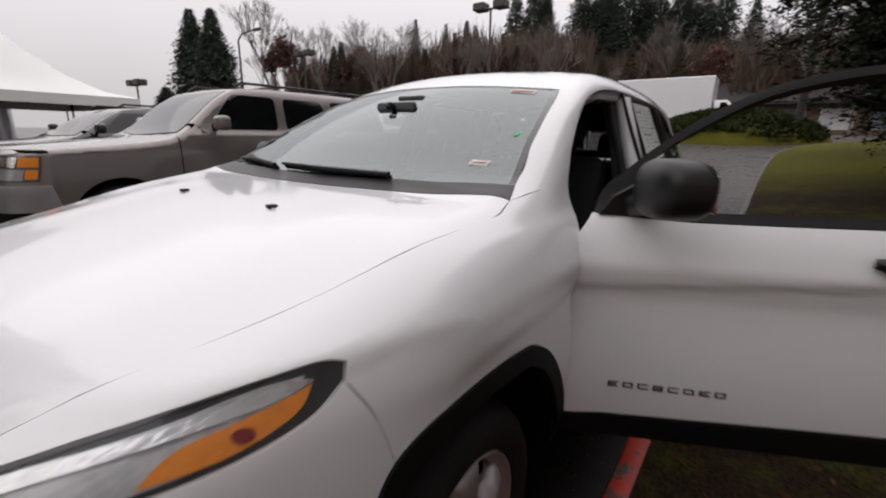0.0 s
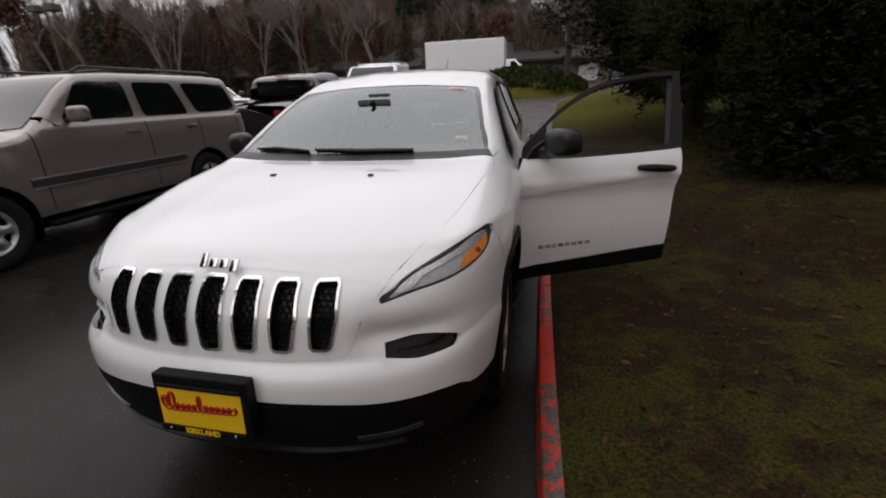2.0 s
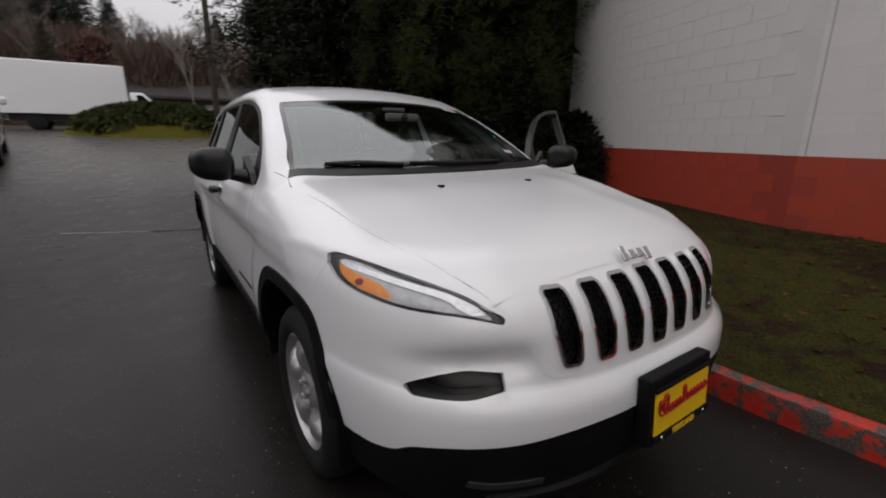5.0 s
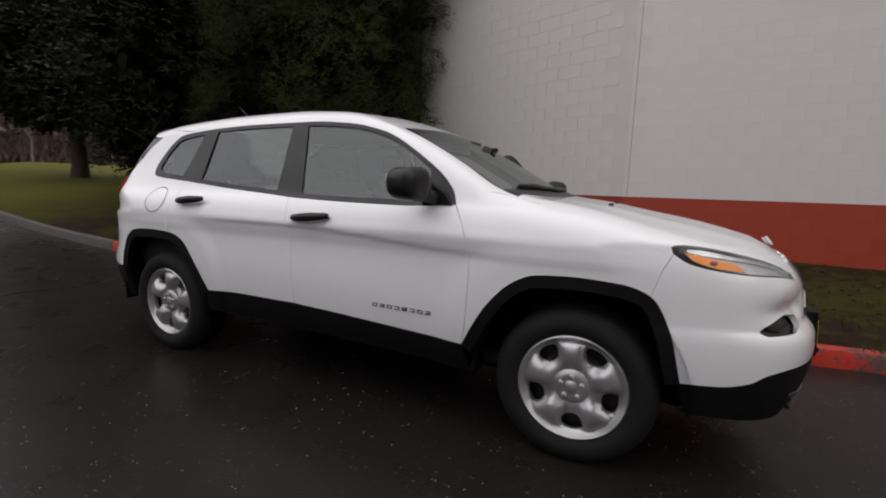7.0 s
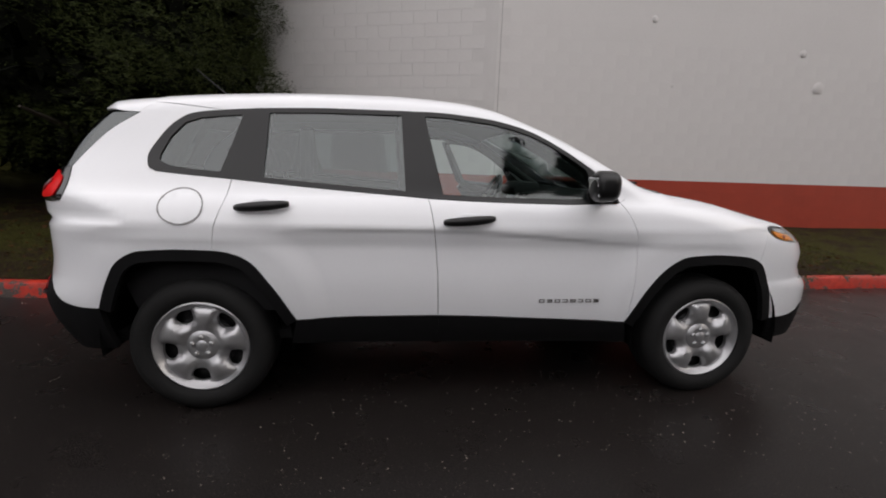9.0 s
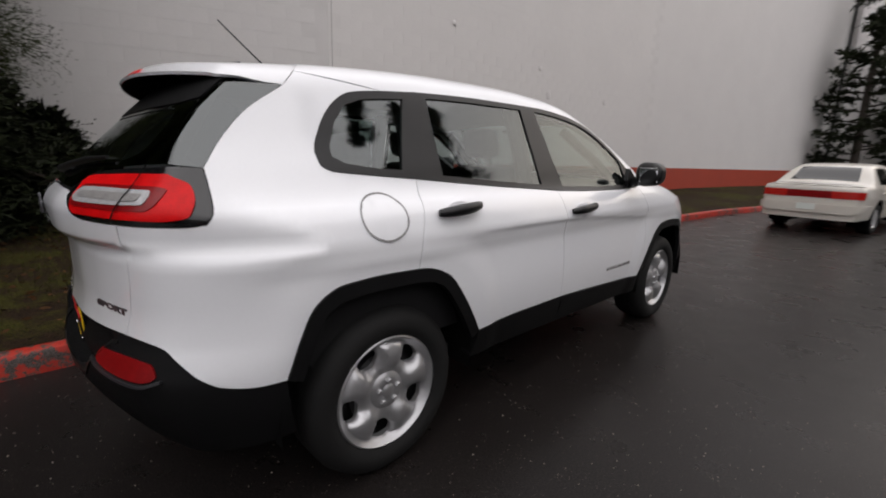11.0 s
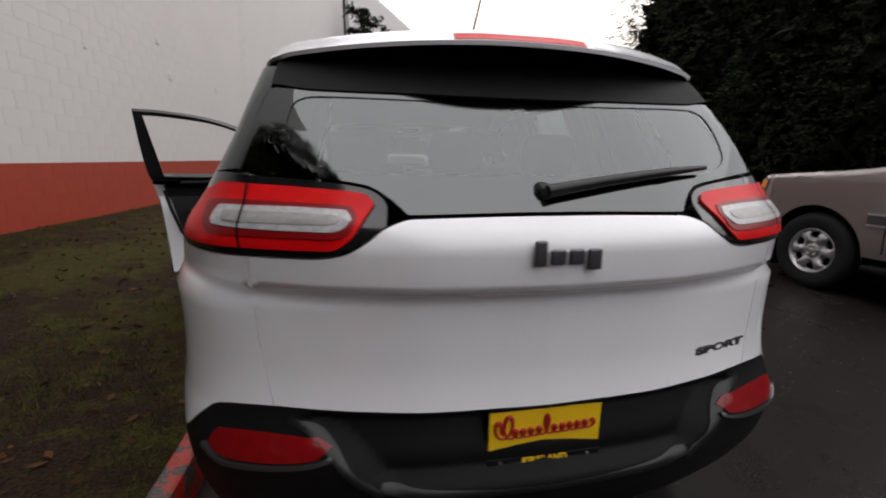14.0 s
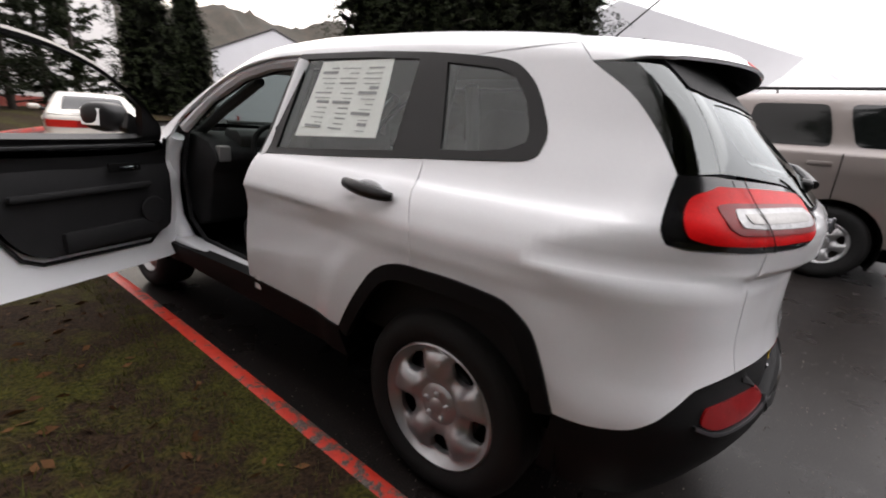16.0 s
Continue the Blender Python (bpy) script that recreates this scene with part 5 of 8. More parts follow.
def script_badge(at, mat):
    """Four raised metal shapes in a row, the first tall, the last hanging low."""
    for x, w, h, dz in ((-0.058, 0.026, 0.052, 0.004), (-0.021, 0.033, 0.032, -0.004), (0.019, 0.033, 0.032, -0.004), (0.058, 0.031, 0.044, -0.010)):
        bm = block((x - w / 2, -0.005, dz - h / 2), (x + w / 2, 0.004, dz + h / 2), 0.0045, 3)
        part("badge_shape", bm, mat, car, "raised metal badge shape", smooth=True, at=at)


script_badge(pose(0, -0.797, 0.962, -38, 0, 0), "chrome")
script_badge(pose(0, 3.612, 1.055, 0, 0, 180), "satin_dark")
# wipers and washer jets
for pts in ([(-0.60, 0.345, 1.185), (-0.45, 0.315, 1.178), (-0.24, 0.275, 1.172)], [(-0.20, 0.285, 1.178), (0.05, 0.270, 1.178), (0.36, 0.280, 1.170)]):
    q = [(x, y, float(skin.cast(np.array([[x, y, 2.4]]), np.array([[0, 0, -1.0]]))[0][2]) + 0.016) for x, y, _ in pts]
    w = part("wiper", tube(q, [0.006, 0.012, 0.009], 8), "trim_black", car, "black windscreen wiper", smooth=True)
    part("wiper_blade", tube([(x, y + 0.012, z - 0.008) for x, y, z in q], 0.005, 6), "tyre", w)
for s in (-1, 1):
    z = float(skin.cast(np.array([[s * 0.252, -0.06, 2.4]]), np.array([[0, 0, -1.0]]))[0][2])
    part("washer_jet", block((s * 0.252 - 0.012, -0.072, z - 0.002), (s * 0.252 + 0.012, -0.048, z + 0.008), 0.003), "trim_black", car)
q = [skin.cast(np.array([[x, 5.0, z]]), np.array([[0, -1.0, 0]]))[0] for x, z in ((0.02, 1.175), (-0.12, 1.195), (-0.30, 1.215), (-0.43, 1.225))]
w = part("rear_wiper", tube([(p[0], p[1] + 0.022, p[2]) for p in q], [0.014, 0.012, 0.010, 0.006], 10), "trim_black", car, "black rear wiper", smooth=True)
part("wiper_pivot", lathe([(0, 0.022), (0.02, 0.02), (0.03, 0.012), (0.032, 0)], 16, m=pose(0.02, q[0][1] - 0.01, 1.172, 0, 0, 90)), "trim_black", w, smooth=True)
# cabin
part("floor_pan", block((-0.74, 0.35, 0.33), (0.74, 3.3, 0.38)), "interior", car)
lay("headliner", [[(0.60, 1.03, None), (0.57, 1.4, None), (0.57, 2.6, None), (0.50, 2.86, None)], [(0.50, 2.86, None), (-0.50, 2.86, None)], [(-0.50, 2.86, None), (-0.57, 2.6, None), (-0.57, 1.4, None), (-0.60, 1.03, None)], [(-0.60, 1.03, None), (0, 0.98, None), (0.60, 1.03, None)]], "top", "headliner", "pale grey roof lining", grain=0.08, lift=-0.04, skirt=0, gap=0)
for s in (1, -1):
    for ring in ([[(None, *q) for q in span(BELT, 1.60, 2.90, 8)], [(None, 2.90, 1.19), (None, 3.1, 0.9), (None, 3.0, 0.50)], [(None, 3.0, 0.50), (None, 1.56, 0.50)], [(None, 1.56, 0.50), (None, 1.60, 1.09)]],):
        p, f, n = skin.panel(ring, "side", grain=0.08, gap=0, lift=-0.09, skirt=0, mirror=s < 0)
        mesh("side_lining", p, f, "interior", car, "dark side lining", n)
    for a, b, r in (((s * 0.715, 1.66, 1.07), (s * 0.585, 1.70, 1.54), 0.045), ((s * 0.70, 2.46, 1.14), (s * 0.57, 2.42, 1.52), 0.05), ((s * 0.60, 2.95, 1.18), (s * 0.52, 2.78, 1.52), 0.06), ((s * 0.665, 0.47, 1.09), (s * 0.535, 1.06, 1.44), 0.03)):
        part("pillar_lining", tube([a, tuple((np.array(a) + b) / 2 + (s * 0.012, 0, 0)), b], r, 8), "interior_grey", car, smooth=True)
    # door opening: white jamb and sill
part("door_sill", block((0.74, 0.52, 0.36), (0.875, 1.60, 0.485), 0.025, 3), "white_paint", car, "white door sill", smooth=True)
part("front_jamb", tube([(0.80, 0.56, 1.10), (0.815, 0.50, 1.0), (0.83, 0.475, 0.8), (0.83, 0.48, 0.6), (0.80, 0.55, 0.45)], [0.045, 0.05, 0.05, 0.055, 0.06], 10), "white_paint", car, "white front door jamb", smooth=True)
part("centre_jamb", tube([(0.66, 1.69, 1.50), (0.76, 1.64, 1.20), (0.825, 1.615, 1.05), (0.84, 1.60, 0.80), (0.83, 1.60, 0.46)], [0.04, 0.045, 0.05, 0.055, 0.07], 10), "white_paint", car, "white centre pillar jamb", smooth=True)
part("upper_jamb", tube([(0.775, 0.62, 1.15), (0.70, 0.84, 1.33), (0.645, 1.10, 1.455), (0.62, 1.35, 1.505), (0.62, 1.66, 1.515)], 0.03, 8), "white_paint", car, "white upper door jamb", smooth=True)
part("door_seal", tube([(0.765, 0.63, 1.14), (0.69, 0.85, 1.31), (0.63, 1.10, 1.435), (0.605, 1.35, 1.48), (0.605, 1.62, 1.49), (0.72, 1.58, 1.15), (0.76, 1.54, 0.9), (0.76, 1.53, 0.55), (0.76, 1.45, 0.49), (0.76, 0.75, 0.49), (0.77, 0.58, 0.6), (0.77, 0.54, 0.9), (0.765, 0.63, 1.14)], 0.014, 6), "interior", car, smooth=True)
dash = part("dashboard", prism([(0.34, 0.80), (0.34, 1.10), (0.46, 1.135), (0.62, 1.125), (0.80, 1.09), (0.88, 1.04), (0.90, 0.98), (0.84, 0.92), (0.82, 0.80), (0.74, 0.60), (0.60, 0.55)], -0.735, 0.735, "yz", 0.02), "interior", car, "black dashboard", smooth=True)
part("instrument_hood", prism([(0.62, 1.09), (0.66, 1.165), (0.80, 1.160), (0.85, 1.12), (0.84, 1.05)], 0.20, 0.56, "yz", 0.015), "interior_grey", dash, smooth=True)
part("centre_screen", prism([(0.86, 0.93), (0.83, 1.09), (0.85, 1.10), (0.89, 1.06), (0.905, 0.94)], -0.11, 0.11, "yz", 0.006), "gloss_black", dash, "dark centre screen", smooth=True)
for x in (0.68, -0.68, 0.145, -0.145):
    part("air_vent", block((x - 0.035, 0.85, 0.98), (x + 0.035, 0.905, 1.07), 0.01), "screen_trim", dash)
wheel_at = pose(0.37, 1.00, 1.03, -64, 0, 0)
steer = part("steering_wheel", tube([(0.185 * math.cos(a), 0.185 * math.sin(a), 0) for a in np.linspace(0, 2 * math.pi, 37)], 0.016, 10), "interior", car, "black steering wheel", smooth=True, at=wheel_at)
part("wheel_hub", block((-0.07, -0.07, -0.04), (0.07, 0.05, 0.01), 0.02), "interior_grey", steer, smooth=True)
for a, b in (((-0.18, 0, 0), (-0.05, 0, -0.01)), ((0.18, 0, 0), (0.05, 0, -0.01)), ((0, -0.18, 0), (0, -0.05, -0.01))):
    part("wheel_spoke", tube([a, b], 0.015, 8), "screen_trim", steer, smooth=True)
part("steering_column", tube([(0.37, 0.97, 1.01), (0.37, 0.75, 0.92)], 0.05, 10), "interior", car, smooth=True)
part("centre_console", block((-0.13, 0.75, 0.36), (0.13, 1.75, 0.68), 0.04), "interior_grey", car, smooth=True)


def seat(x, y, wide, z=0.36, back=0.66, rests=1):
    b = part("seat", block((x - wide / 2, y - 0.50, z + 0.10), (x + wide / 2, y + 0.06, z + 0.30), 0.06, 3), "interior", car, "black cloth seat", smooth=True)
    lean = Matrix.Translation((x, y + 0.02, z + 0.22)) @ pose(0, 0, 0, -17)
    part("seat_back", block((-wide / 2, -0.07, 0), (wide / 2, 0.09, back), 0.06, 3, m=lean), "interior", b, smooth=True)
    part("seat_base", block((x - wide / 2 + 0.04, y - 0.42, z), (x + wide / 2 - 0.04, y, z + 0.12), 0.02), "interior", b)
    for k in range(rests):
        hx = (k - (rests - 1) / 2) * wide / max(rests, 1) * 0.98
        part("headrest", block((hx - 0.12, -0.055, back + 0.05), (hx + 0.12, 0.055, back + 0.22), 0.05, 3, m=lean), "interior", b, smooth=True)
        for d in (-0.05, 0.05):
            part("headrest_post", tube([lean @ Vector((hx + d, 0, back - 0.02)), lean @ Vector((hx + d, 0, back + 0.08))], 0.007, 6), "chrome", b)


seat(0.37, 1.42, 0.52)
seat(-0.37, 1.42, 0.52)
seat(0.0, 2.36, 1.24, back=0.58, rests=3)
mir = part("rear_view_mirror", block((-0.105, 0.70, 1.395), (0.105, 0.73, 1.442), 0.012), "interior_grey", car, "black rear view mirror", smooth=True)
part("mirror_stem", tube([(0, 0.70, 1.42), (0, 0.675, 1.43), (0, 0.665, 1.415)], 0.012, 8), "interior", mir)
part("sensor_cover", block((-0.07, 0.80, 1.455), (0.07, 0.95, 1.475), 0.008), "interior_grey", car, smooth=True)
# stickers on the glass
p, f, n = skin.panel([[(None, 1.80, 1.19), (None, 2.28, 1.215)], [(None, 2.28, 1.215), (None, 2.245, 1.50)], [(None, 2.245, 1.50), (None, 1.83, 1.497)], [(None, 1.83, 1.497), (None, 1.80, 1.19)]], "side", grain=0.05, gap=0, lift=-0.0015, skirt=0.0008)
sheet = mesh("price_sheet", p, f, "paper", car, "white price sheet in the rear door window", n)
sheet["label"] = "white price sheet in the rear window"
random.seed(5)
for k in range(40):
    row, colm = k % 13, k // 13
    y0, z0 = 2.21 - colm * 0.13, 1.465 - row * 0.0195
    ln, hgt = random.uniform(0.04, 0.11), random.choice((0.003, 0.003, 0.005, 0.011))
    p, f, n = skin.panel([[(None, y0 - ln, z0), (None, y0, z0)], [(None, y0, z0), (None, y0, z0 + hgt)], [(None, y0, z0 + hgt), (None, y0 - ln, z0 + hgt)], [(None, y0 - ln, z0 + hgt), (None, y0 - ln, z0)]], "side", grain=0.02, gap=0, lift=0.0, skirt=0)
    mesh("print_line", p, f, "print_grey", sheet, "", n)
for name, x0, x1, y0, y1, mat in (("screen_sticker", 0.43, 0.53, 0.905, 0.95, "paper"), ("screen_tag", 0.555, 0.615, 0.43, 0.455, "paper"), ("round_sticker", 0.615, 0.628, 0.605, 0.625, "green_paper")):
    ring = [[(x0, y0, None), (x1, y0 + 0.012, None)], [(x1, y0 + 0.012, None), (x1, y1 + 0.012, None)], [(x1, y1 + 0.012, None), (x0, y1, None)], [(x0, y1, None), (x0, y0, None)]]
    p, f, n = skin.panel(ring, "top", grain=0.012, gap=0, lift=-0.001, skirt=0.0005)
    st = mesh(name, p, f, mat, car, "small sticker on the windscreen", n)
    if mat == "paper":
        ring = [[(x0 + 0.008, y0 + 0.008, None), (x1 - 0.008, y0 + 0.02, None)], [(x1 - 0.008, y0 + 0.02, None), (x1 - 0.008, (y0 + y1) / 2 + 0.014, None)], [(x1 - 0.008, (y0 + y1) / 2 + 0.014, None), (x0 + 0.008, (y0 + y1) / 2, None)], [(x0 + 0.008, (y0 + y1) / 2, None), (x0 + 0.008, y0 + 0.008, None)]]
        p, f, n = skin.panel(ring, "top", grain=0.012, gap=0, lift=0.0006, skirt=0.0)
        mesh("sticker_print", p, f, "red_ink", st, "", n)
# ---- the other vehicles ----
def rounded(y0, z0, y1, z1, r, n=4, lean0=0.0, lean1=0.0):
    """A side window's ring with round corners; lean: how far each upright leans back towards the top."""
    c = [(y0, z0), (y1, z0), (y1 + lean1, z1), (y0 + lean0, z1)]
    out = []
    for k in range(4):
        p, a, b = np.array(c[k]), np.array(c[k - 1]), np.array(c[(k + 1) % 4])
        u, v = (a - p) / np.linalg.norm(a - p), (b - p) / np.linalg.norm(b - p)
        for t in np.linspace(0, 1, n):
            out.append(tuple(p + u * r * (1 - t) ** 2 + v * r * t ** 2))
    return np.array(out)


def vehicle(name, label, at, paint, s, group=""):
    """A parked car from its profile: s holds roof line, widths, nose and tail, windows, wheels and lamps. Front axle at y = 0, nose to -y."""
    root = thing(name, label, "car", at, group)
    hw, base = s["width"] / 2, s.get("base", 2.8)
    ys, zs = tuple(p[0] for p in s["roof"]), tuple(p[1] for p in s["roof"])
    nose, tail, belt = s["nose"], s["tail"], s["belt"]
    wz = (0.2, 0.34, 0.6, belt - 0.22, belt - 0.03, belt + 0.04, s["top"] - 0.12, s["top"] + 0.1)
    ww = tuple(hw * k for k in (0.90, 0.965, 0.995, 1.0, 0.97, 0.93, s.get("tumble", 0.76), s.get("tumble", 0.76) - 0.12))
    tl = s.get("tail_lean", 0.12)

    def shape(p):
        x, y, z = np.abs(p[:, 0]), p[:, 1], p[:, 2]
        w = spline(z, wz, ww) * spline(y, (nose, nose + 0.6, 0.4, tail - 0.9, tail), (0.94, 0.985, 1, 1, s.get("boat", 0.95)))
        t = spline(y, ys, zs) - 0.035 * (x / hw) ** 2
        f = nose + spline(x, (0, 0.5 * hw, 0.8 * hw, hw, 1.2 * hw), (0, 0.02, 0.07, 0.25, 0.6)) * s.get("snub", 1.0) + 0.06 * step(0.75, 1.05, z)
        r = tail - spline(x, (0, 0.6 * hw, 0.85 * hw, hw, 1.2 * hw), (0, 0.02, 0.06, 0.2, 0.5)) - tl * step(belt - 0.1, s["top"], z)
        return smax(smax(smax(x - w, z - t, s.get("soft", 0.09)), f - y, 0.12), y - r, 0.08)

    sk = Skin(shape, nose + 1.1, tail - 0.9, belt - 0.2)
    g = s.get("grain", 0.06)
    R = s["tyre"]
    sill = s.get("sill", 0.36)

    def put(nm, edges, chart, mat, lab="", parent=None, both=False, **kw):
        out = []
        for flip in (False, True) if both else (False,):
            p, f, n = sk.panel(edges, chart, mirror=flip, **{"grain": g, "gap": 0, "skirt": 0.01, **kw})
            out.append(mesh(nm, p, f, mat, parent or root, lab, n))
        return out

    quad = lambda a, b, c, d: [[a, b], [b, c], [c, d], [d, a]]
    ra = R + 0.07
    arch = lambda c: [(None, c + ra * math.cos(a), R + ra * math.sin(a)) for a in np.linspace(math.pi + 0.0, 0.0, 13)]
    a0, a1 = arch(0.0), arch(base)
    fix = lambda a: [(None, a[0][1], sill)] + a + [(None, a[-1][1], sill)]
    fy, ry = nose + 0.42, tail - 0.34
    side = [[(None, fy, sill), (None, a0[0][1], sill)], fix(a0), [(None, a0[-1][1], sill), (None, a1[0][1], sill)], fix(a1), [(None, a1[-1][1], sill), (None, ry, sill)], [(None, ry, sill), (None, ry, belt)], [(None, y, belt) for y in np.linspace(ry, s["cowl"], 8)], [(None, y, z - 0.10) for y, z in zip(np.linspace(s["cowl"], fy, 6), spline(np.linspace(s["cowl"], fy, 6), ys, zs))]]
    put("body_side", side, "side", paint, "", both=True)
    # bonnet, nose, tail
    hs = [(y, float(z)) for y, z in zip(np.linspace(s["cowl"], fy, 6), spline(np.linspace(s["cowl"], fy, 6), ys, zs))]
    e_side = [tuple(q) for q in sk.solve([(None, y, z - 0.10) for y, z in hs], "roof")]
    sw = lambda e: [(-q[0], *q[1:]) for q in e][::-1]
    under = [(y, float(spline(y, list(ys), list(zs)))) for y in np.linspace(s["cowl"] + 0.26, fy - 0.10, 12)]
    put("wing_seam", [[(None, y, z - 0.17) for y, z in under], [(None, under[-1][0], under[-1][1] - 0.17), (None, under[-1][0], under[-1][1] - 0.055)], [(None, y, z - 0.055) for y, z in under[::-1]], [(None, under[0][0], under[0][1] - 0.055), (None, under[0][0], under[0][1] - 0.17)]], "roof", paint, both=True, lift=-0.004, skirt=0)
    cx = abs(e_side[0][0]) * 0.985
    put("cowl", quad((-cx, s["cowl"] - 0.28, None), (cx, s["cowl"] - 0.28, None), (cx, s["cowl"] + 0.16, None), (-cx, s["cowl"] + 0.16, None)), "top", paint, lift=-0.005, skirt=0)
    put("bonnet", [e_side, [e_side[-1], (e_side[-1][0] * 0.6, nose + 0.22, None), (0, nose + 0.20, None), (-e_side[-1][0] * 0.6, nose + 0.22, None), (-e_side[-1][0], *e_side[-1][1:])], sw(e_side), [(-e_side[0][0], *e_side[0][1:]), (0, s["cowl"] - 0.10, None), e_side[0]]], "top", paint)
    nh = [tuple(q) for q in sk.solve([(None, fy, sill), (None, fy, (sill + hs[-1][1]) / 2), (None, fy, hs[-1][1] - 0.10)], "fcorner")]
    nt = [tuple(q) for q in sk.solve([(e_side[-1][0] * 0.6, nose + 0.22, None), (0, nose + 0.20, None)], "fcorner")]
    put("nose", [[(0, None, sill - 0.06), (0.6 * hw, None, sill - 0.04), nh[0]], nh, [nh[-1]] + nt + sw(nt)[1:] + sw([nh[-1]]), sw(nh), [(-nh[0][0], *nh[0][1:]), (-0.6 * hw, None, sill - 0.04), (0, None, sill - 0.06)]], "fcorner", paint)
    put("corner_seam", quad((None, fy - 0.10, sill + 0.04), (None, fy + 0.08, sill + 0.04), (None, fy + 0.08, hs[-1][1] - 0.12), (None, fy - 0.10, hs[-1][1] - 0.12)), "fcorner", paint, both=True, lift=-0.005, skirt=0)
    put("bonnet_seam", quad((-0.80 * hw, nose + 0.34, None), (0.80 * hw, nose + 0.34, None), (0.80 * hw, nose + 0.62, None), (-0.80 * hw, nose + 0.62, None)), "top", paint, lift=-0.005, skirt=0)
    zt = hs[-1][1]
    put("lamp_seam", quad((0.45 * hw, None, zt - 0.20), (0.93 * hw, None, zt - 0.20), (0.93 * hw, None, zt - 0.06), (0.45 * hw, None, zt - 0.06)), "fcorner", paint, both=True, lift=-0.006, skirt=0)
    th = [tuple(q) for q in sk.solve([(None, ry, sill), (None, ry, (sill + belt) / 2), (None, ry, belt)], "rcorner")]
    tb = [tuple(q) for q in sk.solve([(th[-1][0] * 0.97, None, belt), (0.5 * hw, None, belt), (0, None, belt)], "rcorner")]
    put("tail", [[(0, None, sill - 0.02), (0.6 * hw, None, sill - 0.02), th[0]], th, [th[-1]] + tb[1:] + sw(tb[1:-1]) + sw([th[-1]]), sw(th), [(-th[0][0], *th[0][1:]), (-0.6 * hw, None, sill - 0.02), (0, None, sill - 0.02)]], "rcorner", paint)
    # upper body: roof and pillars, from one waistline to the other
    cab = s.get("cab_end", tail)
    yr = [float(q) for q in np.linspace(s["cowl"], min(ry, cab), 10)]
    e_up = [tuple(q) for q in sk.solve([(None, y, belt) for y in yr], "roof")]
    c_up = [tuple(q) for q in sk.solve([(0, s["cowl"] - 0.10, None)], "top")][0]
    bt = [tuple(q) for q in sk.solve([(0, None, belt + 0.01)], "rear")][0] if cab >= tail else None
    rear_edge = [e_up[-1], (0, bt[1], belt + 0.01) if bt else (0, cab, belt), (-e_up[-1][0], *e_up[-1][1:])]
    if cab >= tail:
        put("roof", [e_up, [e_up[-1], tuple(sk.solve([(0.6 * hw, None, belt + 0.01)], "rear")[0]), rear_edge[1], tuple(sk.solve([(-0.6 * hw, None, belt + 0.01)], "rear")[0]), rear_edge[2]], sw(e_up), [(-e_up[0][0], *e_up[0][1:]), c_up, e_up[0]]], "roof", paint, grain=g * 0.8)
    else:
        put("roof", [e_up, [e_up[-1], (0, cab, float(spline(cab, list(ys), list(zs)))), rear_edge[2]], sw(e_up), [(-e_up[0][0], *e_up[0][1:]), c_up, e_up[0]]], "roof", paint, grain=g * 0.8)
    for ring in s["windows"]:
        for o in put("side_window", shut(ring), "side", s.get("glass", "dark_glass"), "dark tinted side window", both=True, lift=0.004, skirt=0.004, grain=0.05):
            o.visible_shadow = True
    sx = s["screen"]
    put("windscreen", [[(-sx[0], sx[1], None), (0, sx[1] - 0.12, None), (sx[0], sx[1], None)], [(sx[0], sx[1], None), (sx[2], sx[3], None)], [(sx[2], sx[3], None), (0, sx[3] - 0.05, None), (-sx[2], sx[3], None)], [(-sx[2], sx[3], None), (-sx[0], sx[1], None)]], "top", s.get("screen_glass", "screen_glass"), "windscreen reflecting the sky", lift=0.004, skirt=0.004)
    if cab >= tail:
        rg = s.get("rear_glass", (0.62 * hw, belt + 0.05, 0.58 * hw, s["top"] - 0.14))
        put("rear_glass", [[(-rg[0], None, rg[1]), (rg[0], None, rg[1])], [(rg[0], None, rg[1]), (rg[2], None, rg[3])], [(rg[2], None, rg[3]), (-rg[2], None, rg[3])], [(-rg[2], None, rg[3]), (-rg[0], None, rg[1])]], "rear", "dark_glass", "dark rear window", lift=0.004, skirt=0.004)
    # lamps, grille, bumpers
    for nm, chart, x0, x1, z0, z1, mat, lab, lift in s["fronts"]:
        pts = quad((x0, None, z0), (x1, None, z0), (x1, None, z1), (x0, None, z1))
        put(nm, pts, chart, mat, lab, both=x0 > 0, lift=lift, skirt=lift, grain=0.04)
    for nm, y0, y1, z0, z1, mat, lab in s.get("sides", ()):
        put(nm, quad((None, y0, z0), (None, y1, z0), (None, y1, z1), (None, y0, z1)), "side", mat, lab, both=True, lift=0.012, skirt=0.012, grain=0.04)
    for y in s.get("handles", ()):
        zz = belt - 0.12
        q = sk.cast(*sk.rays("side", np.array([[y, zz]])))[0]
        for k in (1, -1):
            part("handle", block((k * q[0] - 0.02, y - 0.10, zz - 0.022), (k * q[0] + 0.02, y + 0.10, zz + 0.022), 0.012, m=None), s.get("handle_mat", paint), root, smooth=True)
    for y in s.get("gaps", ()):
        put("door_gap", quad((None, y, sill + 0.05), (None, y + 0.012, sill + 0.05), (None, y + 0.012, belt - 0.01), (None, y, belt - 0.01)), "side", "void", "", both=True, lift=0.0012, skirt=0, grain=0.05)
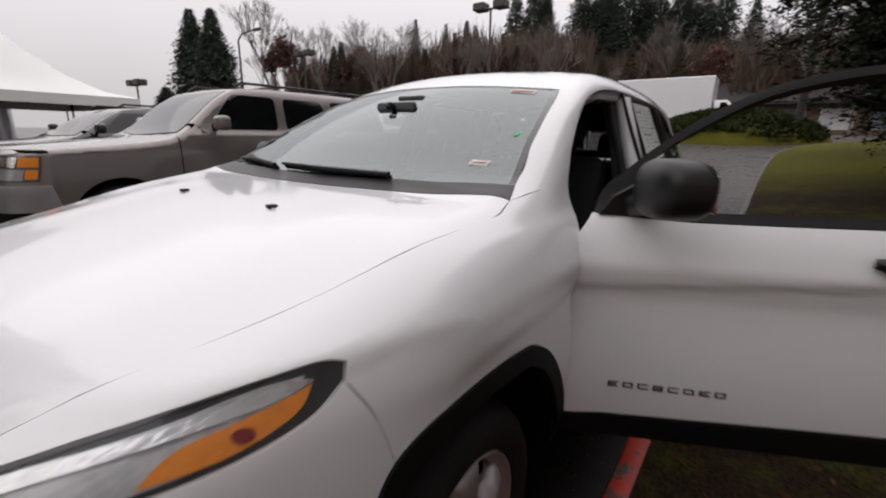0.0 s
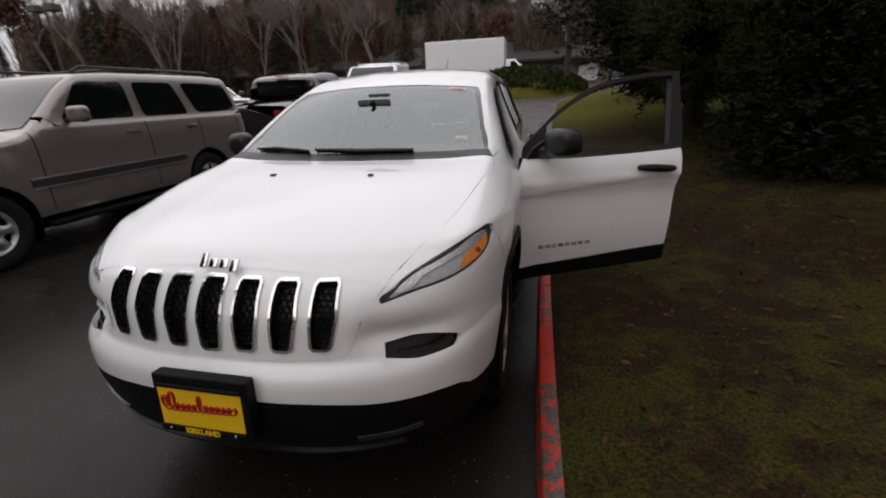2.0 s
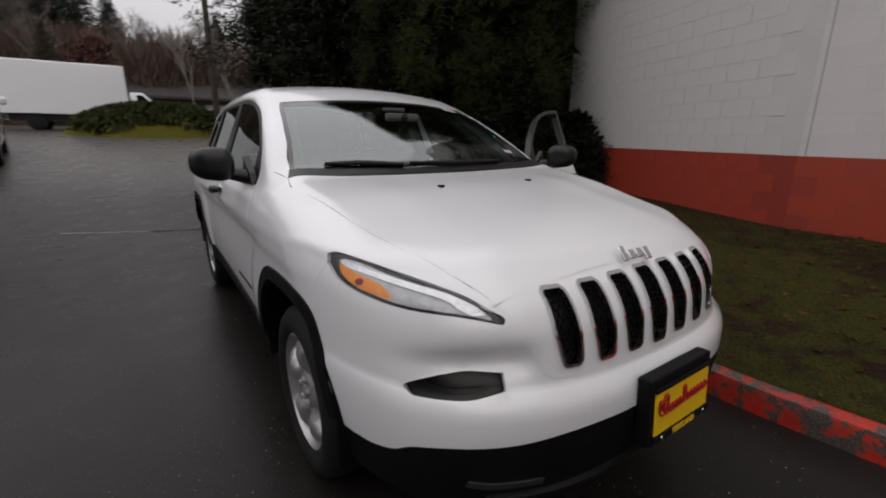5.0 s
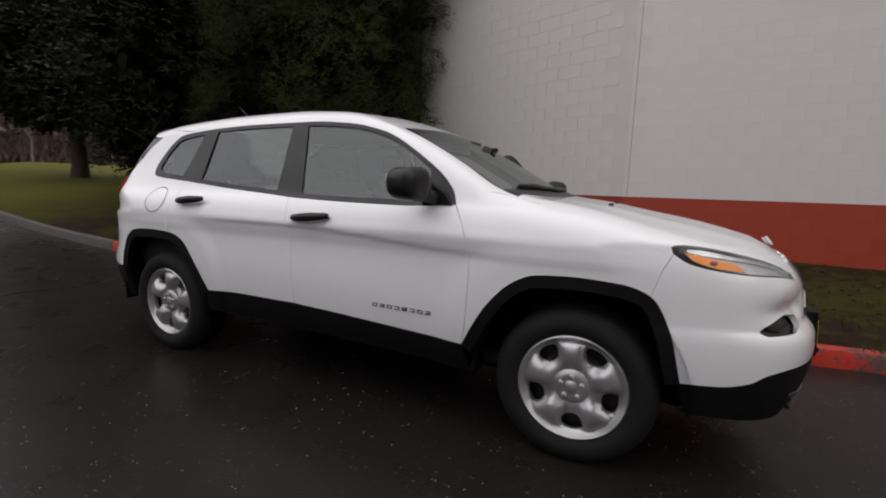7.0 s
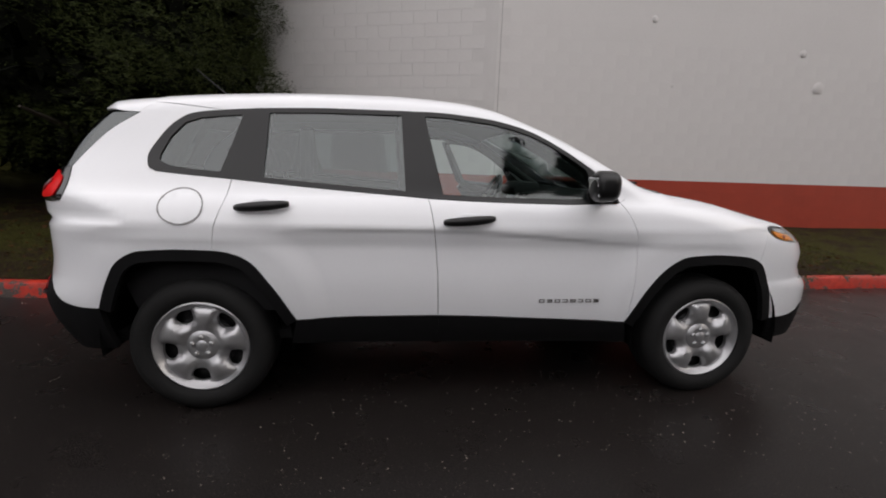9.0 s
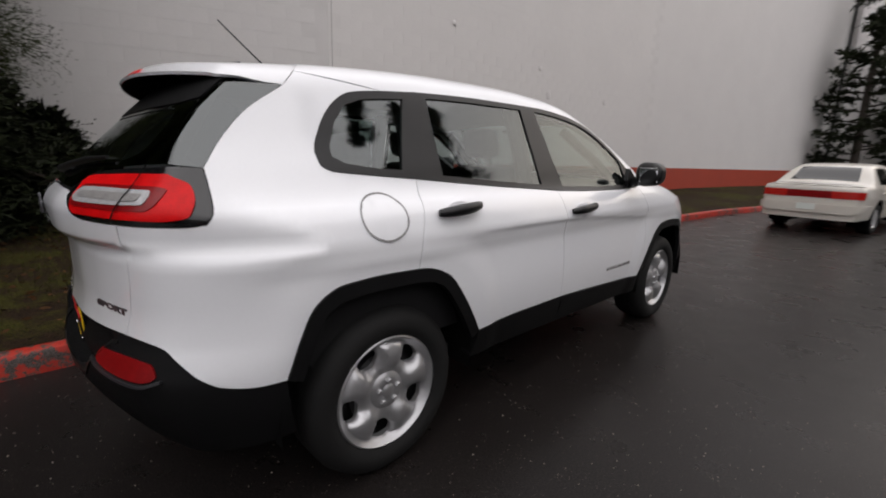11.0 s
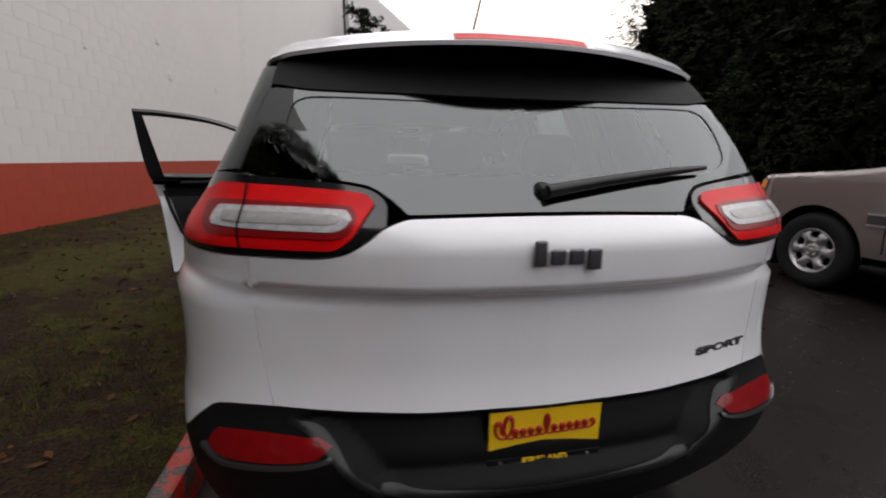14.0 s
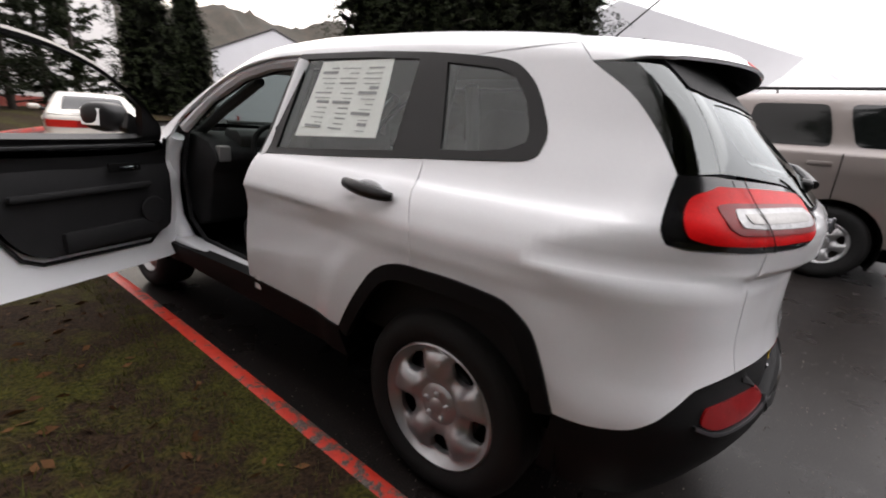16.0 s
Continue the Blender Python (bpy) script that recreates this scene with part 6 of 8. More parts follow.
    for k in (1, -1):
        my = s["cowl"] + s.get("mirror_back", 0.30)
        bm = block((k * (hw + 0.12) - 0.11, my - 0.07, belt + 0.03), (k * (hw + 0.12) + 0.11, my + 0.07, belt + 0.03 + s.get("mirror_high", 0.18)), 0.05, 3)
        mm = part("door_mirror", bm, s.get("mirror", paint), root, smooth=True)
        part("mirror_arm", tube([(k * (hw - 0.08), my, belt + 0.04), (k * (hw + 0.05), my, belt + 0.08)], 0.03, 8), "trim_black", mm)
        for y in (0.0, base):
            wheel(k * (hw - 0.035), y, k, R, s.get("rim", R * 0.62), 0.12, root, s.get("spokes", 5), s.get("wheel", "alloy"), turn=y)
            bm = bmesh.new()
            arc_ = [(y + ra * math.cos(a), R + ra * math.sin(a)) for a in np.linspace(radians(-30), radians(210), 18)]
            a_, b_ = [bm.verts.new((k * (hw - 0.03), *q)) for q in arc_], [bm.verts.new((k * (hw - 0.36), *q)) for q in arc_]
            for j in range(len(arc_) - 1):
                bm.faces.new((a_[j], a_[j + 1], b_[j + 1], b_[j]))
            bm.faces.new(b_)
            # housing in the near-black that carries its shade as colour
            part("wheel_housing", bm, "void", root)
    # black block added beneath, so no light shows under the body
    part("underbody_blackout", block((-hw + 0.3, nose + 0.4, 0.24), (hw - 0.3, tail - 0.3, sill + 0.06)), "void", root)
    for r in s.get("rails", ()):
        for k in (1, -1):
            x = k * hw * 0.62
            part("roof_rail", tube([(x, r[0], s["top"] - 0.02), (x, r[0] + 0.1, s["top"] + 0.035), (x, r[1] - 0.1, s["top"] + 0.035), (x, r[1], s["top"] - 0.03)], 0.018, 8), "trim_black", root, smooth=True)
    if s.get("bars"):
        for y in s["bars"]:
            part("roof_bar", tube([(-hw * 0.62, y, s["top"] + 0.04), (hw * 0.62, y, s["top"] + 0.04)], 0.016, 8), "trim_black", root)
    return root, sk


M["dark_glass"] = material("dark_glass", (0.006, 0.007, 0.007), 0.04, coat=0.3, vary=0.1)
M["screen_glass"] = material("screen_glass", (0.020, 0.025, 0.026), 0.05, vary=0.1, spec=0.6)
M["ember"] = material("ember", (0.55, 0.02, 0.015), 0.2, coat=0.8, vary=0.3, scale=40)

BIG = dict(width=2.0, base=2.95, nose=-0.93, tail=4.10, belt=1.30, top=1.90, cowl=0.62, tyre=0.385, rim=0.225, sill=0.42, spokes=6, tumble=0.80, tail_lean=0.16, boat=0.985, snub=1.25, soft=0.07,
           roof=((-1.2, 1.02), (-0.9, 1.10), (-0.7, 1.135), (0.2, 1.215), (0.50, 1.255), (0.62, 1.30), (1.30, 1.80), (1.48, 1.865), (2.0, 1.895), (3.3, 1.90), (3.9, 1.87), (4.2, 1.83)),
           screen=(0.80, 0.66, 0.68, 1.36), windows=[rounded(0.98, 1.345, 1.90, 1.765, 0.07, lean0=0.36, lean1=0.03), rounded(2.04, 1.345, 2.80, 1.765, 0.07, lean0=0.02, lean1=-0.10), rounded(2.98, 1.355, 3.86, 1.765, 0.07, lean0=-0.12, lean1=-0.10)],
           fronts=[("lamp_bezel", "fcorner", 0.55, 0.952, 0.835, 1.068, "satin_dark", "", 0.004), ("headlamp", "fcorner", 0.57, 0.86, 0.965, 1.055, "reflector", "clear headlamp", 0.008), ("indicator", "fcorner", 0.868, 0.945, 0.968, 1.055, "amber", "amber indicator", 0.008), ("lower_lamp", "fcorner", 0.57, 0.90, 0.85, 0.948, "ribbed_lens", "clear lower lamp", 0.008), ("side_marker", "fcorner", 0.905, 0.945, 0.86, 0.945, "amber", "amber marker", 0.008), ("grille", "fcorner", -0.52, 0.52, 0.80, 1.06, "void", "dark grille", 0.008), ("bumper", "fcorner", -0.97, 0.97, 0.56, 0.80, "alloy", "chrome front bumper", 0.04), ("bumper_pad", "fcorner", -0.95, 0.95, 0.44, 0.565, "cladding", "dark bumper skirt", 0.02),
                   ("tail_lamp", "rcorner", 0.86, 0.97, 0.98, 1.36, "ember", "red tail lamp", 0.008), ("rear_bumper", "rcorner", -0.97, 0.97, 0.46, 0.66, "pewter_paint", "rear bumper", 0.03)],
           sides=[("body_moulding", 0.46, 2.50, 0.72, 0.80, "satin_dark", "grey body moulding"), ("moulding_bright", 0.46, 2.50, 0.80, 0.815, "alloy", ""), ("moulding_bright", 0.46, 2.50, 0.705, 0.72, "alloy", "")],
           handles=(1.78, 2.74), gaps=(0.60, 1.98, 2.90), rails=((1.5, 3.8),), bars=(2.2, 3.4), mirror_high=0.17, mirror_back=0.42)
pewter, _ = vehicle("suv", "pewter metallic full-size suv with chrome bumper, parked", Matrix.Translation((-5.0, 0.93, 0.0)), "pewter_paint", BIG)
part("running_board", block((0.92, 0.5, 0.30), (1.06, 2.45, 0.36), 0.02), "cladding", pewter, "black running board", smooth=True)
PICK = dict(width=2.02, base=3.57, nose=-0.98, tail=4.85, belt=1.38, top=1.93, cowl=0.62, tyre=0.40, rim=0.255, sill=0.50, cab_end=2.78, tumble=0.80, tail_lean=0.0, boat=0.99, snub=0.5, soft=0.06, wheel="chrome",
            roof=((-1.2, 1.08), (-0.9, 1.20), (-0.7, 1.25), (0.3, 1.33), (0.62, 1.38), (1.25, 1.82), (1.45, 1.90), (2.0, 1.93), (2.5, 1.90), (2.72, 1.84), (2.86, 1.40), (3.0, 1.385), (4.9, 1.38)),
            screen=(0.82, 0.66, 0.68, 1.30), windows=[rounded(0.98, 1.42, 1.82, 1.80, 0.06, lean0=0.34, lean1=0.02), rounded(1.94, 1.42, 2.60, 1.80, 0.06, lean0=0.02, lean1=-0.08)],
            fronts=[("headlamp", "fcorner", 0.62, 0.95, 0.98, 1.18, "reflector", "clear headlamp", 0.006), ("tail_lamp", "rcorner", 0.875, 0.985, 0.95, 1.28, "ember", "red tail lamp", 0.010), ("rear_bumper", "rcorner", -0.98, 0.98, 0.56, 0.76, "chrome", "chrome rear bumper", 0.06), ("gate_line", "rcorner", -0.86, 0.86, 0.90, 0.912, "void", "", 0.003)],
            handles=(1.75, 2.5), gaps=(0.60, 1.88, 2.74), mirror="trim_black", mirror_back=0.42, mirror_high=0.2)
pickup, rsk = vehicle("pickup_truck", "dark pickup truck with crew cab and chrome bumper", Matrix.Translation((-5.34, 11.1, 0.35)) @ pose(0, 0, 0, 0, 0, 181.6) @ pose(0, 0, 0, -4.0, 0, 0), "dark_paint", PICK)
part("cab_window", block((-0.66, 2.77, 1.44), (0.66, 2.83, 1.80), 0.02, m=None), "dark_glass", pickup, "dark rear cab window")
part("brake_light", block((-0.16, 2.70, 1.865), (0.16, 2.76, 1.89), 0.006), "ember", pickup, "red high brake light")
lettering("gate_digits", "1500", 0.07, "chrome", pickup, pose(0.55, 4.875, 1.06, 90, 0, 180), 0.006, "chrome numerals")
part("bed_floor", block((-0.84, 2.85, 0.80), (0.84, 4.8, 0.84)), "void", pickup)
LAND = dict(width=1.92, base=2.88, nose=-0.88, tail=3.95, belt=1.28, top=1.86, cowl=0.52, tyre=0.38, sill=0.40, tumble=0.86, tail_lean=0.05, boat=0.99, snub=0.45, soft=0.07,
            roof=((-1.1, 1.02), (-0.84, 1.12), (-0.6, 1.16), (0.4, 1.24), (0.52, 1.28), (1.05, 1.76), (1.2, 1.82), (1.9, 1.84), (2.1, 1.88), (3.8, 1.88), (4.1, 1.84)),
            screen=(0.80, 0.56, 0.70, 1.10), windows=[rounded(0.86, 1.32, 1.70, 1.74, 0.05, lean0=0.26, lean1=0), rounded(1.80, 1.32, 2.64, 1.74, 0.05), rounded(2.76, 1.32, 3.72, 1.74, 0.05)],
            fronts=[("headlamp", "fcorner", 0.50, 0.90, 0.90, 1.06, "reflector", "clear headlamp", 0.006), ("grille", "fcorner", -0.44, 0.44, 0.86, 1.04, "satin_dark", "grey grille", 0.008), ("lower_grille", "fcorner", -0.60, 0.60, 0.50, 0.68, "void", "", 0.005), ("tail_lamp", "rcorner", 0.80, 0.93, 0.95, 1.40, "ember", "red tail lamp", 0.008)],
            handles=(1.6, 2.5), gaps=(0.5, 1.75, 2.70), rails=((1.2, 3.7),), mirror_back=0.36)
vehicle("suv", "white boxy suv with roof rails, parked uphill", Matrix.Translation((-5.15, 13.5, 0.52)) @ pose(0, 0, 0, 0, 0, 8) @ pose(0, 0, 0, 4.0, 0, 0) @ Matrix.Scale(1.10, 4), "white_paint", LAND)
GREY = dict(width=2.0, base=2.86, nose=-0.93, tail=4.07, belt=1.22, top=1.77, cowl=0.50, tyre=0.375, rim=0.245, sill=0.36, tumble=0.76, tail_lean=0.30, boat=0.95, snub=0.8, soft=0.10,
           roof=((-1.2, 0.92), (-0.93, 1.0), (-0.75, 1.07), (0.2, 1.16), (0.45, 1.20), (0.55, 1.235), (1.3, 1.66), (1.55, 1.74), (2.2, 1.775), (3.2, 1.74), (3.9, 1.68), (4.2, 1.6)),
           screen=(0.80, 0.56, 0.64, 1.32), windows=[rounded(0.95, 1.26, 1.76, 1.64, 0.06, lean0=0.42, lean1=0.02), rounded(1.88, 1.26, 2.66, 1.64, 0.06, lean0=0.02, lean1=-0.04), rounded(2.80, 1.28, 3.62, 1.62, 0.08, lean0=-0.06, lean1=-0.22)],
           fronts=[("headlamp", "fcorner", 0.56, 0.93, 0.90, 1.00, "reflector", "clear headlamp", 0.006), ("indicator", "fcorner", 0.70, 0.955, 0.955, 1.01, "amber", "amber indicator", 0.010), ("grille_bar", "fcorner", -0.54, 0.54, 0.93, 0.965, "satin_dark", "", 0.014), ("grille_bar", "fcorner", -0.54, 0.54, 0.86, 0.895, "satin_dark", "", 0.014), ("grille_bar", "fcorner", -0.54, 0.54, 0.79, 0.825, "satin_dark", "", 0.014), ("grille", "fcorner", -0.56, 0.56, 0.77, 0.99, "void", "dark grille", 0.006), ("lower_grille", "fcorner", -0.72, 0.72, 0.36, 0.52, "cladding", "dark lower bumper", 0.008), ("plate", "fcorner", -0.15, 0.15, 0.60, 0.72, "yellow_plate", "yellow plate", 0.02), ("tail_lamp", "rcorner", 0.72, 0.93, 0.95, 1.2, "ember", "red tail lamp", 0.008)],
           handles=(1.62, 2.52), gaps=(0.5, 1.82, 2.72), rails=((1.4, 3.5),), mirror="grey_paint", mirror_back=0.36, glass="dark_glass", screen_glass="dark_glass")
grey_suv, esk = vehicle("suv", "dark grey suv with windscreen price stickers", Matrix.Translation((-5.66, -3.3, 0)) @ pose(0, 0, 0, 0, 0, 180 - 2), "grey_paint", GREY)
for z0, z1, mat in ((1.50, 1.57, "orange_paper"), (1.36, 1.49, "paper")):
    p, f, n = esk.panel([[(-0.56, 0.62 + (z0 - 1.26) * 1.9, None), (-0.30, 0.55 + (z0 - 1.26) * 1.9, None)], [(-0.30, 0.55 + (z0 - 1.26) * 1.9, None), (-0.30, 0.55 + (z1 - 1.26) * 1.9, None)], [(-0.30, 0.55 + (z1 - 1.26) * 1.9, None), (-0.56, 0.62 + (z1 - 1.26) * 1.9, None)], [(-0.56, 0.62 + (z1 - 1.26) * 1.9, None), (-0.56, 0.62 + (z0 - 1.26) * 1.9, None)]], "top", grain=0.03, gap=0, lift=0.010, skirt=0.002)
    mesh("price_sticker", p, f, mat, grey_suv, "bright price sticker", n)
SEDAN = dict(width=1.74, base=2.62, nose=-0.90, tail=3.66, belt=0.93, top=1.40, cowl=0.62, tyre=0.31, rim=0.19, sill=0.30, tumble=0.74, tail_lean=0.05, boat=0.95, snub=0.7, soft=0.08, cab_end=9,
             roof=((-1.1, 0.66), (-0.9, 0.72), (-0.6, 0.80), (0.3, 0.90), (0.62, 0.95), (1.25, 1.31), (1.5, 1.385), (2.0, 1.40), (2.4, 1.365), (2.62, 1.30), (3.02, 1.02), (3.12, 0.99), (3.6, 0.965), (3.9, 0.94)),
             screen=(0.68, 0.68, 0.54, 1.28), windows=[rounded(0.98, 0.975, 1.70, 1.295, 0.05, lean0=0.34, lean1=0), rounded(1.80, 0.975, 2.62, 1.295, 0.07, lean0=0, lean1=-0.24)], rear_glass=(0.55, 0.96, 0.5, 0.965),
             fronts=[("headlamp", "fcorner", 0.40, 0.80, 0.60, 0.72, "reflector", "clear headlamp", 0.006), ("bumper_strip", "fcorner", -0.82, 0.82, 0.40, 0.50, "trim_black", "", 0.02), ("tail_lamp", "rcorner", 0.36, 0.82, 0.70, 0.84, "ember", "red tail lamp", 0.008), ("rear_panel", "rcorner", -0.36, 0.36, 0.70, 0.84, "dark_red_lens", "", 0.005), ("rear_bumper", "rcorner", -0.85, 0.85, 0.40, 0.58, "cream_paint", "rear bumper", 0.04), ("plate", "rcorner", -0.15, 0.15, 0.46, 0.58, "paper", "white number plate", 0.05)],
             handles=(1.58, 2.4), gaps=(0.6, 1.75, 2.66), mirror_back=0.34, mirror_high=0.12)


def sedan(label, at, paint):
    root, sk = vehicle("sedan", label, at, paint, SEDAN)
    e = [[(-0.56, 2.98, None), (0.56, 2.98, None)], [(0.56, 2.98, None), (0.48, 2.60, None)], [(0.48, 2.60, None), (-0.48, 2.60, None)], [(-0.48, 2.60, None), (-0.56, 2.98, None)]]
    p, f, n = sk.panel(e, "top", grain=0.06, gap=0, lift=0.005, skirt=0.004)
    mesh("rear_screen", p, f, "dark_glass", root, "dark rear screen", n)


sedan("old pale cream sedan parked by the kerb", Matrix.Translation((-1.48, -11.3, 0)) @ pose(0, 0, 0, 0, 0, -9.8), "cream_paint")
W2 = dict(GREY, windows=GREY["windows"])
vehicle("suv", "white suv parked in the upper row", Matrix.Translation((-11.2, 13.6, 0.55)) @ pose(0, 0, 0, -2, 0, 60), "white_paint", W2)
vehicle("suv", "dark suv parked beside the canopy", Matrix.Translation((-9.6, 1.2, 0.0)) @ pose(0, 0, 0, 0, 0, 4), "dark_paint", W2)
# box truck
truck = thing("box_truck", "white box truck on the street", "truck", Matrix.Translation((-3.42, 27.2, 1.46)) @ Matrix.Scale(0.82, 4))
part("cargo_box", block((-3.5, -1.2, 0.9), (2.4, 1.2, 3.75), 0.05), "white_paint", truck, "white cargo box")
part("cab", prism([(2.5, 0.6), (2.5, 2.3), (3.2, 2.3), (3.9, 1.55), (4.3, 1.45), (4.35, 0.6)], -1.0, 1.0, "xz", 0.06), "white_paint", truck, smooth=True)
part("cab_window", prism([(2.85, 1.6), (2.85, 2.15), (3.15, 2.15), (3.65, 1.6)], -1.02, 1.02, "xz"), "dark_glass", truck)
part("chassis", block((-3.2, -0.8, 0.55), (4.2, 0.8, 0.9)), "trim_black", truck)
for x in (-2.0, 3.4):
    for s in (-1, 1):
        part("wheel", lathe([(-0.12, 0.0), (-0.12, 0.40), (-0.08, 0.46), (0.08, 0.46), (0.12, 0.40), (0.12, 0.0)], 28, m=pose(x, s * 0.95, 0.46, 0, 0, 90)), "tyre", truck, smooth=True)
# ---- ground, kerb, lawn, wall ----
def rise(y):
    """Height of the paved ground: level by the cars, climbing towards the street."""
    return spline(y, (-200, 4.0, 8.0, 12.0, 16.0, 20.0, 25.0, 30.0, 45.0, 100.0, 900.0), (0, 0, 0.12, 0.42, 0.72, 1.0, 1.4, 1.6, 1.9, 2.6, 2.6))


KERB = np.array([(-60.0, -80.0), (-33, -60), (-17, -40), (-9, -30), (-4.2, -23), (-1.5, -18), (0.3, -13), (1.1, -8), (1.28, -4), (1.18, -2), (1.05, -0.8), (1.02, 1.0), (1.03, 3), (1.06, 6), (1.12, 10), (1.3, 15), (1.55, 18), (2.2, 20.5), (3.6, 22.6), (6.5, 24.0), (14, 25.0), (60, 26.0)])
k_run = np.r_[0, np.cumsum(np.linalg.norm(np.diff(KERB, axis=0), axis=1))]


def kerb_at(s):
    return np.array([float(spline(s, list(k_run), list(KERB[:, 0]))), float(spline(s, list(k_run), list(KERB[:, 1])))])


def custom(name, build):
    m = bpy.data.materials.new(name)
    m.use_nodes = True
    build(m.node_tree.nodes, m.node_tree.links, m.node_tree.nodes["Principled BSDF"])
    return m


def noise_node(n, l, co, scale, detail=4.0, rough=0.55):
    t = n.new("ShaderNodeTexNoise")
    t.inputs["Scale"].default_value, t.inputs["Detail"].default_value, t.inputs["Roughness"].default_value = scale, detail, rough
    l.new(co, t.inputs["Vector"])
    return t.outputs["Fac"]


def ranged(n, l, v, a, b, c=0.0, d=1.0):
    r = n.new("ShaderNodeMapRange")
    for k, q in zip(("From Min", "From Max", "To Min", "To Max"), (a, b, c, d)):
        r.inputs[k].default_value = q
    l.new(v, r.inputs["Value"])
    return r.outputs[0]


def blend(n, l, f, a, b):
    m = n.new("ShaderNodeMix")
    m.data_type = "RGBA"
    for v, k in ((f, 0), (a, 6), (b, 7)):
        if isinstance(v, tuple):
            m.inputs[k].default_value = (*v, 1)
        else:
            l.new(v, m.inputs[k])
    return m.outputs[2]


def wet_asphalt(n, l, b):
    co = n.new("ShaderNodeTexCoord").outputs["Object"]
    big, mid, fine = noise_node(n, l, co, 0.35, 5), noise_node(n, l, co, 3.0), noise_node(n, l, co, 160.0, 2)
    vor = n.new("ShaderNodeTexVoronoi")
    vor.inputs["Scale"].default_value = 62.0
    l.new(co, vor.inputs["Vector"])
    sparse = noise_node(n, l, co, 9.0, 3)
    colour = blend(n, l, ranged(n, l, big, 0.35, 0.65), (0.0056, 0.0048, 0.0046), (0.0108, 0.0092, 0.0088))
    colour = blend(n, l, ranged(n, l, fine, 0.44, 0.62, 0, 0.85), colour, (0.026, 0.0222, 0.0208))
    near = ranged(n, l, vor.outputs["Distance"], 0.16, 0.09)
    pick = ranged(n, l, sparse, 0.50, 0.60)
    mul = n.new("ShaderNodeMath")
    mul.operation = "MULTIPLY"
    l.new(near, mul.inputs[0])
    l.new(pick, mul.inputs[1])
    colour = blend(n, l, mul.outputs[0], colour, (0.13, 0.108, 0.09))
    # paler up the drive: the wet surface's sky sheen put into the colour
    sep_y = n.new("ShaderNodeSeparateXYZ")
    l.new(co, sep_y.inputs[0])
    colour = blend(n, l, ranged(n, l, sep_y.outputs["Y"], 8.0, 12.5, 0, 0.85), colour, (0.085, 0.077, 0.075))
    l.new(colour, b.inputs["Base Color"])
    l.new(ranged(n, l, mid, 0.3, 0.7, 0.25, 0.34), b.inputs["Roughness"])
    b.inputs["Specular IOR Level"].default_value = 0.14
    bp = n.new("ShaderNodeBump")
    bp.inputs["Strength"].default_value, bp.inputs["Distance"].default_value = 0.16, 0.005
    l.new(fine, bp.inputs["Height"])
    l.new(bp.outputs[0], b.inputs["Normal"])


def turf(n, l, b):
    co = n.new("ShaderNodeTexCoord").outputs["Object"]
    big, mid, fine = noise_node(n, l, co, 0.55, 6, 0.6), noise_node(n, l, co, 5.0, 5, 0.65), noise_node(n, l, co, 70.0, 3)
    soil = blend(n, l, ranged(n, l, fine, 0.35, 0.65), (0.010, 0.0056, 0.0034), (0.037, 0.0215, 0.0115))
    grass_c = blend(n, l, ranged(n, l, fine, 0.35, 0.65), (0.017, 0.017, 0.0033), (0.062, 0.057, 0.010))
    add = n.new("ShaderNodeMath")
    add.operation = "ADD"
    l.new(big, add.inputs[0])
    l.new(mid, add.inputs[1])
    c = blend(n, l, ranged(n, l, add.outputs[0], 0.95, 1.12), soil, grass_c)
    sep_y = n.new("ShaderNodeSeparateXYZ")
    l.new(co, sep_y.inputs[0])
    # far grass greener, and brighter with skylight put into its colour
    lush_lit = blend(n, l, ranged(n, l, fine, 0.35, 0.65), (0.050, 0.052, 0.006), (0.165, 0.155, 0.020))
    c = blend(n, l, ranged(n, l, sep_y.outputs["Y"], 9.0, 13.0, 0, 0.9), c, lush_lit)
    l.new(c, b.inputs["Base Color"])
    b.inputs["Roughness"].default_value = 0.9
    b.inputs["Specular IOR Level"].default_value = 0.12
    bp = n.new("ShaderNodeBump")
    bp.inputs["Strength"].default_value, bp.inputs["Distance"].default_value = 0.9, 0.03
    l.new(fine, bp.inputs["Height"])
    l.new(bp.outputs[0], b.inputs["Normal"])


def red_kerb(n, l, b):
    co = n.new("ShaderNodeTexCoord").outputs["Object"]
    big, mid, fine = noise_node(n, l, co, 2.2, 6, 0.7), noise_node(n, l, co, 14.0, 5, 0.7), noise_node(n, l, co, 120.0, 2)
    red = blend(n, l, ranged(n, l, mid, 0.35, 0.65), (0.34, 0.018, 0.010), (0.55, 0.040, 0.018))
    stone = blend(n, l, ranged(n, l, fine, 0.4, 0.6), (0.035, 0.028, 0.025), (0.10, 0.085, 0.075))
    add = n.new("ShaderNodeMath")
    add.operation = "ADD"
    l.new(big, add.inputs[0])
    l.new(mid, add.inputs[1])
    l.new(blend(n, l, ranged(n, l, add.outputs[0], 1.01, 1.08), red, stone), b.inputs["Base Color"])
    b.inputs["Roughness"].default_value = 0.45
    bp = n.new("ShaderNodeBump")
    bp.inputs["Strength"].default_value, bp.inputs["Distance"].default_value = 0.5, 0.006
    l.new(mid, bp.inputs["Height"])
    l.new(bp.outputs[0], b.inputs["Normal"])


